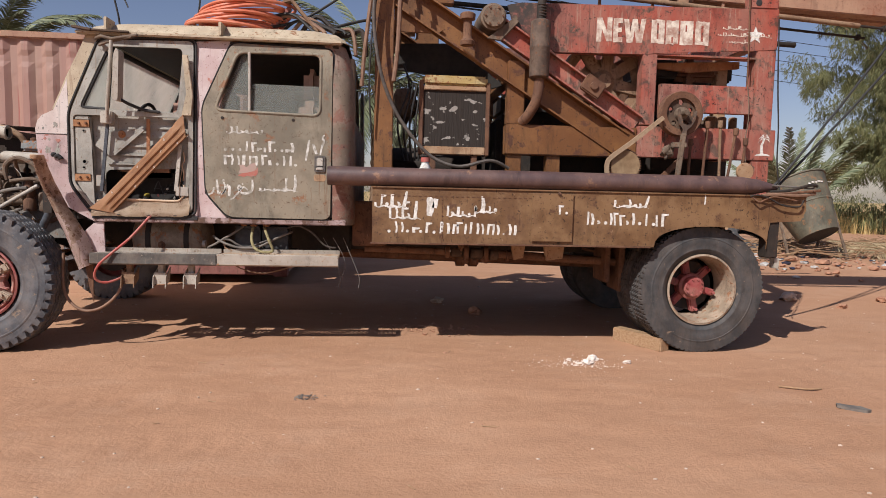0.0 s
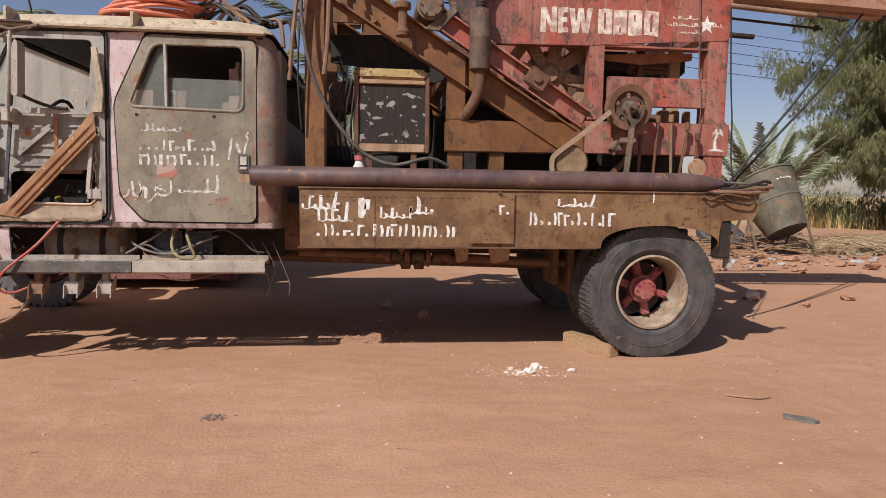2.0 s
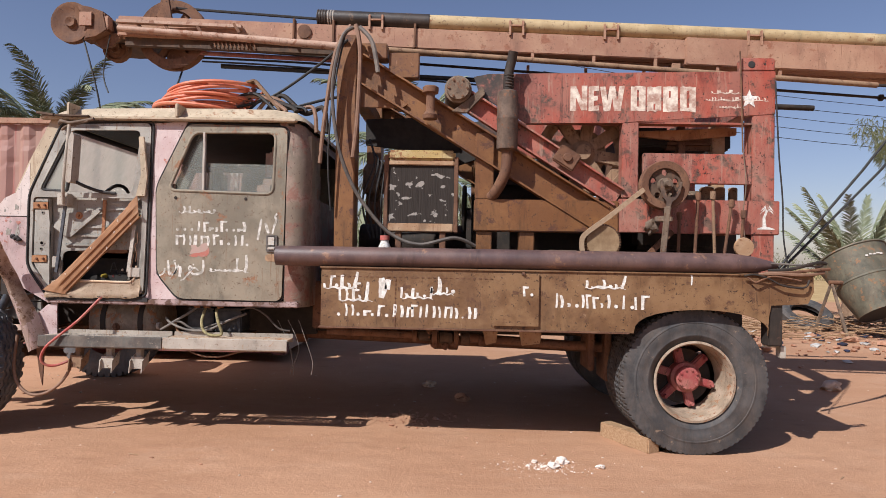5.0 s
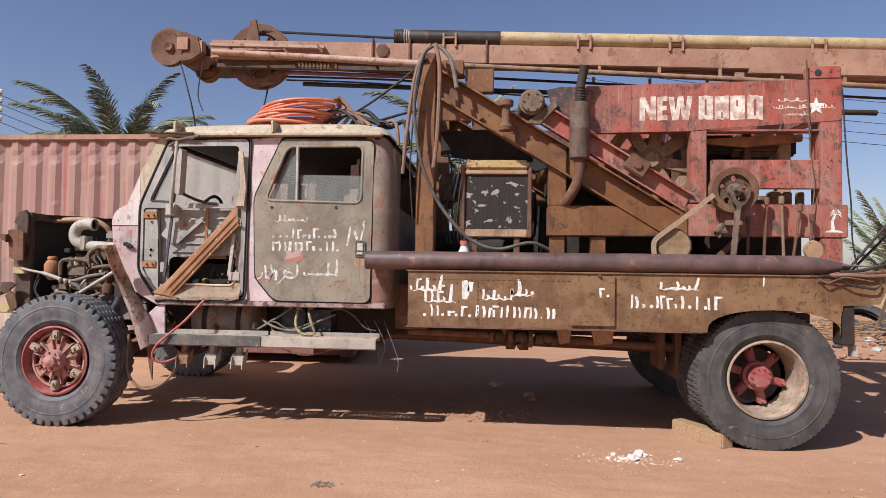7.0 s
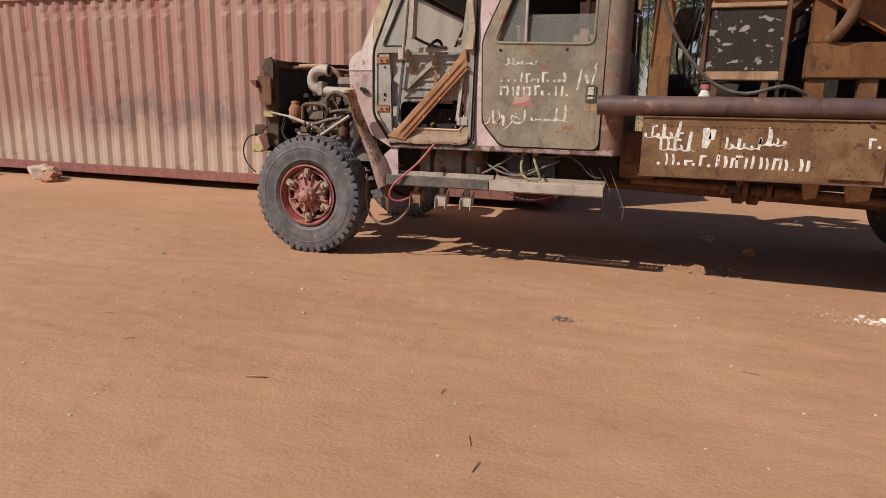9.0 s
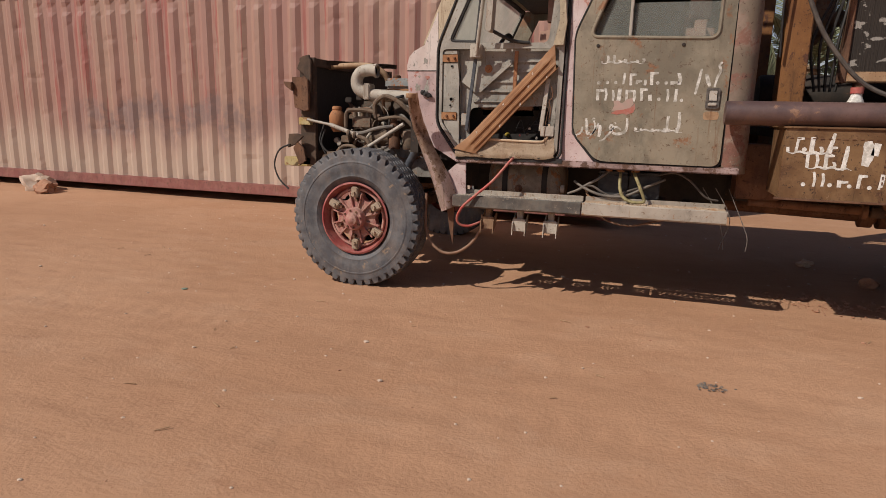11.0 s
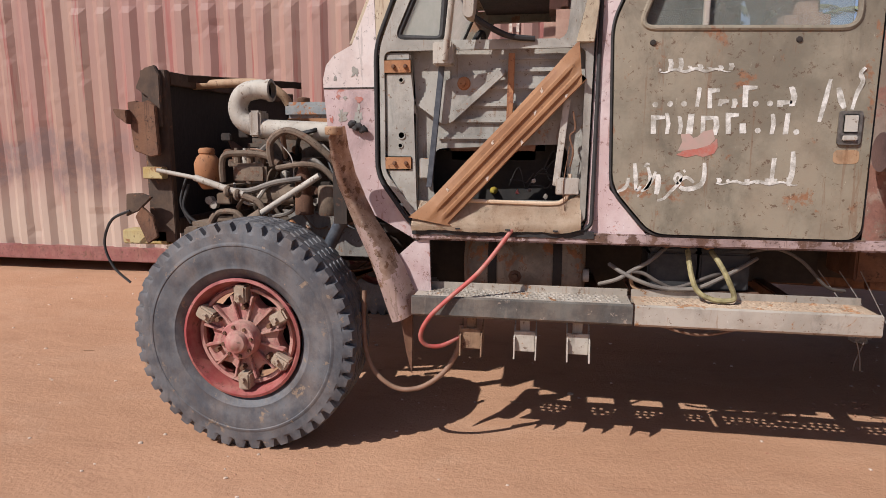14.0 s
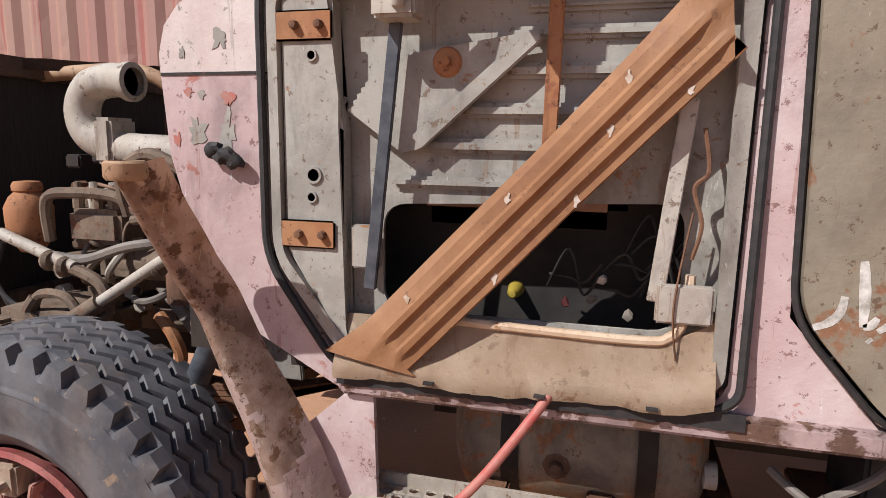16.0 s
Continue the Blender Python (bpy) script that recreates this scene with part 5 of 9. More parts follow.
def rear_door():
    d = thing_part("rear_door", truck, (0, 0, 0))
    d["label"] = "closed olive rear door with white brush lettering"
    bm = bmesh.new()
    plate(bm, rounded(R_OUT, 0.06, 5), [rounded(R_WIN, 0.06, 5)], SIDE - 0.012, SIDE + 0.012)
    bowed(bm, 0.0)
    part("door_skin", bm, CAB, d, "scraped olive door skin")
    bm = bmesh.new()
    pts = [(x, SIDE + 0.004 + 0.03 * max(0, (z - 1.8) / 0.5) ** 1.3, z) for x, z in rounded([(x + (0.004 if x > -1 else -0.004) * 2, z + (0.008 if z > 1.6 else -0.008)) for x, z in R_OUT], 0.06, 5)]
    tube(bm, pts + [pts[0]], 0.006, 6)
    part("door_seal", bm, BLACK, d)
    bm = bmesh.new()
    pts = [(x, SIDE - 0.008 + 0.03 * max(0, (z - 1.8) / 0.5) ** 1.3, z) for x, z in rounded(R_WIN, 0.06, 5)]
    tube(bm, pts + [pts[0]], 0.012, 8)
    part("window_seal", bm, CAB, d)
    bm = bmesh.new()
    prism(bm, [(-1.29, 1.815), (-1.11, 2.235), (-1.055, 2.235), (-1.06, 1.805)], SIDE + 0.02, SIDE + 0.025)
    bowed(bm)
    q = part("fixed_glass", bm, GLASS_SIDE, d, "dusty fixed quarter glass", smooth=False)
    q.visible_shadow = False
    bm = bmesh.new()
    prism(bm, [(-1.05, 1.8), (-1.045, 2.02), (-0.535, 2.015), (-0.535, 1.795)], SIDE + 0.03, SIDE + 0.035)
    bowed(bm)
    q = part("half_lowered_glass", bm, GLASS_SIDE, d, "dusty window glass wound half down", smooth=False)
    q.visible_shadow = False
    bm = bmesh.new()
    box(bm, -1.066, -1.046, SIDE + 0.005, SIDE + 0.035, 1.79, 2.25, 0.004)
    part("divider_bar", bm, ALU, d)
    bm = bmesh.new()
    plate(bm, rounded([(-0.57, 1.37), (-0.57, 1.495), (-0.49, 1.495), (-0.49, 1.37)], 0.012, 3), [], SIDE - 0.022, SIDE - 0.013)
    h = part("door_handle", bm, DARKCH, d, "worn chrome paddle handle")
    bm = bmesh.new()
    box(bm, -0.556, -0.504, SIDE - 0.029, SIDE - 0.022, 1.415, 1.482, 0.005)
    box(bm, -0.556, -0.504, SIDE - 0.033, SIDE - 0.022, 1.385, 1.405, 0.004)
    part("paddle", bm, ALU, h)
    bm = bmesh.new()
    plate(bm, rounded([(-0.575, 1.3), (-0.575, 1.352), (-0.485, 1.352), (-0.485, 1.3)], 0.02, 4), [], SIDE - 0.0135, SIDE - 0.0125)
    part("lock_recess", bm, LIP, h)
    bm = bmesh.new()
    for x, z in ((-1.25, 1.755), (-0.73, 1.755)):
        lathe(bm, [(0.0, -0.006), (0.01, -0.005), (0.012, 0.0)], (x, SIDE - 0.012, z), "y", 10)
    part("trim_screws", bm, DARK, d)
    return d


rear_door()


# brush-painted marks: rows of plain bars
def strokes(name, parent, rows, y, material=WHITE, label="", seed=1, lean=0.0):
    """Each row: x0, x1, z of its foot, height, share of tall strokes, and whether a long joining stroke runs under it."""
    rnd = random.Random(seed)

    def stroke(outline, y0, y1):
        bm = bmesh.new()
        prism(bm, outline, y0, y1)
        part(name, bm, material, parent, label, smooth=False)

    for x0, x1, z, h, tall, joined in rows:
        x = x0
        while x < x1 - 0.008:
            w = min(0.34 * h, rnd.uniform(0.014, 0.023))
            hh = h * (rnd.uniform(0.8, 1.0) if rnd.random() < tall else rnd.uniform(0.25, 0.5))
            zb = z + rnd.uniform(0, 0.1) * h
            sl = rnd.uniform(-0.08, 0.1) * hh + lean * hh
            kind = rnd.random()
            if kind < 0.22:
                r = min(hh, h * 0.45) * 0.3
                out = [(x + r + r * math.cos(q), zb + r + r * math.sin(q)) for q in np.linspace(0, 5.6, 8)]
            elif kind < 0.5:
                f = rnd.choice((-1, 1))
                top = zb + hh
                out = [(x, zb), (x + sl, top), (x + sl + w, top), (x + w * 1.1, zb)] if f < 0 else [(x, zb), (x + sl, top), (x + sl + w * 2.6, top - 0.002), (x + sl + w * 2.6, top - 0.014), (x + sl + w, top - 0.018), (x + w, zb)]
            else:
                out = [(x + w * 0.1, zb), (x + w * 0.3, zb + hh * 0.5), (x + sl, zb + hh), (x + sl + w * 0.6, zb + hh * 1.03), (x + sl + w, zb + hh * 0.97), (x + w * 1.35, zb + hh * 0.5), (x + w, zb)]
            stroke(out, y - 0.0007, y - 0.0001)
            x += w + min(0.4 * h, rnd.uniform(0.016, 0.044))
        if joined:
            n = 24
            pts = [(x0 + (x1 - x0) * i / n, z + 0.005 * math.sin(i * 0.9 + seed)) for i in range(n + 1)]
            stroke(pts + [(px, pz + 0.002 + min(0.012, 0.2 * h) * math.sin(math.pi * (i + 0.3) / (n + 0.6))) for i, (px, pz) in list(enumerate(pts))[::-1]], y - 0.0013, y - 0.0008)


def ribbon(name, parent, path, y, w, material=WHITE, label=""):
    """One pull of a flat brush along points in x and z."""
    P = [(v.x, v.z) for v in smooth_path([(x, 0, z) for x, z in path], 5)]
    bm = bmesh.new()
    rows = []
    for i, (x, z) in enumerate(P):
        a, b = P[max(i - 1, 0)], P[min(i + 1, len(P) - 1)]
        d = Vector((b[0] - a[0], b[1] - a[1])).normalized()
        k = w * (0.62 + 0.38 * math.sin(math.pi * (i + 0.6) / len(P)) + 0.16 * noise.noise(Vector((x * 60, z * 60, 2)))) / 2
        rows.append([bm.verts.new((x - d.y * s * k, yy, z + d.x * s * k)) for s, yy in ((1, y), (1, y - 0.0005), (-1, y - 0.0005), (-1, y))])
    for p, q in zip(rows, rows[1:]):
        for k in range(3):
            bm.faces.new((p[k], p[k + 1], q[k + 1], q[k]))
    bm.faces.new(rows[0])
    bm.faces.new(rows[-1][::-1])
    return part(name, bm, material, parent, label, smooth=False)


DY = SIDE - 0.0122
strokes("painted_mark", truck, [(-1.224, -0.96, 1.645, 0.05, 0.3, True), (-1.24, -0.69, 1.507, 0.082, 0.85, False), (-1.24, -0.7, 1.405, 0.08, 0.85, False),
                                (-0.985, -0.69, 1.22, 0.05, 0.1, True)], DY, DOORWHITE, label="white brush-painted writing bars", seed=3)
for path, w in (([(-0.715, 1.345), (-0.712, 1.27), (-0.722, 1.215)], 0.02), ([(-0.78, 1.32), (-0.784, 1.22)], 0.018), ([(-0.635, 1.455), (-0.622, 1.53), (-0.61, 1.61)], 0.017), ([(-0.58, 1.58), (-0.565, 1.53), (-0.553, 1.505)], 0.022), ([(-0.527, 1.5), (-0.515, 1.56), (-0.5, 1.6), (-0.51, 1.63), (-0.495, 1.65)], 0.016)):
    ribbon("painted_mark", truck, path, DY, w, DOORWHITE, label="white brush-painted writing bars")
# the two words for well drilling on the rear door, pull by pull
def at_door(u, v):
    return (-1.353 + (u - 145) * 0.00107, 1.206 + (640 - v) * 0.00112)


for w, path in ((0.02, ((445, 556), (447, 600), (438, 630), (412, 645), (380, 648), (364, 640))), (0.014, ((362, 622), (385, 607), (414, 626))), (0.014, ((358, 632), (344, 612), (354, 596), (366, 606), (358, 630), (335, 656), (312, 682), (288, 691))),
                (0.013, ((374, 588), (380, 583))), (0.023, ((285, 598), (287, 630), (283, 668))), (0.014, ((247, 572), (258, 610), (250, 640), (228, 660))), (0.013, ((276, 588), (262, 625), (240, 655))), (0.01, ((236, 572), (244, 562), (254, 564))),
                (0.016, ((200, 560), (206, 610), (208, 655))), (0.013, ((226, 640), (218, 652), (208, 655))), (0.012, ((216, 672), (221, 676))), (0.015, ((180, 612), (176, 636), (162, 652), (142, 661)))):
    ribbon("lettering", truck, [at_door(u, v) for u, v in path], DY, w, DOORWHITE, label="white brush lettering for well drilling")
strokes("painted_mark", truck, [(-0.11, 0.14, 1.12, 0.1, 0.5, True), (0.0, 0.24, 1.035, 0.1, 0.5, True), (-0.01, 0.98, 0.925, 0.09, 0.85, False), (0.43, 0.66, 1.06, 0.08, 0.4, True), (0.64, 0.81, 1.09, 0.11, 0.5, True),
                                (1.515, 2.14, 1.012, 0.1, 0.8, False), (1.72, 2.0, 1.155, 0.06, 0.4, True)], BOXY - 0.0005, label="white brush-painted writing bars", seed=8)
for path, w in (([(0.3, 1.2), (0.31, 1.13), (0.3, 1.06)], 0.055), ([(0.35, 1.19), (0.34, 1.12)], 0.04), ([(2.0, 1.245), (1.985, 1.19), (1.97, 1.155)], 0.02), ([(0.13, 1.24), (0.12, 1.18), (0.1, 1.12)], 0.022), ([(0.205, 1.17), (0.2, 1.1), (0.19, 1.03)], 0.024), ([(2.45, 1.275), (2.455, 1.24), (2.452, 1.19)], 0.012), ([(0.7, 1.215), (0.705, 1.15), (0.69, 1.09)], 0.018)):
    ribbon("painted_mark", truck, path, BOXY - 0.0005, w, label="white brush-painted writing bars")
for nm, mt, out, d in (("pink_smear", SMEARP, [(-1.115, 1.375), (-1.1, 1.41), (-1.108, 1.44), (-1.075, 1.442), (-1.06, 1.425), (-1.045, 1.43), (-1.025, 1.45), (-0.99, 1.458), (-0.98, 1.42), (-1.0, 1.395), (-1.06, 1.38)], 0.0004),
                       ("red_smear", SMEAR, [(-1.12, 1.36), (-1.09, 1.378), (-1.04, 1.384), (-0.995, 1.4), (-0.972, 1.425), (-0.968, 1.39), (-0.98, 1.365), (-1.02, 1.352), (-1.045, 1.36), (-1.08, 1.35)], 0.0008)):
    bm = bmesh.new()
    prism(bm, [(x - 0.02, z - 0.03) for x, z in out], SIDE - 0.0126 - d, SIDE - 0.0125)
    part(nm, bm, mt, truck, "faded paint smear on the door", smooth=False)
strokes("painted_mark", truck, [(1.29, 1.35, 1.09, 0.08, 1.0, False)], BOXY - 0.0205, seed=4)


def running_boards():
    def board(x0, x1, nx, rust):
        bm = bmesh.new()
        y0, y1, z = 4.775, 4.945, 0.735
        ny = 5
        dx, dy = (x1 - x0) / nx, (y1 - y0) / ny
        for i in range(nx):
            for j in range(ny):
                ax, ay = x0 + i * dx, y0 + j * dy
                cx, cy = ax + dx / 2 + (0.12 * dx if j % 2 else -0.12 * dx), ay + dy / 2
                cor = [(ax, ay), (ax + dx / 2, ay), (ax + dx, ay), (ax + dx, ay + dy / 2), (ax + dx, ay + dy), (ax + dx / 2, ay + dy), (ax, ay + dy), (ax, ay + dy / 2)]
                o = [bm.verts.new((px, py, z)) for px, py in cor]
                if j in (0,) or i in (0, nx - 1):
                    bm.faces.new(o)
                    continue
                ins = [bm.verts.new((cx + 0.33 * dx * math.cos(a), cy + 0.31 * dy * math.sin(a), z + 0.003)) for a in [math.radians(225 + 45 * k) for k in range(8)]]
                for k in range(8):
                    bm.faces.new((o[k], o[(k + 1) % 8], ins[(k + 1) % 8], ins[k]))
        bmesh.ops.remove_doubles(bm, verts=bm.verts[:], dist=0.0003)
        bmesh.ops.solidify(bm, geom=bm.faces[:], thickness=0.004)
        b = part("running_board", bm, STEPD if rust else STEPM, truck, "perforated step caked with tan dust" if rust else "perforated aluminium step, dusty and rust-stained", smooth=False)
        bm = bmesh.new()
        pts = [(0, 0.006), (-0.012, 0.0), (-0.014, -0.072), (-0.004, -0.082), (0.0, -0.076), (0.0, -0.006)]
        a = [bm.verts.new((x0 - 0.004, 4.776 + p, z + q)) for p, q in pts]
        c = [bm.verts.new((x1 + 0.002, 4.776 + p, z + q)) for p, q in pts]
        bm.faces.new(a)
        bm.faces.new(c[::-1])
        for k in range(len(pts)):
            bm.faces.new((a[k], c[k], c[(k + 1) % len(pts)], a[(k + 1) % len(pts)]))
        part("front_lip", bm, LIPDARK if not rust else STEPM, b, "dark worn edge of the step")
        bm = bmesh.new()
        box(bm, x0, x1, 4.942, 4.95, z - 0.03, z + 0.03, 0.002)
        part("back_lip", bm, STEPM, b)
        return b
    board(-2.18, -1.285, 24, False)
    board(-1.27, -0.38, 24, True)
    for x in (-1.93, -1.7, -1.45, -0.62):
        bm = bmesh.new()
        box(bm, x, x + 0.06, 4.83, 5.6, 0.66, 0.715, 0.006)
        part("step_bracket", bm, RUST, truck)
    for x, m in ((-1.94, WHEELR), (-1.71, ALUD), (-1.49, ALUD)):
        bm = bmesh.new()
        box(bm, x - 0.045, x + 0.045, 4.83, 4.842, 0.5, 0.59, 0.003)
        for s in (-1, 1):
            prism_pts = [(4.8, 0.475), (4.81, 0.56), (4.92, 0.62), (4.9, 0.53)]
            vs = [[bm.verts.new((x + s * 0.045 + e, py, pz)) for py, pz in prism_pts] for e in (0, 0.006)]
            bm.faces.new(vs[0])
            bm.faces.new(vs[1][::-1])
            for k in range(4):
                bm.faces.new((vs[0][k], vs[1][k], vs[1][(k + 1) % 4], vs[0][(k + 1) % 4]))
        box(bm, x - 0.02, x + 0.02, 4.85, 4.9, 0.56, 0.72, 0.004)
        part("step_hanger", bm, m, truck, "bent bare metal step hanger")
    # fuel tank, battery and cables behind the steps
    bm = bmesh.new()
    lathe(bm, [(0.0, -0.28), (0.15, -0.275), (0.19, -0.255), (0.2, -0.24), (0.2, 0.24), (0.19, 0.255), (0.15, 0.275), (0.0, 0.28)], (-1.73, 5.24, 0.82), "x", 28)
    t = part("fuel_tank", bm, TANKM, truck, "dusty steel fuel tank with blue and rust stains")
    bm = bmesh.new()
    lathe(bm, [(0.0, -0.03), (0.014, -0.03), (0.016, -0.012), (0.03, -0.01), (0.032, 0.01)], (-1.767, 5.05, 0.78), "y", 8)
    part("drain_plug", bm, RUST, t)
    bm = bmesh.new()
    lathe(bm, [(0.012, -0.05), (0.012, 0.03), (0.03, 0.035), (0.03, 0.06)], (-1.5, 5.08, 0.79), "x", 10)
    part("outlet_union", bm, ALUD, t)
    for x in (-1.87, -1.58):
        bm = bmesh.new()
        lathe(bm, [(0.203, -0.02), (0.207, -0.02), (0.207, 0.02), (0.203, 0.02)], (x, 5.24, 0.82), "x", 28, cap=False)
        part("tank_strap", bm, DARK, t)
    for x in (-1.2, -0.99):
        bm = bmesh.new()
        box(bm, x, x + 0.2, 5.0, 5.2, 0.76, 0.92, 0.008)
        b = part("battery", bm, BATT, truck, "dusty black truck battery")
        bm = bmesh.new()
        box(bm, x + 0.003, x + 0.197, 4.997, 5.203, 0.922, 0.94, 0.005)
        part("battery_lid", bm, BATT, b)
    bm = bmesh.new()
    box(bm, -1.27, -0.74, 4.99, 5.24, 0.735, 0.755, 0.004)
    part("battery_tray", bm, RUST, truck)
    rnd = random.Random(2)
    for m, r, lab, pts in ((YCAB, 0.011, "dirty yellow battery cable", [(-0.96, 4.95, 0.935), (-0.94, 4.9, 0.9), (-0.915, 4.87, 0.85), (-0.884, 4.86, 0.775), (-0.9, 4.85, 0.755), (-0.967, 4.85, 0.757), (-1.021, 4.87, 0.785), (-1.046, 4.89, 0.85), (-1.05, 4.96, 0.935)]),
                           (HOSEGREY, 0.009, "dusty grey battery cable", [(-1.13, 5.0, 0.94), (-1.2, 4.96, 0.885), (-1.269, 4.95, 0.844), (-1.33, 4.95, 0.804), (-1.4, 5.0, 0.77)]),
                           (HOSEGREY, 0.009, "dusty grey battery cable", [(-1.36, 5.0, 0.86), (-1.317, 4.95, 0.838), (-1.244, 4.93, 0.805), (-1.162, 4.93, 0.78), (-1.075, 4.93, 0.775), (-0.992, 4.93, 0.79), (-0.862, 4.95, 0.857), (-0.76, 5.02, 0.9)]),
                           (CABLED, 0.008, "dusty dark battery cable", [(-1.282, 4.95, 0.84), (-1.223, 4.95, 0.833), (-1.158, 4.94, 0.798), (-1.09, 4.94, 0.78), (-0.95, 4.96, 0.83), (-0.84, 5.0, 0.86)]),
                           (CABLED, 0.007, "dusty dark battery cable", [(-0.8, 5.0, 0.93), (-0.7, 4.97, 0.95), (-0.6, 4.97, 0.9), (-0.5, 4.98, 0.8), (-0.42, 5.0, 0.78)]),
                           (LIP, 0.008, "bent flat battery strap", [(-1.275, 4.97, 0.83), (-1.262, 4.97, 0.775), (-1.22, 4.965, 0.757), (-1.107, 4.96, 0.752), (-0.985, 4.96, 0.75)])):
        bm = bmesh.new()
        tube(bm, smooth_path(pts), r, 8)
        part("battery_cable", bm, m, truck, lab)
    for x, z in ((-0.96, 0.95), (-1.05, 0.95), (-1.13, 0.95)):
        bm = bmesh.new()
        lump(bm, (x, 5.0, z), 0.028, x * 5, 0.6, 2)
        part("battery_clamp", bm, RUST_OR, truck)
    # thin stray wires under the cab
    for k in range(3):
        bm = bmesh.new()
        x = -0.42 + 0.08 * k
        tube(bm, smooth_path([(x - 0.1, 5.02, 0.86), (x, 4.96, 0.7 - 0.03 * (k % 3)), (x + 0.05 * rnd.uniform(-1, 1), 4.93, 0.55 - 0.05 * (k % 2)), (x + 0.06 * rnd.uniform(-1, 1), 4.92, 0.47)]), 0.0025, 5)
        part("stray_wire", bm, HOSEGREY, truck)
    bm = bmesh.new()
    tube(bm, smooth_path([(-1.25, 4.96, 0.67), (-1.1, 4.94, 0.6), (-0.95, 4.95, 0.58), (-0.75, 4.98, 0.63)]), 0.006, 6)
    part("stray_wire", bm, HOSE, truck)
    # gearbox and belly of the cab, near-black to deepen the shade under the sill
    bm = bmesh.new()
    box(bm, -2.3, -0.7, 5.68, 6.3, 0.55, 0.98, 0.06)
    part("gearbox", bm, SHADEDARK, truck)
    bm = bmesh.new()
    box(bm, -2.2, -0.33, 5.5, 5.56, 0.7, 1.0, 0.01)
    part("inner_valance", bm, SHADEDARK, truck)


running_boards()


# ---- drilling rig on the bed ----
RY = 5.18            # near side of the rig frame
RZ = 6.80            # far side


def ipost(bm, x0, x1, y0, y1, z0, z1):
    """An upright rolled column: two flanges and a web."""
    t = 0.014
    box(bm, x0, x1, y0, y0 + t, z0, z1, 0.002)
    box(bm, x0, x1, y1 - t, y1, z0, z1, 0.002)
    box(bm, (x0 + x1) / 2 - t / 2, (x0 + x1) / 2 + t / 2, y0 + t, y1 - t, z0, z1)


def channel_brace(bm, a, b, y0, w, h, t=0.014):
    """A sloping channel: web at y0 + w with flanges above and below."""
    a, b = Vector((a[0], 0, a[1])), Vector((b[0], 0, b[1]))
    u = (b - a).normalized()
    n = Vector((-u.z, 0, u.x))
    sec = [(-h / 2, y0), (-h / 2, y0 + w), (h / 2, y0 + w), (h / 2, y0), (h / 2 - t, y0), (h / 2 - t, y0 + w - t), (-h / 2 + t, y0 + w - t), (-h / 2 + t, y0)]
    ends = [[bm.verts.new(Vector((q.x + n.x * o, yy, q.z + n.z * o))) for o, yy in sec] for q in (a, b)]
    for k in range(8):
        j = (k + 1) % 8
        bm.faces.new((ends[0][k], ends[0][j], ends[1][j], ends[1][k]))
    bm.faces.new(ends[0])
    bm.faces.new(ends[1][::-1])


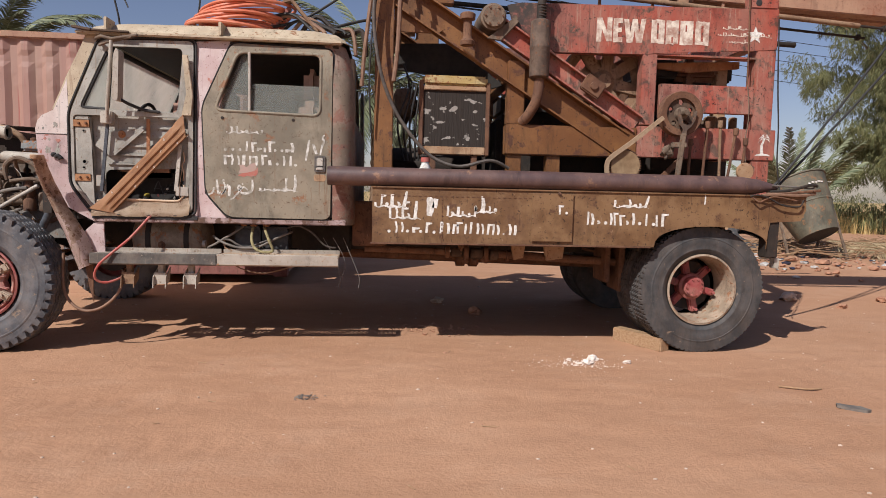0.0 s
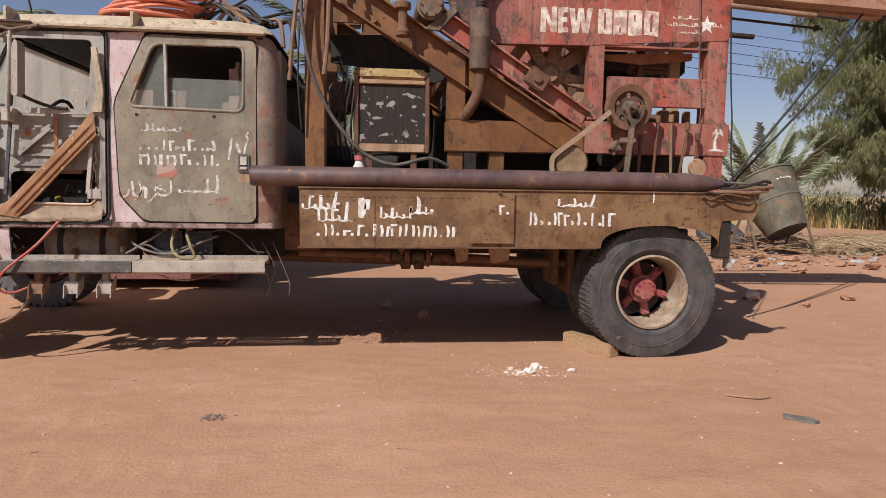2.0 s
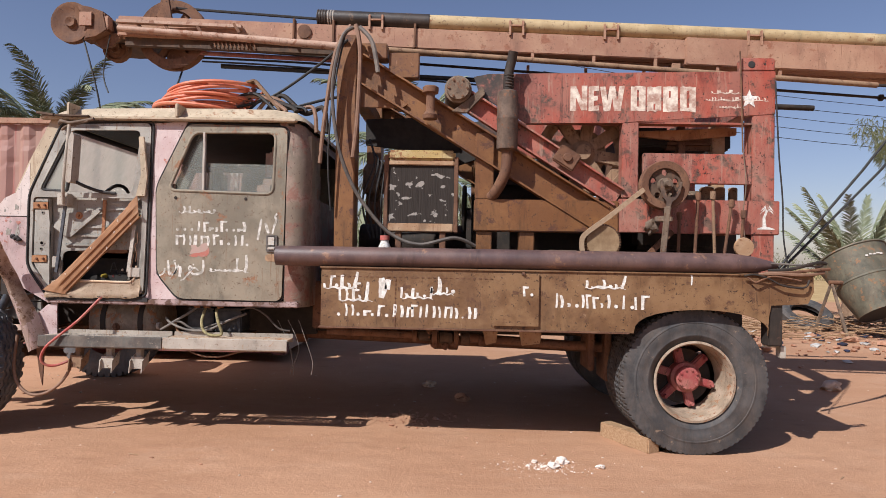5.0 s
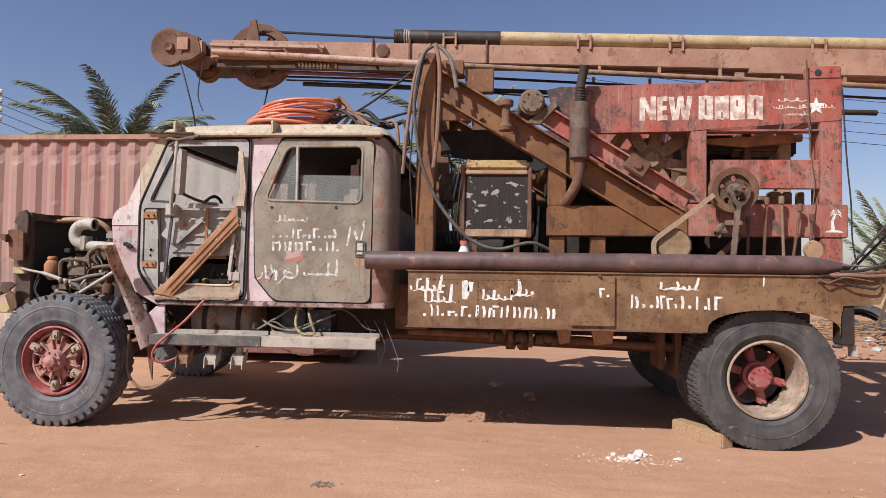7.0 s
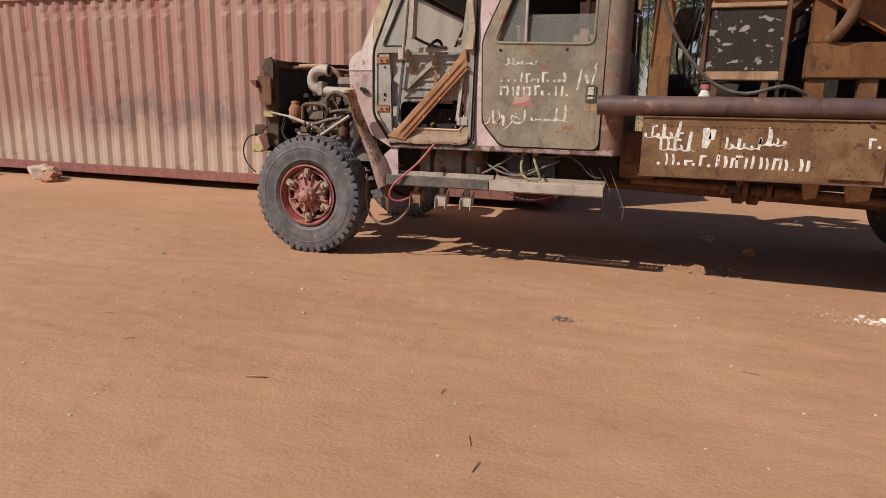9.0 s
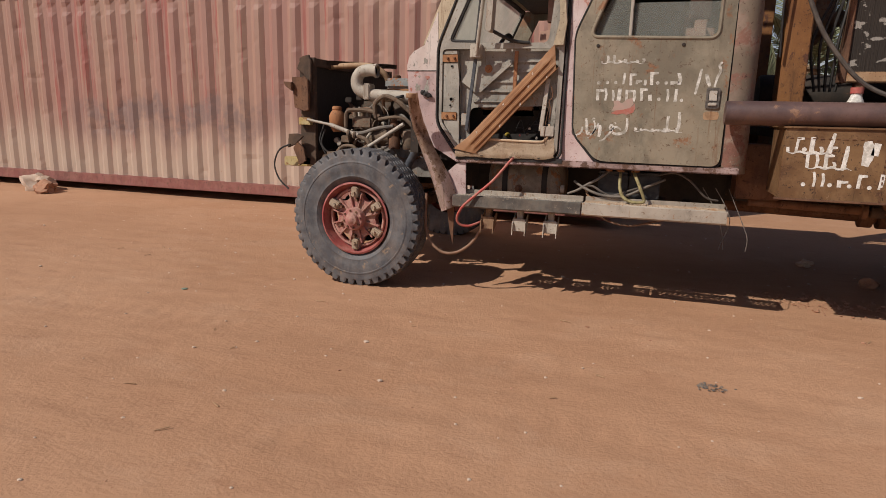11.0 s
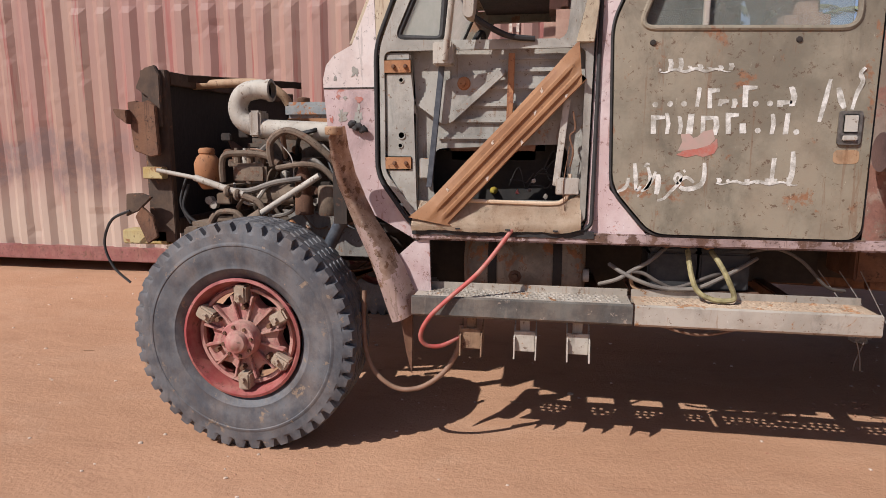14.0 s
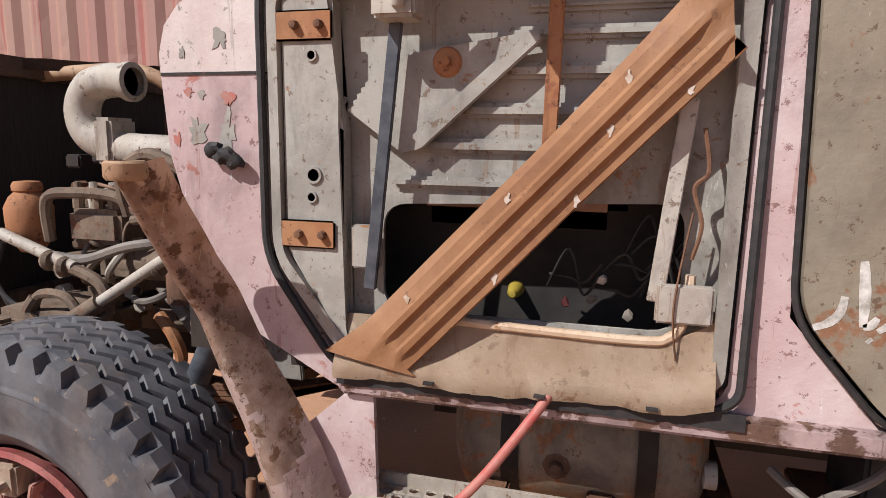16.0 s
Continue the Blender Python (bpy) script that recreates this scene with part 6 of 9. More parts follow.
def frame_side(y, near):
    s = 1 if near else -1
    # columns
    bm = bmesh.new()
    box(bm, -0.13, 0.02, y - 0.06, y + 0.14, 1.26, 3.07, 0.006)
    part("front_column", bm, BROWN, truck, "brown steel column of the rig frame")
    bm = bmesh.new()
    box(bm, 0.02, 0.25, y - 0.02, y + 0.12, 2.9, 3.02, 0.006)
    box(bm, 0.26, 0.5, y + 0.02, y + 0.1, 2.76, 2.96, 0.006)
    part("column_gusset", bm, BROWN, truck)
    # main sloping channel
    bm = bmesh.new()
    channel_brace(bm, (-0.02, 2.862), (1.93, 1.675), y - 0.045, 0.1, 0.215)
    part("sloping_channel", bm, BROWN, truck, "brown oxide painted sloping channel")
    bm = bmesh.new()
    channel_brace(bm, (0.865, 2.587), (2.06, 1.84), y - 0.05, 0.07, 0.155)
    br = part("red_brace", bm, RED, truck, "worn red sloping brace")
    bm = bmesh.new()
    u = Vector((2.07 - 0.9, 0, 1.87 - 2.6)).normalized()
    m = Matrix.Translation((1.65, y - 0.07, 2.13)) @ Matrix.Rotation(-math.atan2(u.z, u.x), 4, "Y")
    box(bm, -0.09, 0.09, -0.03, 0.03, -0.07, 0.07, 0.01, m)
    cl = part("brace_clamp", bm, RUST, br)
    bm = bmesh.new()
    lathe(bm, [(0.0, -0.05), (0.03, -0.048), (0.035, -0.03), (0.05, -0.028), (0.05, 0)], (1.65, y - 0.07, 2.13), "y", 16)
    part("clamp_pin", bm, RUST, cl)
    # sill beam and posts
    bm = bmesh.new()
    box(bm, 0.95, 2.06, y - 0.03, y + 0.12, 1.565, 1.812, 0.008)
    part("sill_beam", bm, BROWN, truck, "brown painted sill beam of the rig")
    for x in (0.97, 1.3, 1.95):
        bm = bmesh.new()
        box(bm, x, x + 0.12, y, y + 0.1, 1.27, 1.564, 0.006)
        part("sill_foot", bm, BROWN, truck)
    bm = bmesh.new()
    box(bm, 0.955, 1.1, y, y + 0.1, 1.813, 2.33, 0.006)
    part("short_column", bm, BROWN, truck)
    # name panel
    bm = bmesh.new()
    prism(bm, [(0.93, 2.765), (1.05, 2.79), (3.25, 2.835), (3.25, 2.5), (2.22, 2.435), (2.08, 2.42), (1.34, 2.405), (0.98, 2.62)], y - 0.012, y + 0.0, 0.003)
    for z0, z1 in ((2.42, 2.435), (2.78, 2.795)):
        box(bm, 1.35, 3.24, y + 0.001, y + 0.1, z0, z1)
    p = part("name_panel", bm, REDSOOT, truck, "chipped red side panel with cream stencil blocks", smooth=False)
    bm = bmesh.new()
    box(bm, 2.085, 2.21, y - 0.014, y + 0.1, 1.84, 2.425, 0.006)
    part("middle_post", bm, RED, truck, "faded red upright post")
    bm = bmesh.new()
    box(bm, 3.08, 3.25, y - 0.008, y + 0.14, 1.27, 2.5, 0.006)
    part("rear_post_of_rig", bm, RED, truck, "worn red rear post of the rig")
    bm = bmesh.new()
    box(bm, 3.0, 3.25, y - 0.005, y + 0.1, 2.836, 2.94, 0.01)
    pin = part("hinge_lug", bm, RED, truck)
    bm = bmesh.new()
    lathe(bm, [(0.0, -0.003), (0.025, -0.003), (0.028, 0.0)], (3.07, y - 0.006, 2.885), "y", 12)
    part("lug_hole", bm, BLACK, pin)
    bm = bmesh.new()
    box(bm, 2.25, 3.079, y - 0.006, y + 0.04, 1.957, 2.19, 0.005)
    part("middle_panel", bm, RED, truck, "streaked red middle panel")
    bm = bmesh.new()
    box(bm, 2.062, 3.285, y - 0.02, y + 0.06, 1.572, 1.832, 0.006)
    part("lower_beam", bm, RED, truck, "dark red lower beam")
    for x, w in ((2.9, 0.1), (2.62, 0.06)):
        bm = bmesh.new()
        box(bm, x, x + w, y + 0.3, y + 0.4, 1.832, 2.5, 0.006)
        part("inner_stay", bm, RUST if w < 0.1 else LIP, truck)
    return p


panel = frame_side(RY, True)
frame_side(RZ, False)

# cross pieces that close the frame
for x0, x1, z0, z1 in ((-0.12, 0.0, 2.7, 2.82), (0.97, 1.07, 2.2, 2.3), (3.1, 3.22, 2.55, 2.75), (3.1, 3.22, 1.6, 1.8), (2.1, 2.2, 1.6, 1.75), (2.12, 2.2, 2.5, 2.7)):
    bm = bmesh.new()
    box(bm, x0, x1, RY + 0.145, RZ - 0.07, z0, z1, 0.006)
    part("cross_beam", bm, BROWN if x0 < 2 else RED, truck)
# Plate set back; its near-black stands for shade under the sloping channel.
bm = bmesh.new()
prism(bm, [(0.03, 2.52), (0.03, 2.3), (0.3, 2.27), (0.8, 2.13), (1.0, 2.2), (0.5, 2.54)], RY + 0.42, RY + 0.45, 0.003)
part("guard_plate", bm, SHADEDARK, truck, "guard plate, near-black to stand for shade under the channel")
bm = bmesh.new()
prism(bm, [(0.021, 2.52), (0.021, 2.8), (0.1, 2.75), (0.42, 2.55), (0.38, 2.52)], RY + 0.01, RY + 0.03, 0.003)
part("tie_beam", bm, BROWN, truck)

# cream stencil blocks, worn, one for each character of the name
rnd = random.Random(11)


def stencil(x0, x1, z0, z1, cuts):
    bm = bmesh.new()
    holes = []
    for (a, b, c, d) in cuts:
        holes.append([(x0 + (x1 - x0) * a, z0 + (z1 - z0) * c), (x0 + (x1 - x0) * b, z0 + (z1 - z0) * c), (x0 + (x1 - x0) * b, z0 + (z1 - z0) * d), (x0 + (x1 - x0) * a, z0 + (z1 - z0) * d)])
    n = 5
    outer = [(x0 + (x1 - x0) * i / n, z0 + 0.006 * rnd.uniform(-1, 1)) for i in range(n + 1)] + [(x1 - (x1 - x0) * i / n, z1 + 0.005 * rnd.uniform(-1, 1)) for i in range(n + 1)]
    plate(bm, outer, holes, RY - 0.0135, RY - 0.0125)
    part("stencil_block", bm, CREAMPT, panel, "worn cream stencil block", smooth=False)


for x0, x1, cut in ((2.145, 2.258, (0.42, 0.55, 0.18, 0.85)), (2.271, 2.379, (0.45, 0.58, 0.0, 0.3)), (2.392, 2.505, (0.4, 0.52, 0.55, 0.82)), (2.524, 2.643, (0.42, 0.58, 0.16, 0.84))):
    stencil(x0, x1, 2.512, 2.705, [(cut[0], cut[1], max(0.06, cut[2]), cut[3])])
# the word NEW in worn block capitals
for x0, x1, shape in ((1.68, 1.81, ((0, 0), (0, 1), (0.34, 1), (0.68, 0.42), (0.68, 1), (1, 1), (1, 0), (0.66, 0), (0.32, 0.58), (0.32, 0))),
                      (1.821, 1.9, ((0, 0), (0, 1), (1, 1), (1, 0.8), (0.5, 0.8), (0.5, 0.6), (0.92, 0.6), (0.92, 0.41), (0.5, 0.41), (0.5, 0.2), (1, 0.2), (1, 0))),
                      (1.908, 2.098, ((0.16, 0), (0, 1), (0.22, 1), (0.3, 0.4), (0.39, 1), (0.61, 1), (0.7, 0.4), (0.78, 1), (1, 1), (0.84, 0), (0.58, 0), (0.5, 0.56), (0.42, 0)))):
    bm = bmesh.new()
    prism(bm, [(x0 + (x1 - x0) * u, 2.506 + 0.192 * v + 0.008 * u) for u, v in shape], RY - 0.0135, RY - 0.0125)
    part("stencil_letter", bm, CREAMPT, panel, "worn cream stencil capital", smooth=False)
bm = bmesh.new()
star = [(3.05 + (0.075 if k % 2 == 0 else 0.032) * math.sin(k * math.pi / 5), 2.615 + (0.075 if k % 2 == 0 else 0.032) * math.cos(k * math.pi / 5)) for k in range(10)]
prism(bm, star, RY - 0.0135, RY - 0.0125)
part("painted_star", bm, WHITE, panel, "white painted star", smooth=False)
for k, (x0, x1, z) in enumerate(((2.76, 3.0, 2.655), (2.72, 3.2, 2.6), (2.8, 3.02, 2.545))):
    strokes("small_mark", panel, [(x0, x1, z, 0.03, 0.5, True)], RY - 0.0125, CREAMPT, seed=20 + k)
bm = bmesh.new()
prism(bm, [(3.11, 1.612), (3.25, 1.612), (3.23, 1.625), (3.185, 1.632), (3.175, 1.7), (3.195, 1.755), (3.18, 1.76), (3.155, 1.7), (3.155, 1.632), (3.12, 1.622)], RY - 0.0215, RY - 0.0205)
for k in range(7):
    a = radians(-15 + 35 * k)
    cx, cz = 3.187, 1.757
    tipx, tipz = cx + 0.055 * math.cos(a), cz + 0.04 * math.sin(a) - 0.02
    prism(bm, [(cx, cz), (cx + 0.03 * math.cos(a) + 0.004, cz + 0.035 * math.sin(a) + 0.012), (tipx, tipz), (cx + 0.03 * math.cos(a), cz + 0.03 * math.sin(a))], RY - 0.0215, RY - 0.0205)
part("painted_palm", bm, WHITE, truck, "white painted palm sign", smooth=False)


def rig_machinery():
    # big brake drum / bull wheel inside the frame
    w = thing_part("bull_wheel", truck, (1.82, RY + 0.22, 2.22))
    w["label"] = "rusty spoked bull wheel of the winch"
    bm = bmesh.new()
    lathe(bm, [(0.33, -0.08), (0.36, -0.08), (0.36, 0.08), (0.33, 0.08), (0.33, -0.08)], (0, 0, 0), "y", 48, cap=False)
    part("wheel_rim", bm, WHEELR, w)
    bm = bmesh.new()
    lathe(bm, [(0.0, -0.07), (0.06, -0.07), (0.075, -0.05), (0.1, -0.03), (0.1, 0.05)], (0, 0, 0), "y", 20)
    part("wheel_hub", bm, WHEELR, w)
    for k in range(8):
        bm = bmesh.new()
        m = Matrix.Rotation(k * math.pi / 4 + 0.2, 4, "Y")
        box(bm, 0.08, 0.34, -0.03, 0.01, -0.05, 0.05, 0.008, m)
        part("spoke", bm, WHEELR, w)
    bm = bmesh.new()
    lathe(bm, [(0.0, 0.02), (0.2, 0.02), (0.2, 0.03)], (0, 0, 0), "y", 32)
    lathe(bm, [(0.27, 0.0), (0.335, -0.01), (0.335, 0.02), (0.27, 0.02), (0.27, 0.0)], (0, 0, 0), "y", 40, cap=False)
    part("web_plate", bm, WHEELR, w)
    bm = bmesh.new()
    lathe(bm, [(0.2, 0), (0.2, 0.9)], (1.88, RY + 0.52, 2.16), "y", 28)
    part("winch_drum", bm, DARK, truck)
    # crank wheel outside the frame
    c = thing_part("crank_wheel", truck, (2.356, RY - 0.17, 1.92))
    c["label"] = "greasy grooved crank wheel with eccentric arm"
    bm = bmesh.new()
    lathe(bm, [(0.135, -0.035), (0.19, -0.04), (0.195, -0.035), (0.18, 0.0), (0.195, 0.035), (0.19, 0.04), (0.135, 0.035), (0.135, -0.035)], (0, 0, 0), "y", 48, cap=False)
    bmesh.ops.scale(bm, vec=(0.92, 1, 0.92), verts=bm.verts[:])
    part("grooved_rim", bm, RUST, c)
    bm = bmesh.new()
    outer = [(0.127 * math.cos(a), 0.127 * math.sin(a)) for a in np.linspace(0, 2 * math.pi, 33)[:-1]]
    holes = []
    for k in range(5):
        a = k * 2 * math.pi / 5 + 0.3
        holes.append([(0.085 * math.cos(a) + 0.022 * math.cos(b), 0.095 * math.sin(a) + 0.025 * math.sin(b)) for b in np.linspace(0, 2 * math.pi, 9)[:-1]])
    plate(bm, outer, holes, -0.01, 0.012)
    part("wheel_web", bm, DARKRUST, c)
    bm = bmesh.new()
    lathe(bm, [(0.0, -0.13), (0.022, -0.13), (0.026, -0.12), (0.026, -0.06), (0.05, -0.055), (0.055, -0.01)], (0, 0, 0), "y", 20)
    part("crank_pin", bm, GREASE, c)
    bm = bmesh.new()
    prism(bm, [(-0.045, 0.03), (-0.03, 0.034), (-0.022, -0.03), (-0.005, -0.085), (0.035, -0.1), (0.07, -0.07), (0.1, 0.02), (0.115, 0.018), (0.1, -0.06), (0.07, -0.11), (0.03, -0.13), (0.028, -0.2), (0.0, -0.2), (0.0, -0.125), (-0.03, -0.1), (-0.045, -0.03)], -0.075, -0.05, 0.004)
    part("eccentric_arm", bm, RUSTG, c)
    bm = bmesh.new()
    lathe(bm, [(0.05, 0.04), (0.05, 0.5)], (0, 0, 0), "y", 14)
    part("crank_shaft", bm, DARK, c)
    for a, b, ww, hh in (((2.365, RY - 0.24, 1.76), (2.33, RY - 0.22, 1.3), 0.03, 0.045), ((2.28, RY - 0.2, 1.665), (2.4, RY - 0.23, 1.665), 0.05, 0.045)):
        bm = bmesh.new()
        beam(bm, a, b, ww, hh, 0.008)
        part("linkage", bm, GREASE, truck)
    bm = bmesh.new()
    lump(bm, (2.265, RY - 0.16, 1.61), 0.06, 4, 1.3, 3)
    part("cast_bracket", bm, GREASE, truck)
    # flat belt between the small pulley and the crank wheel
    p = (1.9, RY - 0.17, 1.49)
    bm = bmesh.new()
    lathe(bm, [(0.0, -0.04), (0.09, -0.045), (0.12, -0.05), (0.125, 0.05), (0.0, 0.05)], p, "y", 36)
    part("belt_pulley", bm, WOODP, truck, "wood-faced belt pulley")
    path = smooth_path([(1.748, 0, 1.4), (1.74, 0, 1.49), (1.772, 0, 1.55), (1.93, 0, 1.67), (2.06, 0, 1.775), (2.19, 0, 1.88)])
    left, right = [], []
    for i, q in enumerate(path):
        d = (path[min(i + 1, len(path) - 1)] - path[max(i - 1, 0)]).normalized()
        n = Vector((-d.z, 0, d.x)) * 0.017
        left.append((q.x + n.x, q.z + n.z))
        right.append((q.x - n.x, q.z - n.z))
    bm = bmesh.new()
    prism(bm, left + right[::-1], p[1] - 0.075, p[1] - 0.055, 0.004)
    part("belt_arm", bm, BELT, truck, "pale worn belt run from pulley to crank wheel")
    bm = bmesh.new()
    for k in range(40):
        mm = Matrix.Translation(p) @ Matrix.Rotation(k * math.pi / 20, 4, "Y")
        box(bm, -0.005, 0.005, -0.048, 0.045, 0.118, 0.133, 0, mm)
    part("pulley_teeth", bm, RUST, truck)
    # silencer and exhaust
    e = thing_part("exhaust", truck, (0, 0, 0))
    e["label"] = "rusty silencer with bent exhaust pipes"
    y = RY - 0.1
    bm = bmesh.new()
    lathe(bm, [(0.05, 2.17), (0.078, 2.185), (0.08, 2.2), (0.08, 2.4), (0.084, 2.41), (0.084, 2.42), (0.08, 2.43), (0.08, 2.59), (0.078, 2.62), (0.05, 2.635)], (1.19, y, 0), "z", 28)
    part("silencer", bm, RUSTG, e)
    bm = bmesh.new()
    tube(bm, smooth_path([(1.19, y, 2.62), (1.19, y, 2.72), (1.2, y, 2.8), (1.215, y - 0.01, 2.87), (1.225, y - 0.03, 2.93)]), 0.036, 16, closed=False)
    part("tail_pipe", bm, DARK, e)
    for k in range(5):
        bm = bmesh.new()
        lathe(bm, [(0.036, -0.008), (0.042, 0), (0.036, 0.008)], (1.195, y, 2.66 + 0.022 * k), "z", 16, cap=False)
        part("corrugation", bm, DARK, e)
    bm = bmesh.new()
    tube(bm, smooth_path([(1.19, y, 2.2), (1.19, y, 2.08), (1.17, y + 0.01, 1.98), (1.12, y + 0.05, 1.88), (1.08, y + 0.1, 1.83)]), 0.042, 16)
    part("down_pipe", bm, RUST, e)
    # breather and gear housing on the slope
    bm = bmesh.new()
    lathe(bm, [(0.055, 2.41), (0.06, 2.44), (0.04, 2.46), (0.034, 2.48), (0.034, 2.6), (0.06, 2.61), (0.062, 2.65), (0.05, 2.66), (0.0, 2.665)], (0.6, RY - 0.1, 0.0), "z", 20)
    part("oil_breather", bm, RUST, truck, "rusty oil breather")
    bm = bmesh.new()
    lathe(bm, [(0.0, -0.09), (0.085, -0.09), (0.09, -0.08), (0.09, -0.06), (0.105, -0.055), (0.11, 0.3)], (0.81, RY - 0.02, 2.65), "y", 28)
    g = part("gear_housing", bm, GREASE, truck, "round dusty gear housing cover")
    for k in range(6):
        a = k * math.pi / 3
        bm = bmesh.new()
        lathe(bm, [(0.0, -0.1), (0.009, -0.1), (0.01, -0.08)], (0.81 + 0.07 * math.cos(a), RY - 0.02, 2.65 + 0.07 * math.sin(a)), "y", 6)
        part("cover_bolt", bm, RUST, g)
    bm = bmesh.new()
    prism(bm, [(0.76, 2.48), (0.88, 2.47), (1.02, 2.62), (1.0, 2.68), (0.94, 2.62)], RY - 0.06, RY - 0.03, 0.004)
    part("housing_bracket", bm, GREASE, truck)
    # engine radiator with frame
    r = thing_part("radiator", truck, (0, 0, 0))
    r["label"] = "clogged engine radiator in a rusty frame"
    y0 = RY + 0.06
    bm = bmesh.new()
    box(bm, 0.27, 0.79, y0 + 0.02, y0 + 0.1, 1.62, 2.08)
    part("core", bm, CORE, r, "black clogged core with chalky patches", smooth=False)
    for x0, x1, z0, z1, m in ((0.235, 0.27, 1.55, 2.16, RUST), (0.79, 0.825, 1.55, 2.15, RUST), (0.271, 0.789, 1.555, 1.62, LIP), (0.271, 0.789, 2.08, 2.115, LIP)):
        bm = bmesh.new()
        box(bm, x0, x1, y0, y0 + 0.12, z0, z1, 0.006)
        part("radiator_frame", bm, m, r)
    bm = bmesh.new()
    box(bm, 0.26, 0.8, y0 - 0.01, y0 + 0.13, 2.116, 2.2, 0.02)
    part("header_tank", bm, TANKY, r, "ochre and rust header tank")
    for x in (0.33, 0.68):
        bm = bmesh.new()
        box(bm, x, x + 0.05, y0 + 0.02, y0 + 0.1, 1.27, 1.555, 0.005)
        part("radiator_foot", bm, RUST, r)
    # engine behind it
    bm = bmesh.new()
    box(bm, 0.95, 1.95, 5.62, 6.3, 1.3, 1.95, 0.05)
    box(bm, 1.0, 1.9, 5.7, 6.2, 1.95, 2.15, 0.04)
    en = part("rig_engine", bm, DARK, truck, "oil-black diesel engine")
    bm = bmesh.new()
    lathe(bm, [(0.0, -0.02), (0.2, -0.02), (0.22, 0.0), (0.2, 0.02)], (0.88, 5.95, 1.8), "x", 24)
    part("fan", bm, DARK, en)
    bm = bmesh.new()
    tube(bm, smooth_path([(0.1, 5.6, 1.85), (0.16, 5.5, 1.95), (0.24, 5.42, 1.97)]), 0.05, 12)
    part("water_pipe", bm, GREASE, truck)
    bm = bmesh.new()
    lathe(bm, [(0.0, -0.12), (0.08, -0.12), (0.1, -0.09), (0.1, 0.09), (0.08, 0.12), (0, 0.12)], (0.12, 5.55, 2.0), "z", 18)
    part("air_filter", bm, GREASE, truck)
    # darker machinery mass inside the frame
    for x0, x1, y0b, y1b, z0, z1, m in ((2.3, 2.95, 5.6, 6.5, 1.45, 1.85, DARK), (2.2, 2.6, 5.9, 6.5, 1.85, 2.3, RUST), (2.5, 3.0, 5.5, 5.62, 2.28, 2.38, RUST), (2.45, 2.75, 5.45, 5.7, 1.84, 1.95, GREASE)):
        bm = bmesh.new()
        box(bm, x0, x1, y0b, y1b, z0, z1, 0.04)
        part("gear_case", bm, m, truck)
    bm = bmesh.new()
    lathe(bm, [(0.06, -0.2), (0.11, -0.16), (0.11, -0.1), (0.07, -0.08), (0.07, 0.08), (0.11, 0.1), (0.11, 0.16), (0.06, 0.2)], (2.75, 5.5, 1.87), "x", 20)
    part("shaft_coupling", bm, GREASE, truck)
    bm = bmesh.new()
    prism(bm, [(2.25, 2.4), (3.05, 2.44), (3.05, 2.38), (2.6, 2.33), (2.25, 2.36)], RY + 0.2, RY + 0.24, 0.004)
    part("inner_rail", bm, RUST_OR, truck)
    bm = bmesh.new()
    pts = [(2.93 + 0.07 * math.sin(a), 5.9 + 0.02 * math.cos(a), 2.28 + 0.1 * math.cos(a)) for a in np.linspace(0, 2 * math.pi, 18)]
    tube(bm, pts, 0.012, 6)
    part("cable_loop", bm, CABLE, truck)
    # Dark sheets added to block the sky behind the rig's lower openings.
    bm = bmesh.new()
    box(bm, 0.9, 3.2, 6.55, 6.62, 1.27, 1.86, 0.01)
    part("far_backing", bm, DARK, truck, "dark sheet along the far side that keeps the opening dark")
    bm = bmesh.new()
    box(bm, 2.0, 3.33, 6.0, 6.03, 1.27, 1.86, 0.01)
    part("lever_backing", bm, DARK, truck, "dark sheet added behind the levers to keep the opening dark")
    bm = bmesh.new()
    lathe(bm, [(0.0, -0.5), (0.16, -0.5), (0.17, -0.48), (0.17, 0.48), (0.16, 0.5), (0.0, 0.5)], (0.4, 6.3, 1.5), "x", 24)
    part("oil_tank", bm, DARK, truck)
    # Near-black boxes added to hide the sunlit far frame and darken the inside.
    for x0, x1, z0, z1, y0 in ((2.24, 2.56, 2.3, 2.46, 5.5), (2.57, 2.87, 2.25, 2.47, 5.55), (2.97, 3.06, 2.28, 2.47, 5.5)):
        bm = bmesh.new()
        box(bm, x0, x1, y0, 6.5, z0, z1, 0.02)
        part("dark_filler", bm, SHADEDARK, truck, "near-black machinery filler that keeps the rig's inside dark")
    for x, r in ((2.83, 0.055), (2.93, 0.045), (3.04, 0.035)):
        bm = bmesh.new()
        lathe(bm, [(r * 0.9, -0.07), (r, -0.06), (r, 0.05), (r * 0.8, 0.06), (0.0, 0.065)], (x, 5.42, 1.9), "z", 14)
        part("oil_cup", bm, WHEELR, truck, "rusty oil cup on the gear case")
    # control levers between deck and lower beam
    for k, (x, lean, z1, m) in enumerate(((2.62, 0.02, 1.85, RUST), (2.78, -0.03, 1.86, WHEELR), (2.83, 0.06, 1.8, RUST), (2.5, 0.0, 1.7, RUST), (2.96, 0.02, 1.72, RUST))):
        bm = bmesh.new()
        tube(bm, [(x, RY - 0.07, 1.28), (x + lean, RY - 0.09, z1)], 0.012, 8)
        lathe(bm, [(0.02, -0.03), (0.022, 0.0), (0.02, 0.03)], (x + lean, RY - 0.09, z1), "z", 10)
        part("control_lever", bm, m, truck)
    bm = bmesh.new()
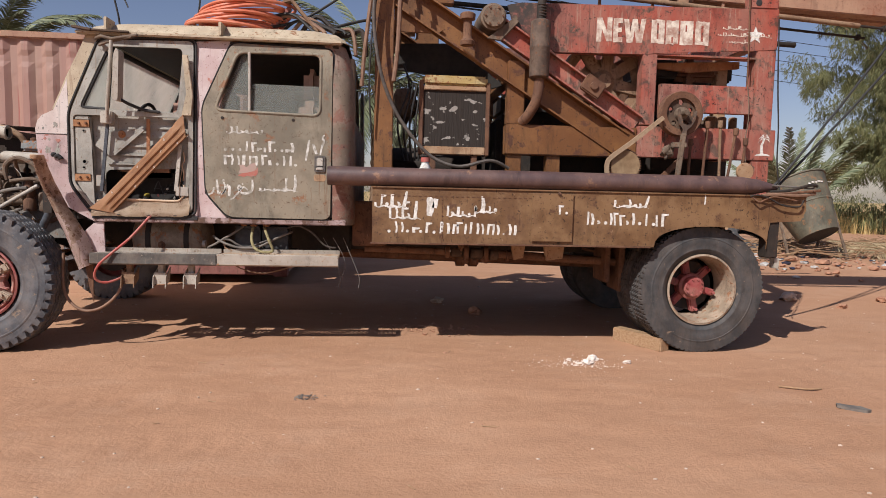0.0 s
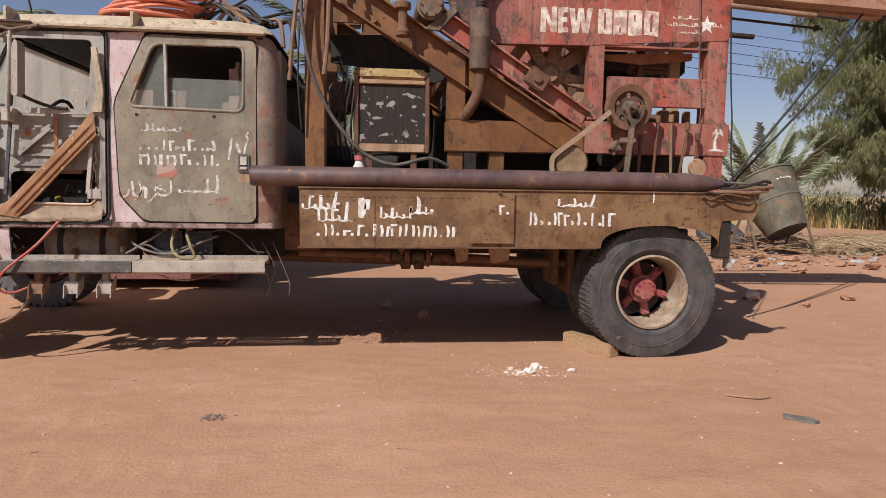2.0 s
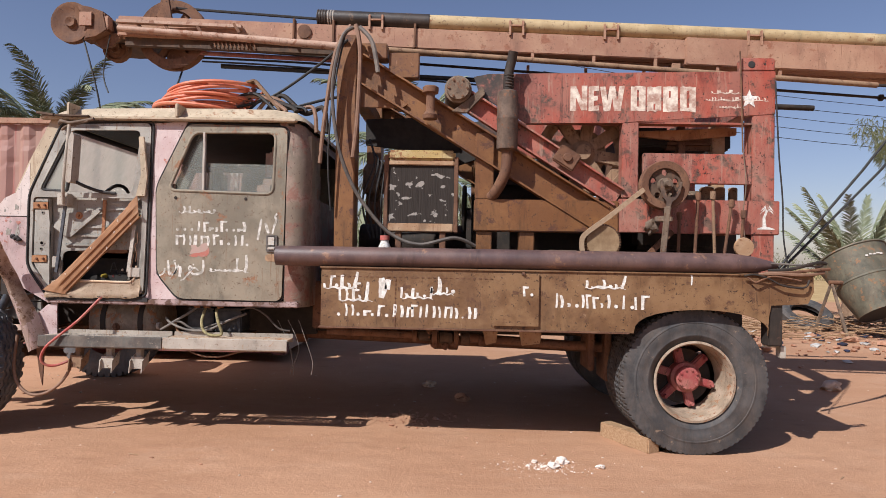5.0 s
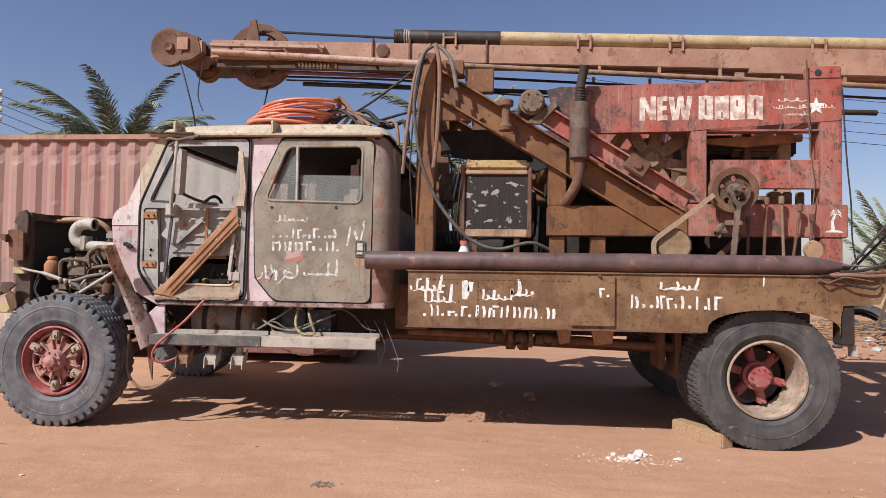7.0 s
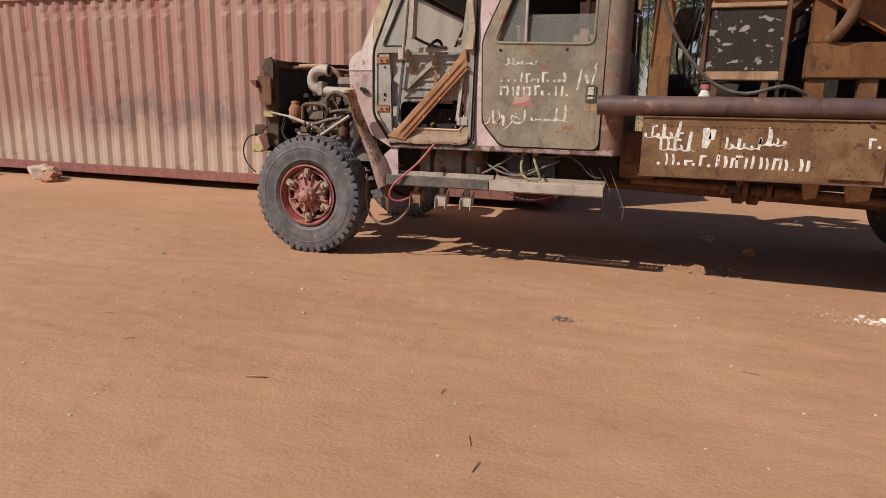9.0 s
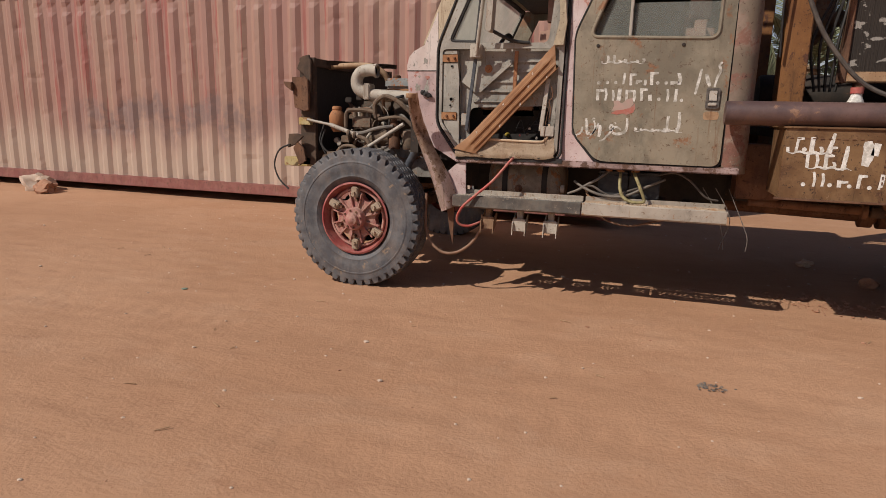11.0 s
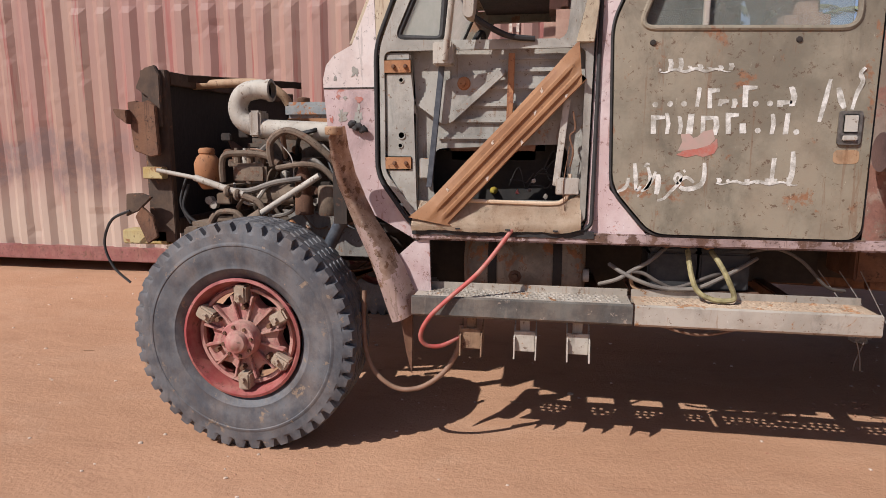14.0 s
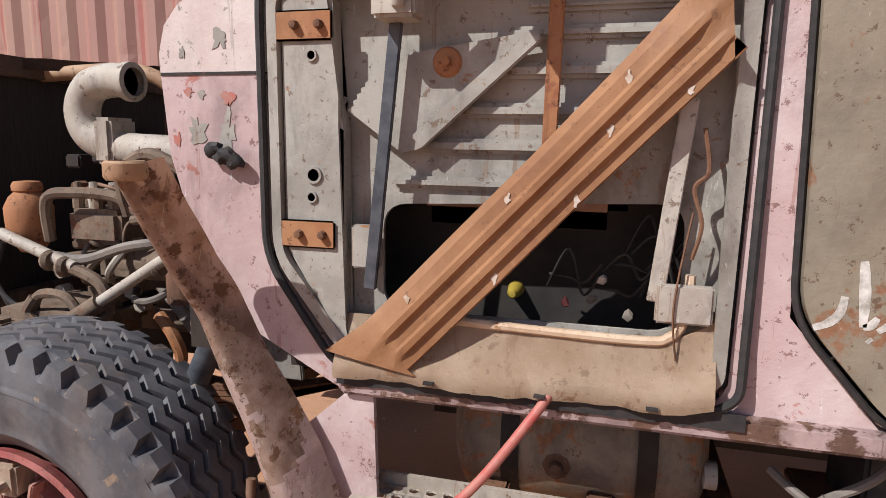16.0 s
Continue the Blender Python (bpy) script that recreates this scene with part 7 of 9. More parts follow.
    lathe(bm, [(0.0, -0.015), (0.07, -0.015), (0.075, 0.0), (0.07, 0.015), (0, 0.015)], (2.97, RY - 0.12, 1.47), "y", 20)
    part("disc_cover", bm, LIP, truck)
    bm = bmesh.new()
    prism(bm, [(1.7, 1.3), (1.98, 1.48), (2.02, 1.46), (1.74, 1.27)], RY - 0.05, RY - 0.03)
    prism(bm, [(2.15, 1.3), (2.45, 1.6), (2.48, 1.57), (2.19, 1.28)], RY - 0.05, RY - 0.03)
    part("diagonal_strut", bm, RUST, truck)
    # odds and ends on the deck behind the pipe
    for x, r in ((1.35, 0.05), (1.62, 0.08), (0.12, 0.05)):
        bm = bmesh.new()
        lathe(bm, [(r, -0.12), (r * 1.1, -0.1), (r * 1.1, 0.1), (r, 0.12)], (x, RY - 0.1, 1.34), "x", 14)
        part("deck_fitting", bm, GREASE, truck)
    # rope bound round the panel and chain
    bm = bmesh.new()
    tube(bm, [(2.97, RY - 0.03, 2.98), (2.985, RY - 0.03, 2.6), (3.0, RY - 0.025, 2.2)], 0.006, 8)
    part("hoist_chain", bm, RUST, truck, "rusty hoist chain hanging over the panel")
    bm = bmesh.new()
    tube(bm, smooth_path([(3.0, RY - 0.03, 2.2), (3.01, RY - 0.06, 1.95), (2.98, RY - 0.08, 1.7), (3.0, RY - 0.1, 1.45), (3.02, RY - 0.1, 1.29)]), 0.004, 8)
    part("hanging_rope", bm, GREASE, truck)
    bm = bmesh.new()
    tube(bm, smooth_path([(3.24, RY - 0.03, 2.75), (3.27, RY - 0.03, 2.2), (3.3, RY - 0.03, 1.85), (3.31, RY - 0.03, 1.55), (3.34, RY - 0.05, 1.3)]), 0.006, 8)
    part("hanging_rope", bm, CABLE, truck)


rig_machinery()


# ---- mast laid over the truck ----


def mast():
    m = thing_part("mast", truck, (0, 0, 0))
    m["label"] = "faded pink lattice drilling mast laid over the cab"
    sl = -0.034
    z_at = lambda x: 3.315 + sl * (x + 2.18)
    for y, hh, up in ((5.62, 0.175, 0.0), (5.95, 0.1, 0.035)):
        bm = bmesh.new()
        beam(bm, (-2.15, y + 0.05, z_at(-2.15) + up), (2.75, y + 0.05, z_at(2.75) + up), 0.1, hh, 0.008)
        part("chord", bm, MAST, m, "pink faded box chord")
        bm = bmesh.new()
        beam(bm, (2.72, y + 0.05, z_at(2.7) - 0.012), (5.275, y + 0.05, z_at(5.275) - 0.02), 0.13, hh * 1.34, 0.008)
        part("lower_section_chord", bm, MAST, m)
        if up == 0:
            bm = bmesh.new()
            tube(bm, smooth_path([(-2.1, y - 0.075, 3.258), (-1.12, y - 0.075, 3.19), (-0.25, y - 0.07, 3.125), (0.05, y - 0.06, 3.105)]), 0.026, 14, True, 0.038)
            part("nose_tube", bm, NOSE, m, "pale worn tube along the mast nose")
            bm = bmesh.new()
            beam(bm, (-2.12, y - 0.06, 3.325), (-1.05, y - 0.03, 3.295), 0.05, 0.03, 0.004)
            part("nose_bar", bm, NOSE, m, "pale flat bar along the mast nose")
            for x in (-1.95, -1.72, -1.45, -1.12):
                bm = bmesh.new()
                beam(bm, (x, y - 0.05, 3.32), (x + 0.06, y - 0.06, 3.235), 0.014, 0.025, 0.003)
                part("nose_lacing", bm, RUST, m)
            bm = bmesh.new()
            beam(bm, (-2.1, y + 0.06, 3.195), (-0.1, y + 0.06, 3.125), 0.05, 0.09, 0.005)
            part("nose_keel", bm, DARKRUST, m, "dark rusted keel plate under the nose")
            for k in range(11):
                bm = bmesh.new()
                beam(bm, (-1.32 + 0.035 * k, y + 0.03, 3.2 - 0.0012 * k), (-1.3 + 0.035 * k, y + 0.03, 3.14 - 0.0012 * k), 0.01, 0.012)
                part("louvre_bar", bm, RUST, m)
            bm = bmesh.new()
            tube(bm, [(-1.5, y + 0.15, 3.13), (0.0, y + 0.15, 3.06)], 0.02, 10)
            part("maroon_rod", bm, RAIL, m)
        bm = bmesh.new()
        tube(bm, [(-0.1, y - 0.02, 3.137), (0.0, y - 0.02, 3.13), (4.3, y - 0.02, 2.86)] if up == 0 else [(-2.1, y - 0.02, 3.27), (0.0, y - 0.02, 3.13), (4.3, y - 0.02, 2.86)], 0.023 if up == 0 else 0.012, 12)
        part("lower_tube", bm, WHEELR if up == 0 else DARK, m)
        bm = bmesh.new()
        tube(bm, [(4.28, y - 0.02, 2.861), (4.62, y - 0.02, 2.84)], 0.012, 8)
        lathe(bm, [(0.012, -0.015), (0.03, -0.012), (0.03, 0.012), (0.012, 0.015)], (4.55, y - 0.02, 2.844), "x", 10)
        part("rod_end", bm, DARK, m)
        for x in np.arange(-1.7, 3.9, 0.52):
            zt, zb = z_at(x) - 0.085, 3.27 - 0.0635 * (x + 2.1)
            if zt - zb > 0.05:
                bm = bmesh.new()
                box(bm, x, x + 0.025, y, y + 0.02, zb, zt)
                part("lacing_upright", bm, MAST, m)
    for k, x in enumerate(np.arange(-1.9, 3.9, 0.52)):
        bm = bmesh.new()
        beam(bm, (x, 5.73, z_at(x) - 0.05), (x + 0.2 * (1 if k % 2 else -1), 5.95, z_at(x) + 0.03), 0.03, 0.03)
        part("cross_lacing", bm, MAST, m)
    bm = bmesh.new()
    tube(bm, [(-1.36, 5.95, 3.07), (3.4, 5.95, 2.86)], 0.022, 10)
    part("inner_rod", bm, CABLE, m)
    bm = bmesh.new()
    tube(bm, [(2.6, 6.45, 2.92), (4.1, 6.45, 2.88), (4.25, 6.45, 2.875)], 0.028, 10)
    part("inner_tube", bm, DARK, m)
    # crown with sheaves
    bm = bmesh.new()
    prism(bm, [(-2.62, 3.45), (-2.55, 3.47), (-2.2, 3.38), (-2.05, 3.36), (-2.05, 3.24), (-2.3, 3.24), (-2.5, 3.25), (-2.62, 3.3)], 5.7, 6.3, 0.012)
    part("crown_block", bm, DARKRUST, m, "rusted crown block")
    for x, z, r, y0 in ((-2.53, 3.32, 0.175, 5.6), (-2.3, 3.2, 0.12, 5.9)):
        bm = bmesh.new()
        lathe(bm, [(0.0, -0.03), (0.04, -0.045), (0.05, -0.02), (r * 0.7, -0.015), (r * 0.85, -0.03), (r, -0.03), (r * 0.88, 0.0), (r, 0.03), (r * 0.85, 0.03), (0.0, 0.03)], (x, y0, z), "y", 32)
        part("sheave", bm, RUST, m, "rusty cable sheave")
    bm = bmesh.new()
    lathe(bm, [(0.22, -0.04), (0.305, -0.045), (0.285, 0.0), (0.305, 0.045), (0.22, 0.04), (0.22, -0.04)], (-1.73, 5.79, 3.285), "y", 48, cap=False)
    part("large_sheave", bm, RUST, m, "large rusty cable sheave between the chords")
    bm = bmesh.new()
    lathe(bm, [(0.0, -0.05), (0.05, -0.05), (0.06, 0.05), (0.0, 0.05)], (-1.73, 5.79, 3.285), "y", 20)
    part("sheave_hub", bm, RUST, m)
    for k in range(6):
        bm = bmesh.new()
        box(bm, 0.05, 0.225, -0.015, 0.015, -0.03, 0.03, 0.005, Matrix.Translation((-1.73, 5.79, 3.285)) @ Matrix.Rotation(k * math.pi / 3, 4, "Y"))
        part("sheave_spoke", bm, RUST, m)
    bm = bmesh.new()
    prism(bm, [(-2.5, 3.48), (-2.36, 3.45), (-2.24, 3.41), (-2.2, 3.25), (-2.3, 3.2), (-2.42, 3.16), (-2.36, 3.3)], 5.56, 5.69, 0.012)
    part("crown_cheek", bm, RUST, m, "rusted crown cheek plate")
    bm = bmesh.new()
    box(bm, -2.44, -2.33, 5.54, 5.555, 3.28, 3.4, 0.004)
    box(bm, -2.3, -2.2, 5.57, 5.64, 3.26, 3.38, 0.008)
    part("crown_lug", bm, MAST, m)
    for q, y0 in (([(-1.83, 3.4), (-1.785, 3.6), (-1.735, 3.6), (-1.7, 3.4)], 5.66), ([(-2.42, 3.25), (-2.3, 3.12), (-2.2, 3.14), (-2.1, 3.25)], 5.64), ([(-1.86, 3.22), (-1.74, 2.98), (-1.66, 2.98), (-1.5, 3.18)], 5.8)):
        bm = bmesh.new()
        prism(bm, q, y0, y0 + 0.03)
        part("sheave_plate", bm, RUST, m)
    bm = bmesh.new()
    lathe(bm, [(0.045, -0.012), (0.06, -0.01), (0.06, 0.0), (0.02, 0.002)], (-0.52, 5.616, 3.27), "y", 14)
    part("burnt_hole", bm, RUST, m)
    for x in (-0.62, -0.28, 0.42):
        bm = bmesh.new()
        box(bm, x, x + 0.02, 5.6, 5.66, z_at(x) - 0.09, z_at(x) + 0.12, 0.004)
        part("stop_peg", bm, RUST, m)
    # wire ropes from the crown
    for pts, r in (([(-1.7, 5.75, 3.52), (-0.42, 5.85, 3.47)], 0.012), ([(-2.45, 5.6, 3.24), (-2.35, 5.58, 2.95), (-2.28, 5.6, 2.65), (-2.3, 5.7, 2.4)], 0.008), ([(-1.68, 5.85, 2.98), (-1.62, 5.6, 2.75), (-1.58, 5.4, 2.6)], 0.008),
                   ([(-2.2, 5.6, 3.22), (-2.26, 5.62, 2.9), (-2.2, 5.6, 2.72)], 0.006), ([(-1.55, 5.9, 3.13), (-0.4, 5.9, 3.08), (0.4, 5.7, 2.92)], 0.01), ([(-1.5, 5.85, 3.08), (-0.6, 5.9, 3.05), (1.2, 5.9, 2.9), (2.9, 5.8, 2.9)], 0.008)):
        bm = bmesh.new()
        tube(bm, smooth_path(pts), r, 6)
        part("wire_rope", bm, CABLE, m)
    # stay cables at the rear
    for a, b in (((4.9, 5.75, 2.98), (3.3, 5.2, 1.32)), ((5.2, 5.85, 2.98), (3.34, 5.25, 1.3))):
        bm = bmesh.new()
        tube(bm, [a, ((a[0] + b[0]) / 2, (a[1] + b[1]) / 2, (a[2] + b[2]) / 2 - 0.03), b], 0.011, 6)
        part("stay_cable", bm, CABLE, m)
    # hoses and cables hung on the front column
    for pts, r, mat in (([(0.0, 5.05, 3.1), (-0.08, 5.02, 3.0), (-0.14, 5.0, 2.62), (-0.09, 5.0, 2.2), (0.02, 5.0, 1.9), (0.17, 5.0, 1.675), (0.335, 5.0, 1.516), (0.545, 4.98, 1.446), (0.8, 5.0, 1.5), (0.96, 5.05, 1.445)], 0.014, CABLED),
                        ([(-0.02, 5.06, 3.12), (-0.13, 5.04, 2.9), (-0.2, 5.03, 2.4), (-0.23, 5.03, 2.05)], 0.016, HOSE),
                        ([(0.02, 5.05, 3.12), (0.06, 5.03, 2.9), (0.05, 5.02, 2.4), (0.02, 5.03, 2.1)], 0.018, HOSE),
                        ([(0.05, 5.04, 3.1), (0.15, 5.03, 2.98), (0.2, 5.03, 2.75)], 0.018, HOSEGREY),
                        ([(-0.06, 5.05, 3.05), (-0.14, 5.04, 2.6), (-0.17, 5.04, 2.1), (-0.15, 5.08, 1.7)], 0.007, CABLE),
                        ([(-1.0, 5.2, 2.5), (-0.7, 5.3, 2.62), (-0.3, 5.2, 2.85), (-0.05, 5.1, 3.02)], 0.011, CABLE),
                        ([(-0.9, 5.25, 2.48), (-0.6, 5.4, 2.55), (-0.2, 5.5, 2.68), (0.1, 5.6, 2.7)], 0.013, CABLE)):
        bm = bmesh.new()
        tube(bm, smooth_path(pts), r, 8)
        part("hanging_hose", bm, mat, truck, "dusty hose hung over the column" if r > 0.012 else "")
    # dark hoses around the radiator
    for k in range(5):
        bm = bmesh.new()
        x = 0.1 + 0.03 * k
        tube(bm, smooth_path([(x, 5.35, 2.3 - 0.1 * k), (x + 0.05, 5.3, 2.1), (x - 0.04 + 0.02 * k, 5.3, 1.8), (x + 0.02, 5.35, 1.5)]), 0.009, 6)
        part("fuel_line", bm, CABLE, truck)


mast()

# ---- things lying on the truck ----
casing = thing("casing_pipe", "long purple-brown steel casing pipe lying on the side box", "pipe")
bm = bmesh.new()
lathe(bm, [(0.058, -0.46), (0.07, -0.46), (0.071, -0.4), (0.071, 2.75), (0.066, 2.9), (0.03, 3.06)], (0, 4.755, 1.345), "x", 32)
for v in bm.verts:
    if v.co.x > 2.76:
        f = (v.co.x - 2.76) / 0.3
        v.co.z = 1.345 + (v.co.z - 1.345) * (1 - 0.3 * f) - 0.01 * f
part("tube", bm, PIPE, casing)
bm = bmesh.new()
lathe(bm, [(0.0, 0.0), (0.057, 0.0)], (-0.44, 4.755, 1.345), "x", 24)
part("bore", bm, BLACK, casing)

rod = thing("drill_pipe_on_mast", "cream drill pipe with dark threaded end lying on the mast", "pipe")
bm = bmesh.new()
tube(bm, [(0.55, 5.68, 3.385), (4.0, 5.68, 3.268), (5.2, 5.68, 3.227)], 0.063, 24)
part("tube", bm, PIPE_Y, rod)
bm = bmesh.new()
tube(bm, [(-0.42, 5.68, 3.418), (0.551, 5.68, 3.385)], 0.067, 24)
part("dark_end", bm, OILY, rod, "oily dark threaded end")
for k in range(7):
    bm = bmesh.new()
    lathe(bm, [(0.067, -0.006), (0.071, 0.0), (0.067, 0.006)], (-0.41 + 0.022 * k, 5.68, 3.4175 - 0.0007 * k), "x", 24, cap=False)
    part("thread", bm, ALU if k > 3 else DARK, rod)
rack = thing("pipe_cradle", "small steel cradle holding the drill pipe", "bracket", group="pipe cradles")
bm = bmesh.new()
for x in (0.03, 0.14):
    box(bm, x, x + 0.02, 5.6, 5.62, 3.29, 3.42, 0.003)
box(bm, 0.03, 0.16, 5.6, 5.62, 3.37, 3.385, 0.003)
part("bracket", bm, MAST, rack)
for x, dz in ((1.2, -0.04), (2.0, -0.066), (3.2, -0.107)):
    copy_thing(rack, Matrix.Translation((x, 0, dz)))
rod2 = thing("flat_bar_on_mast", "pale flat steel bar lying on the mast", "bar")
bm = bmesh.new()
beam(bm, (2.9, 5.66, 3.33), (5.2, 5.66, 3.255), 0.06, 0.03, 0.003)
part("bar", bm, PIPE_Y, rod2)

coil = thing("hose_coil", "coil of orange rubber hose lying on the cab roof", "hose")
rnd = random.Random(9)
for k in range(13):
    bm = bmesh.new()
    rx, ry = 0.37 - 0.02 * (k % 4), 0.33 - 0.02 * (k % 3)
    ox, oz = rnd.uniform(-0.035, 0.035) + 0.008 * k, 2.495 + 0.0135 * k
    pts = [(-1.27 + ox + rx * math.cos(a), 5.35 + ry * math.sin(a), oz + 0.012 * math.sin(2 * a + k) + 0.05 * math.cos(a) * (k / 12)) for a in np.linspace(0, 2 * math.pi, 40)]
    tube(bm, pts, 0.0135, 8)
    part("turn", bm, ORANGE, coil)
SCRAP = ((-0.79, 5.2, 2.72), (-0.58, 5.2, 2.48), (-0.99, 5.25, 2.48), (-0.81, 5.25, 2.68))
rag = thing("tangled_cables", "tangle of black and brown cable and scrap on the cab roof", "cable")
for k in range(6):
    bm = bmesh.new()
    x = -0.9 + 0.08 * k
    tube(bm, smooth_path([(x - 0.25, 5.3, 2.47), (x - 0.1, 5.25, 2.58 + 0.02 * (k % 3)), (x + 0.1, 5.2, 2.62 - 0.03 * k), (x + 0.26, 5.15, 2.5), (x + 0.3, 5.12, 2.3 if k > 3 else 2.46)]), 0.012 + 0.004 * (k % 3), 7)
    part("cable", bm, (CABLE, HOSE, DARK)[k % 3], rag)
bm = bmesh.new()
beam(bm, SCRAP[0], SCRAP[1], 0.09, 0.025, 0.006)
beam(bm, SCRAP[0], (SCRAP[0][0] - 0.07, SCRAP[0][1], SCRAP[0][2] - 0.02), 0.08, 0.02, 0.004)
part("scrap_strip", bm, WHEELR, rag, "bent tan metal strip")
bm = bmesh.new()
beam(bm, SCRAP[2], SCRAP[3], 0.05, 0.035, 0.006)
part("scrap_bar", bm, RAIL, rag, "maroon steel bar")

strapb = thing("binding_cables", "bundle of twisted cable tying the pipe to the bed", "cable")
for k, (pts, r, mt) in enumerate((
        ([(2.98, 0.02, 1.3), (3.12, -0.01, 1.315), (3.3, 0.0, 1.36), (3.38, 0.03, 1.355)], 0.012, DARK), ([(2.95, 0.0, 1.285), (3.1, -0.02, 1.29), (3.28, -0.01, 1.31), (3.4, 0.02, 1.32)], 0.011, RUST),
        ([(2.9, -0.01, 1.272), (3.0, -0.02, 1.28), (3.2, -0.02, 1.275), (3.36, 0.02, 1.295)], 0.013, HOSE), ([(2.8, -0.02, 1.262), (2.86, -0.03, 1.272), (2.95, -0.03, 1.25), (3.06, -0.03, 1.2), (3.2, -0.03, 1.19), (3.24, -0.02, 1.24)], 0.007, DARK),
        ([(2.82, -0.02, 1.255), (2.87, -0.03, 1.22), (2.92, -0.03, 1.24), (3.0, -0.03, 1.262), (3.18, -0.03, 1.235)], 0.006, RUST), ([(3.0, 0.02, 1.35), (3.15, 0.01, 1.345), (3.33, 0.02, 1.335), (3.37, 0.05, 1.36)], 0.007, HOSEGREY))):
    bm = bmesh.new()
    tube(bm, smooth_path([(x, BOXY - 0.012 + dy, z) for x, dy, z in pts]), r, 7)
    part("cable", bm, mt, strapb)
bottle = thing("plastic_bottle", "white plastic bottle with purple cap on the bed", "bottle")
bm = bmesh.new()
lathe(bm, [(0.0, 1.275), (0.045, 1.275), (0.048, 1.29), (0.048, 1.42), (0.03, 1.46), (0.03, 1.475)], (0.28, 5.0, 0.0), "z", 18)
part("body", bm, WHITE, bottle)
bm = bmesh.new()
lathe(bm, [(0.036, 1.475), (0.036, 1.51), (0.0, 1.512)], (0.28, 5.0, 0.0), "z", 16)
part("cap", bm, HOSERED, bottle, "purple-red cap")


# ---- bare engine bay ----
def engine_bay():
    r = thing_part("front_radiator", truck, (0, 0, 0))
    r["label"] = "dark truck radiator in a rusty frame, seen from behind"
    bm = bmesh.new()
    box(bm, -3.66, -3.56, 5.24, 6.76, 0.98, 1.66)
    part("core", bm, FINS, r, smooth=False)
    for y0, y1, z0, z1 in ((5.2, 5.24, 0.86, 1.73), (6.76, 6.8, 0.86, 1.73), (5.241, 6.759, 1.661, 1.725), (5.241, 6.759, 0.9, 0.979)):
        bm = bmesh.new()
        box(bm, -3.67, -3.53, y0, y1, z0, z1, 0.004)
        part("frame", bm, DARKRUST, r)
    bm = bmesh.new()
    n = 14
    top = [(-3.5 + 0.0 * k, 0) for k in range(2)]
    xs = np.linspace(-3.66, -3.1, n)
    a = [bm.verts.new((x, 5.25 + 1.3 * (x + 3.66) / 0.56 * 0.5, 1.726 + 0.01 * noise.noise(Vector((x * 20, 0, 1))))) for x in xs]
    b = [bm.verts.new((x, 5.25 + 1.3 * (x + 3.66) / 0.56 * 0.5, 1.69 - 0.02 * abs(noise.noise(Vector((x * 14, 3, 1)))))) for x in xs]
    for i in range(n - 1):
        bm.faces.new((a[i], a[i + 1], b[i + 1], b[i]))
    bmesh.ops.solidify(bm, geom=bm.faces[:], thickness=0.01)
    part("shroud_edge", bm, DARKRUST, r)
    bm = bmesh.new()
    prism(bm, [(-3.68, 1.64), (-3.63, 1.735), (-3.57, 1.75), (-3.545, 1.7), (-3.55, 1.45), (-3.6, 1.45), (-3.61, 1.6)], 5.17, 5.195, 0.004)
    part("top_bracket", bm, DARKRUST, r)
    bm = bmesh.new()
    prism(bm, [(-3.69, 1.33), (-3.71, 1.57), (-3.665, 1.575), (-3.62, 1.565), (-3.6, 1.58), (-3.56, 1.55), (-3.555, 1.31), (-3.6, 1.3)], 5.14, 5.165, 0.004)
    part("side_plate", bm, RUST, r, "drilled rusty side plate")
    bm = bmesh.new()
    prism(bm, [(-3.765, 1.535), (-3.75, 1.5), (-3.69, 1.46), (-3.69, 1.53)], 5.1, 5.14, 0.004)
    part("spur", bm, RUST, r)
    bm = bmesh.new()
    box(bm, -3.66, -3.55, 5.15, 5.2, 1.19, 1.25, 0.004)
    part("ochre_bracket", bm, TANKY, r)
    bm = bmesh.new()
    prism(bm, [(-3.74, 1.115), (-3.66, 1.12), (-3.6, 1.1), (-3.68, 1.03), (-3.75, 1.0)], 5.12, 5.14, 0.003)
    part("hook_plate", bm, DARKRUST, r)
    bm = bmesh.new()
    tube(bm, smooth_path([(-3.72, 5.11, 1.03), (-3.82, 5.1, 0.98), (-3.87, 5.1, 0.86), (-3.83, 5.1, 0.74), (-3.74, 5.1, 0.66)]), 0.007, 6)
    part("earth_wire", bm, CABLE, r)
    bm = bmesh.new()
    box(bm, -3.84, -3.58, 5.2, 5.3, 0.845, 0.92, 0.006)
    part("front_spring_hanger", bm, TANKY, truck)
    bm = bmesh.new()
    prism(bm, [(-3.7, 1.0), (-3.66, 1.05), (-3.6, 1.0), (-3.58, 0.9), (-3.64, 0.86)], 5.12, 5.14, 0.003)
    part("frame_horn", bm, RUST, truck)
    # the engine
    e = thing_part("engine", truck, (0, 0, 0))
    e["label"] = "dusty diesel engine with bare pipes and hoses"
    bm = bmesh.new()
    box(bm, -3.3, -2.62, 5.55, 6.35, 0.78, 1.4, 0.03)
    box(bm, -3.2, -2.65, 5.62, 6.25, 1.4, 1.5, 0.02)
    part("block", bm, BLOCKM, e)
    bm = bmesh.new()
    box(bm, -3.02, -2.62, 5.45, 5.72, 1.5, 1.585, 0.02)
    part("valve_cover", bm, VALVE, e, "blue-grey rusted valve cover")
    bm = bmesh.new()
    lathe(bm, [(0.03, 0.0), (0.035, 0.01), (0.035, 0.025), (0.02, 0.03), (0.0, 0.03)], (-2.95, 5.55, 1.585), "z", 14)
    part("filler_cap", bm, RUST, e)
    bm = bmesh.new()
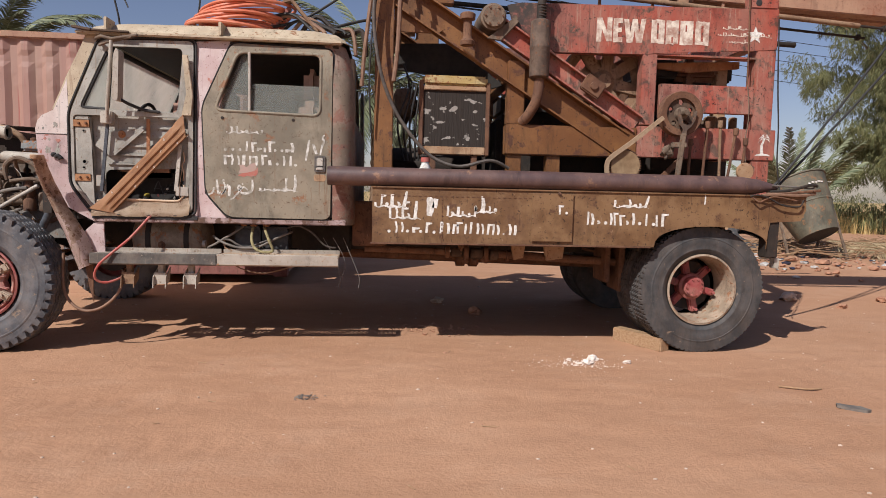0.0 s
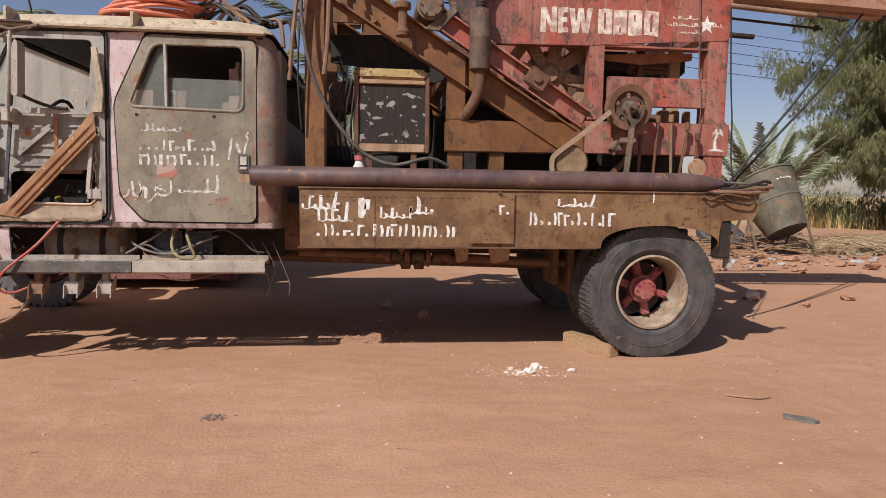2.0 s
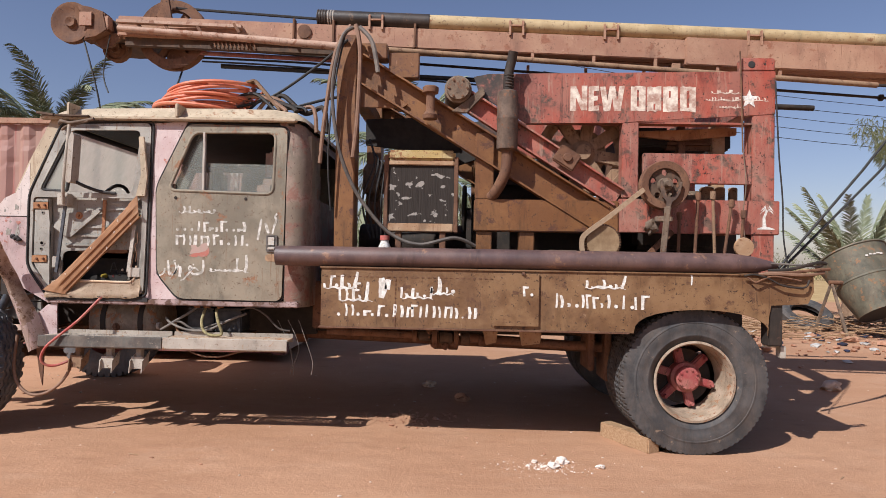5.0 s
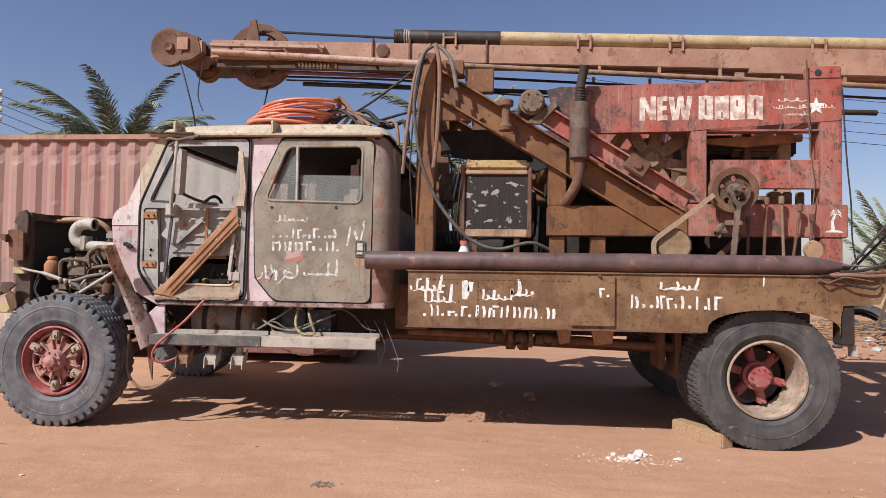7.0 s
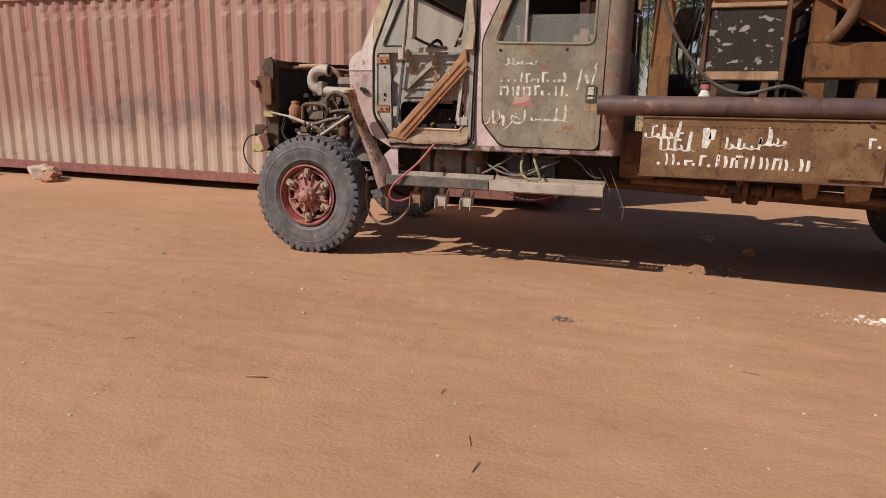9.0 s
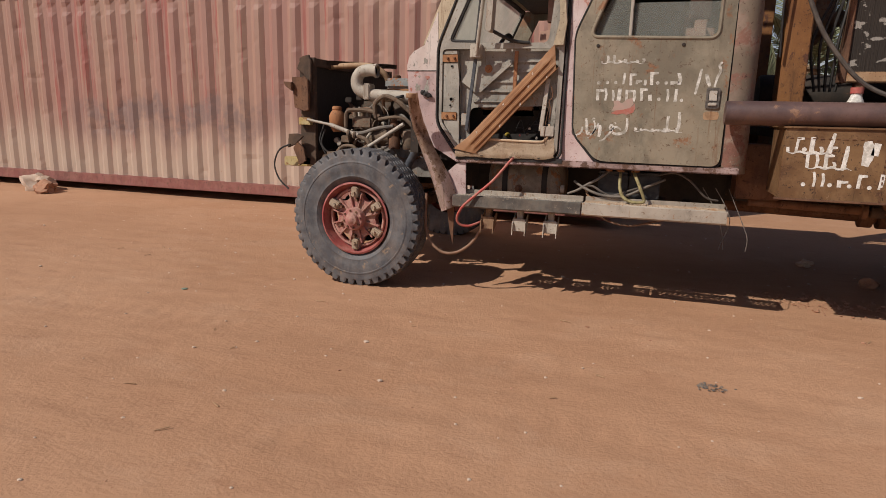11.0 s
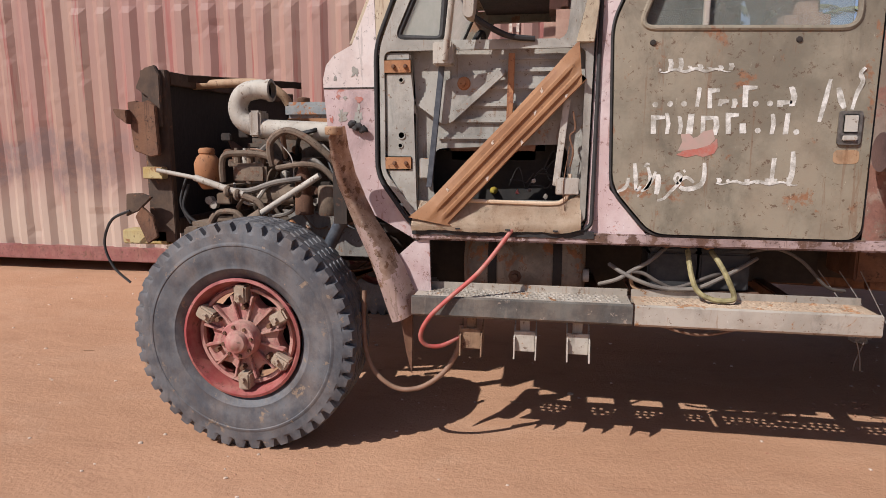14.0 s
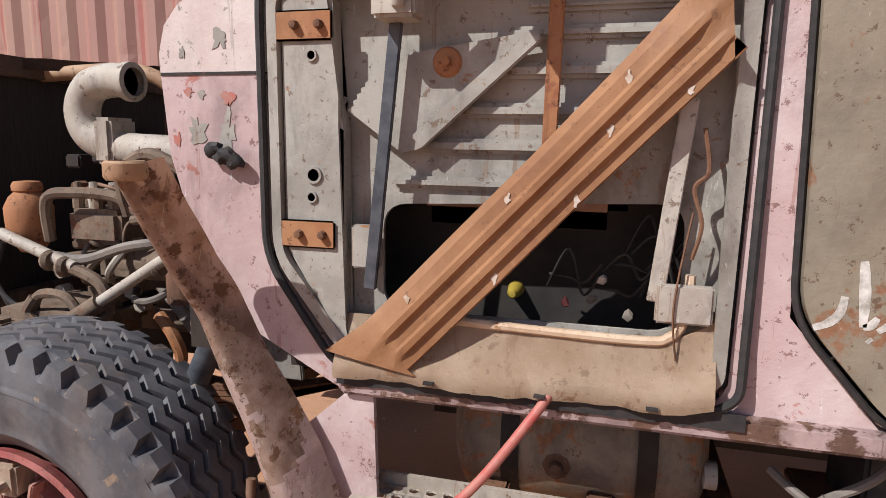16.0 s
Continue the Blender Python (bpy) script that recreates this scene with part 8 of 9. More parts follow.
    box(bm, -3.0, -2.62, 5.44, 5.74, 1.47, 1.499, 0.004)
    part("gasket_edge", bm, RUST_OR, e)
    # cast intake elbow
    bm = bmesh.new()
    tube(bm, smooth_path([(-2.66, 5.28, 1.425), (-2.9, 5.28, 1.435), (-3.07, 5.28, 1.445), (-3.165, 5.28, 1.48), (-3.19, 5.28, 1.55), (-3.155, 5.28, 1.615), (-3.08, 5.28, 1.635), (-3.02, 5.28, 1.63)]), 0.048, 18, closed=False)
    ip = part("intake_pipe", bm, ALUD, e, "dusty cast aluminium intake elbow")
    bm = bmesh.new()
    lathe(bm, [(0.049, -0.012), (0.055, -0.01), (0.055, 0.01), (0.04, 0.012)], (-3.015, 5.28, 1.63), "x", 18, cap=False)
    part("pipe_mouth", bm, ALUD, ip)
    bm = bmesh.new()
    lathe(bm, [(0.0, 0.0), (0.044, 0.0)], (-3.03, 5.28, 1.63), "x", 18)
    part("mouth_dark", bm, BLACK, ip)
    bm = bmesh.new()
    box(bm, -3.11, -3.05, 5.225, 5.335, 1.4, 1.53, 0.01)
    part("flange", bm, ALUD, ip)
    bm = bmesh.new()
    tube(bm, smooth_path([(-3.56, 5.5, 1.68), (-3.3, 5.5, 1.69), (-3.15, 5.5, 1.68), (-3.06, 5.52, 1.63), (-3.03, 5.54, 1.58)]), 0.024, 10)
    part("water_hose", bm, LIP, e)
    # reservoir with cap
    bm = bmesh.new()
    lathe(bm, [(0.03, 1.14), (0.05, 1.17), (0.062, 1.2), (0.064, 1.27), (0.05, 1.3), (0.035, 1.315), (0.04, 1.32), (0.04, 1.335), (0.034, 1.345), (0.0, 1.348)], (-3.33, 5.2, 0.0), "z", 20)
    part("reservoir", bm, RUST_OR, e, "rust-orange reservoir with cap")
    # pump body with lines
    bm = bmesh.new()
    box(bm, -3.2, -3.02, 5.2, 5.42, 1.17, 1.27, 0.015)
    box(bm, -3.16, -3.0, 5.25, 5.45, 1.05, 1.18, 0.02)
    lathe(bm, [(0.0, -0.09), (0.05, -0.09), (0.055, -0.07), (0.055, 0.1)], (-3.0, 5.3, 1.11), "x", 16)
    pb = part("pump_body", bm, GREASE, e)
    for k in range(6):
        bm = bmesh.new()
        lathe(bm, [(0.016, 0.0), (0.016, 0.035), (0.01, 0.05), (0.01, 0.075), (0.0, 0.076)], (-3.19 + 0.035 * k, 5.24 + 0.02 * (k % 2), 1.27), "z", 8)
        part("union_nut", bm, ALUD if k % 2 else GREASE, pb)
    rnd = random.Random(21)
    hoses = [([(-3.24, 5.18, 1.18), (-3.22, 5.16, 1.3), (-3.14, 5.17, 1.32), (-3.02, 5.2, 1.31), (-2.95, 5.2, 1.27)], 0.016, GREASE),
             ([(-2.98, 5.2, 1.26), (-2.98, 5.18, 1.37), (-2.9, 5.18, 1.43), (-2.8, 5.18, 1.4), (-2.7, 5.2, 1.32), (-2.66, 5.22, 1.27)], 0.018, GREASE),
             ([(-2.95, 5.18, 1.25), (-2.8, 5.17, 1.27), (-2.7, 5.18, 1.24), (-2.6, 5.2, 1.12)], 0.014, GREASE),
             ([(-3.2, 5.15, 1.14), (-3.08, 5.14, 1.14), (-2.95, 5.15, 1.18), (-2.82, 5.17, 1.2)], 0.015, HOSEGREY),
             ([(-3.26, 5.13, 1.02), (-3.28, 5.12, 0.97), (-3.2, 5.12, 0.93), (-3.08, 5.12, 0.95), (-3.0, 5.12, 1.0), (-3.02, 5.12, 1.08), (-3.12, 5.12, 1.12)], 0.017, GREASE),
             ([(-3.28, 5.14, 0.98), (-3.24, 5.13, 1.03), (-3.15, 5.13, 1.03), (-3.1, 5.13, 0.97)], 0.014, GREASE),
             ([(-3.44, 5.2, 1.16), (-3.47, 5.19, 1.05), (-3.42, 5.19, 0.98), (-3.34, 5.2, 0.95)], 0.008, CABLE),
             ([(-3.46, 5.22, 1.2), (-3.49, 5.2, 1.07), (-3.44, 5.2, 0.96)], 0.007, CABLE),
             ([(-2.8, 5.3, 1.35), (-2.72, 5.25, 1.3), (-2.66, 5.2, 1.2), (-2.62, 5.18, 1.1)], 0.006, CABLE),
             ([(-2.78, 5.3, 1.38), (-2.7, 5.22, 1.34), (-2.6, 5.18, 1.22), (-2.55, 5.16, 1.15)], 0.006, HOSEGREY),
             ([(-2.95, 5.22, 1.45), (-2.94, 5.2, 1.38), (-2.88, 5.2, 1.3), (-2.87, 5.2, 1.2)], 0.003, ALUD),
             ([(-2.9, 5.2, 0.98), (-2.84, 5.18, 0.93), (-2.82, 5.18, 0.86), (-2.88, 5.18, 0.8)], 0.018, RUST_OR)]
    for pts, rr, m in hoses:
        bm = bmesh.new()
        tube(bm, smooth_path(pts), rr, 8)
        part("engine_hose", bm, m, e)
    # bare rods
    for a, b, rr, m in (((-3.57, 5.14, 1.235), (-3.36, 5.13, 1.2), 0.011, ALUD), ((-3.36, 5.13, 1.2), (-3.1, 5.12, 1.12), 0.017, ALUD), ((-3.06, 5.1, 1.0), (-2.7, 5.1, 1.22), 0.016, ALUD), ((-3.1, 5.1, 0.975), (-3.0, 5.1, 1.035), 0.026, GREASE), ((-2.62, 4.98, 0.9), (-2.52, 4.96, 1.08), 0.03, CHAN)):
        bm = bmesh.new()
        tube(bm, [a, b], rr, 10)
        part("control_rod", bm, m, e)
    for x, z in ((-3.18, 1.135), (-3.13, 1.12), (-2.82, 1.14)):
        bm = bmesh.new()
        lathe(bm, [(0.024, -0.012), (0.03, 0), (0.024, 0.012)], (x, 5.115, z), "x", 14)
        part("rod_clamp", bm, GREASE, e)
    # fuel filters and lift pump
    bm = bmesh.new()
    lathe(bm, [(0.05, 1.02), (0.056, 1.03), (0.056, 1.15), (0.05, 1.165), (0.0, 1.17)], (-2.69, 5.2, 0), "z", 18)
    part("fuel_filter", bm, GREASE, e)
    bm = bmesh.new()
    lathe(bm, [(0.045, 1.02), (0.045, 1.1), (0.03, 1.12), (0.04, 1.15), (0.045, 1.2), (0.025, 1.24), (0.02, 1.28), (0.0, 1.285)], (-2.83, 5.22, 0), "z", 16)
    part("lift_pump", bm, RUST, e)
    # steering box, grey inner wing and frame end above the wheel
    bm = bmesh.new()
    prism(bm, [(-2.98, 1.035), (-2.52, 1.02), (-2.5, 0.8), (-2.78, 0.8), (-2.9, 0.95)], 5.28, 5.3, 0.004)
    part("inner_wing", bm, WING, truck, "grey dusty inner wing plate")
    bm = bmesh.new()
    beam(bm, (-2.72, 5.27, 0.93), (-2.55, 5.27, 1.0), 0.02, 0.03, 0.003)
    part("wing_stay", bm, RUST, truck)
    bm = bmesh.new()
    box(bm, -3.42, -3.12, 5.1, 5.4, 0.84, 0.98, 0.03)
    box(bm, -3.4, -3.32, 5.06, 5.12, 0.86, 0.96, 0.01)
    tubepts = [(-3.5, 5.08, 0.855), (-3.32, 5.08, 0.87)]
    tube(bm, tubepts, 0.014, 8)
    part("steering_box", bm, GREASE, e)
    for k in range(46):
        bm = bmesh.new()
        x, z = rnd.uniform(-3.42, -2.64), rnd.uniform(0.86, 1.42)
        if k % 2:
            lathe(bm, [(0.012, -0.02), (0.022, -0.018), (0.022, 0.018), (0.012, 0.02)], (x, 5.36, z), "y", 8)
        else:
            box(bm, x, x + rnd.uniform(0.03, 0.09), 5.33, 5.5, z, z + rnd.uniform(0.02, 0.06), 0.006)
        part("casting", bm, (GREASE, RUST, DARK, ALUD)[k % 4], e)
    for k in range(16):
        bm = bmesh.new()
        x, z = rnd.uniform(-3.35, -2.75), rnd.uniform(0.92, 1.36)
        a, L = rnd.uniform(-1.2, 1.2), rnd.uniform(0.12, 0.3)
        tube(bm, smooth_path([(x, 5.36, z), (x + 0.4 * L * math.cos(a), 5.24, z + 0.4 * L * math.sin(a) + rnd.uniform(-0.04, 0.06)), (x + 0.8 * L * math.cos(a), 5.22, z + 0.7 * L * math.sin(a) + rnd.uniform(-0.05, 0.05)), (x + L * math.cos(a), 5.34, z + L * math.sin(a))]), rnd.choice((0.005, 0.007, 0.011, 0.014)), 7)
        part("engine_line", bm, (GREASE, HOSEGREY, ALUD, CABLE, HOSE)[k % 5], e)
    bm = bmesh.new()
    for k in range(5):
        m = Matrix.Translation((-3.47, 6.0, 1.25)) @ Matrix.Rotation(k * 1.2566, 4, "X") @ Matrix.Rotation(0.5, 4, "Z")
        box(bm, -0.004, 0.004, -0.07, 0.07, 0.05, 0.3, 0.002, m)
    part("cooling_fan", bm, RUST, e)


engine_bay()


def wing_flap():
    """The torn rear edge of the front wing, folded down beside the door."""
    w = thing_part("torn_wing", truck, (0, 0, 0))
    w["label"] = "torn pink rear edge of the front wing, paint worn to brown"
    bm = bmesh.new()
    # centre line, half width and bulge from top to bottom
    st = [(-2.452, 1.415, 0.026, 0.022), (-2.464, 1.33, 0.029, 0.03), (-2.462, 1.22, 0.031, 0.034), (-2.436, 1.12, 0.032, 0.036), (-2.39, 1.02, 0.036, 0.04), (-2.34, 0.93, 0.045, 0.046), (-2.292, 0.83, 0.055, 0.05), (-2.248, 0.71, 0.06, 0.045), (-2.225, 0.63, 0.054, 0.04)]
    fine = []
    for p, q in zip(st, st[1:]):
        fine += [tuple(u + (v - u) * k / 10 for u, v in zip(p, q)) for k in range(10)]
    rows = []
    for x, z, hw, bulge in fine + [st[-1]]:
        row = []
        for k in range(25):
            s = -1 + 2 * k / 24
            row.append(bm.verts.new((x + hw * s, 4.81 - 0.19 * max(0.0, (z - 1.12) / 0.295) ** 1.3 - bulge * math.cos(s * math.pi / 2) + 0.05 * max(0, s) ** 2, z + 0.025 * s)))
        rows.append(row)
    for n, (a, b) in enumerate(zip(rows, rows[1:])):
        for i in range(24):
            f = bm.faces.new((a[i], a[i + 1], b[i + 1], b[i]))
            c = f.calc_center_median()
            f.material_index = 1 if c.z > 1.02 + 0.3 * noise.noise(c * 11) + 0.08 * noise.noise(c * 40) - 0.006 * i else 0
    bmesh.ops.solidify(bm, geom=bm.faces[:], thickness=0.004)
    part("folded_edge", bm, [FLAP, FLAPB], w)
    bm = bmesh.new()
    tri = [(-2.262, 0.66), (-2.2, 0.64), (-2.205, 0.36), (-2.23, 0.46)]
    prism(bm, tri, 4.86, 4.872)
    part("hanging_point", bm, RUST, w)
    bm = bmesh.new()
    prism(bm, [(-2.2, 0.95), (-2.13, 0.97), (-2.12, 0.66), (-2.19, 0.64), (-2.3, 0.86)], 4.885, 4.9)
    part("back_piece", bm, PINK, w)
    bm = bmesh.new()
    lathe(bm, [(0.03, -0.016), (0.034, -0.01), (0.034, 0.012), (0.03, 0.016), (0.026, 0.016), (0.026, -0.016), (0.03, -0.016)], (-2.452, 4.61, 1.418), "z", 18, cap=False)
    part("collar", bm, LIP, w)
    bm = bmesh.new()
    for k in range(3):
        lump(bm, (-2.455 + 0.025 * k, 4.85, 1.45 - 0.012 * k), 0.022, 30 + k, 1.0, 2)
    part("rubber_grommet", bm, BLACK, w)


wing_flap()


def mirror_and_hose():
    m = thing_part("side_mirror", truck, (0, 0, 0))
    m["label"] = "pale mirror on bent tube arms"
    for pts, r in (([(-2.15, SIDE + 0.01, 2.3), (-2.06, 4.76, 2.29), (-1.98, 4.74, 2.27), (-1.8, 4.73, 2.3)], 0.012), ([(-2.12, SIDE, 2.25), (-2.02, 4.76, 2.25), (-1.84, 4.73, 2.285)], 0.01),
                   ([(-1.985, 4.745, 2.26), (-2.0, 4.74, 2.05), (-2.03, 4.76, 1.8), (-2.05, 4.8, 1.7)], 0.013)):
        bm = bmesh.new()
        tube(bm, pts, r, 10)
        part("arm", bm, GREASE if r < 0.0125 else ALUD, m)
    bm = bmesh.new()
    box(bm, -2.1, -2.02, 4.8, 4.868, 1.68, 1.77, 0.006)
    part("bracket", bm, ALUD, m)
    bm = bmesh.new()
    pts = rounded([(-1.965, 1.84), (-1.95, 2.14), (-1.93, 2.2), (-1.91, 2.18), (-1.925, 1.83)], 0.02, 4)
    prism(bm, pts, 4.68, 4.77, 0.008)
    part("mirror_shell", bm, ALUD, m, "pale dusty mirror back")
    bm = bmesh.new()
    tube(bm, smooth_path([(-1.95, 4.74, 1.86), (-1.88, 4.78, 1.82), (-1.8, 4.84, 1.79), (-1.7, 4.86, 1.78)]), 0.012, 8)
    part("wiper_hose", bm, CABLE, m)
    bm = bmesh.new()
    beam(bm, (-2.3, SIDE - 0.02, 2.37), (-2.16, SIDE - 0.03, 2.35), 0.03, 0.02, 0.004)
    beam(bm, (-2.16, SIDE - 0.03, 2.35), (-1.9, SIDE - 0.03, 2.345), 0.02, 0.015, 0.003)
    part("roof_stay", bm, DARKRUST, m)
    bm = bmesh.new()
    pts = [(-1.54, 1.76), (-1.47, 1.76), (-1.455, 1.9), (-1.49, 2.2), (-1.53, 2.2), (-1.5, 1.92)]
    prism(bm, pts, SIDE - 0.03, SIDE - 0.012, 0.003)
    part("loose_trim", bm, CAB_ROOF, truck, "loose bent trim strip at the door")
    h = thing("red_air_hose", "faded red rubber hose hanging from the door sill", "hose")
    bm = bmesh.new()
    tube(bm, smooth_path([(-1.76, 4.87, 1.04), (-1.8, 4.83, 0.98), (-1.9, 4.78, 0.85), (-2.02, 4.75, 0.74), (-2.1, 4.73, 0.66), (-2.14, 4.74, 0.58), (-2.12, 4.76, 0.53), (-2.06, 4.79, 0.52), (-1.99, 4.83, 0.55)]), 0.0095, 10)
    part("upper_hose", bm, HOSERED, h)
    h2 = thing("brown_loop_hose", "dusty brown hose looping down to the ground", "hose")
    bm = bmesh.new()
    tube(bm, smooth_path([(-1.98, 4.85, 0.6), (-2.0, 4.85, 0.48), (-2.06, 4.84, 0.38), (-2.16, 4.83, 0.31), (-2.27, 4.83, 0.3), (-2.37, 4.84, 0.37), (-2.42, 4.86, 0.5), (-2.43, 4.9, 0.72)]), 0.011, 10)
    part("hose", bm, HOSE, h2)


mirror_and_hose()


# ---- ground things ----
def G(x, y):
    return ground_height(x, y)


block = thing("wooden_chock", "weathered timber block wedged before the rear tyre", "wood block")
bm = bmesh.new()
u = Vector((2.26 - 2.03, 4.78 - 5.2, 0)).normalized()
m = Matrix((u, Vector((-u.y, u.x, 0)), Vector((0, 0, 1)))).transposed().to_4x4()
m.translation = (2.0, 5.24, G(2.1, 5.0) - 0.005)
box(bm, 0, 0.5, -0.055, 0.055, 0, 0.115, 0.008, m)
part("timber", bm, WOOD, block)

rnd = random.Random(4)
for k, (x, y, r, mt, nm, lb) in enumerate((
        (-9.78, 7.68, 0.26, STONE, "boulder", "pale rough boulder on the sand"), (-9.45, 7.5, 0.19, STONER, "boulder", "red-brown rough boulder on the sand"), (-11.2, 7.7, 0.17, STONE, "boulder", "pale rough boulder on the sand"),
        (4.75, 7.0, 0.11, STONE, "broken_brick", "pale broken block on the sand"), (5.2, 6.68, 0.06, STONER, "clod", "reddish clod of earth"), (5.95, 6.95, 0.08, STONER, "clod", "reddish clod of earth"),
        (1.54, 4.5, 0.045, CHALK, "plaster_lump", "white plaster lump on the sand"), (1.47, 4.4, 0.04, CHALK, "plaster_lump", "white plaster lump on the sand"), (1.78, 4.42, 0.028, CHALK, "plaster_lump", "white plaster lump on the sand"), (1.36, 4.5, 0.02, CHALK, "plaster_lump", "white plaster lump on the sand"),
        (0.9, 6.3, 0.08, STONER, "clod", "reddish clod in the truck shade"), (0.55, 6.9, 0.07, STONE, "stone", "pale stone under the truck"), (3.2, 5.6, 0.07, STONER, "clod", "reddish clod of earth"))):
    t = thing(nm, lb, "stone", group="stones on the sand")
    bm = bmesh.new()
    lump(bm, (x, y, G(x, y) + r * 0.38), r, k + 1, 0.75, 3)
    part("rock", bm, mt, t)

brick = thing("support_brick", "rough brick under the container edge", "brick")
bm = bmesh.new()
box(bm, -5.4, -5.16, 7.86, 8.05, G(-5.3, 7.95) - 0.01, 0.155, 0.012)
part("brick", bm, STONER, brick)

# scattered white crumbs, pebbles and chips, past counting
bm = bmesh.new()
for k in range(420):
    a, d = rnd.uniform(0, 6.283), abs(rnd.gauss(0, 0.1))
    x, y = 1.42 + d * 1.8 * math.cos(a), 4.42 + d * math.sin(a)
    r = rnd.uniform(0.001, 0.0035) if k % 6 else rnd.uniform(0.003, 0.008)
    res = bmesh.ops.create_icosphere(bm, subdivisions=1, radius=r)
    bmesh.ops.translate(bm, vec=(x, y, G(x, y) + r * 0.3), verts=res["verts"])
tagged(link_mesh("plaster_crumbs", bm, CHALK), "white plaster crumbs strewn on the sand", "crumbs", kind="stuff")
bm = bmesh.new()
for k in range(520):
    x, y = rnd.uniform(-7.5, 5.5), rnd.uniform(1.6, 8.0)
    r = rnd.uniform(0.003, 0.009) * (1.8 if rnd.random() < 0.06 else 1)
    res = bmesh.ops.create_icosphere(bm, subdivisions=1, radius=r)
    for v in res["verts"]:
        v.co = Vector((v.co.x * rnd.uniform(0.8, 1.6), v.co.y, v.co.z * 0.6)) + Vector((x, y, G(x, y) + r * 0.25))
tagged(link_mesh("pebbles", bm, STONE), "small pale pebbles scattered on the sand", "pebbles", kind="stuff")
bm = bmesh.new()
for k in range(260):
    x, y = (rnd.uniform(-3, 3), rnd.uniform(4.2, 5.6)) if k % 3 else (rnd.uniform(-7, 5), rnd.uniform(2.0, 7.5))
    r = rnd.uniform(0.003, 0.009) * (2 if rnd.random() < 0.05 else 1)
    lump(bm, (x, y, G(x, y) + r * 0.1), r, k * 0.83, 0.6, 1)
for k in range(240):
    x, y = 0.38 + rnd.gauss(0, 0.24), 5.58 + rnd.gauss(0, 0.13)
    lump(bm, (x, y, G(x, y) + 0.006), rnd.uniform(0.003, 0.014) * (1.8 if k % 17 == 0 else 1), k * 0.7 + 2, 0.6, 1)
tagged(link_mesh("earth_crumbs", bm, STONER), "crumbs of red earth on the sand", "crumbs", kind="stuff")
bm = bmesh.new()
for k in range(48):
    x, y, a = rnd.uniform(-6, 5), rnd.uniform(1.8, 7.0), rnd.uniform(0, 3.14)
    L = rnd.uniform(0.02, 0.09)
    z = G(x, y) + 0.004
    tube(bm, [(x, y, z), (x + L * math.cos(a), y + L * math.sin(a), z + 0.003)], 0.0025, 5)
tagged(link_mesh("twigs", bm, WOOD), "dry twigs and straws on the sand", "twigs", kind="stuff")

flip = thing("broken_sandal", "flattened grey rubber sandal on the sand", "sandal")
z = G(2.78, 3.5)
bm = bmesh.new()
pts = [(0.0, 0.0), (0.05, -0.03), (0.11, -0.03), (0.15, 0.0), (0.13, 0.035), (0.07, 0.03), (0.02, 0.035)]
a = [bm.verts.new((2.72 + px, 3.47 + py * 1.4 - px * 0.6, z + 0.003)) for px, py in pts]
b = [bm.verts.new((2.72 + px, 3.47 + py * 1.4 - px * 0.6, z + 0.02)) for px, py in pts]
bm.faces.new(a[::-1])
bm.faces.new(b)
for i in range(7):
    bm.faces.new((a[i], a[(i + 1) % 7], b[(i + 1) % 7], b[i]))
part("sole", bm, HOSEGREY, flip)
stick = thing("bent_stick", "pale dry stick on the sand", "stick")
bm = bmesh.new()
tube(bm, smooth_path([(2.6, 3.86, G(2.6, 3.86) + 0.008), (2.75, 3.78, G(2.7, 3.8) + 0.012), (2.86, 3.8, G(2.86, 3.8) + 0.008)]), 0.006, 6)
part("wood", bm, WOOD, stick)
for x, y, mt, lb in ((-4.0, 4.1, TRASH, "crumpled green plastic scrap on the sand"), (-0.47, 3.68, HOSEGREY, "small grey pile of ash and wire on the sand"), (-1.75, 2.2, WOOD, "splinter of wood on the sand")):
    t = thing("litter_scrap", lb, "litter", group="litter on the sand")
    bm = bmesh.new()
    if mt is WOOD:
        tube(bm, [(x, y, G(x, y) + 0.006), (x + 0.09, y + 0.03, G(x, y) + 0.008)], 0.005, 6)
    else:
        for k in range(70 if mt is HOSEGREY else 1):
            lump(bm, (x + rnd.gauss(0, 0.045), y + rnd.gauss(0, 0.03), G(x, y) + 0.003), 0.03 if mt is TRASH else rnd.uniform(0.003, 0.011), 50 + k, 0.4, 1)
    tagged(part("scrap", bm, mt, t), kind="stuff" if mt is HOSEGREY else "")

# tilting bucket on legs
bucket = thing("tilting_bucket", "large grey-green steel bucket tilted on iron legs", "bucket")
bx, by = 7.41, 10.6
bz = 1.08
bm = bmesh.new()
prof = [(0.33, -0.52), (0.335, -0.5), (0.44, 0.0), (0.452, 0.01), (0.452, 0.03), (0.445, 0.04), (0.52, 0.5), (0.54, 0.505), (0.54, 0.53), (0.505, 0.53), (0.43, 0.05), (0.32, -0.49), (0.0, -0.49)]
lathe(bm, prof, (0, 0, 0), "z", 40, cap=False)
tilt = Matrix.Translation((bx, by, bz)) @ Matrix.Rotation(radians(-12), 4, "Y") @ Matrix.Rotation(radians(-29), 4, "X")
bmesh.ops.transform(bm, matrix=tilt, verts=bm.verts[:])
bk = part("shell", bm, BARREL, bucket)
bm = bmesh.new()
lathe(bm, [(0.0, -0.515), (0.33, -0.52)], (0, 0, 0), "z", 32)
bmesh.ops.transform(bm, matrix=tilt, verts=bm.verts[:])
part("bottom_plate", bm, BLACK, bucket)
bm = bmesh.new()
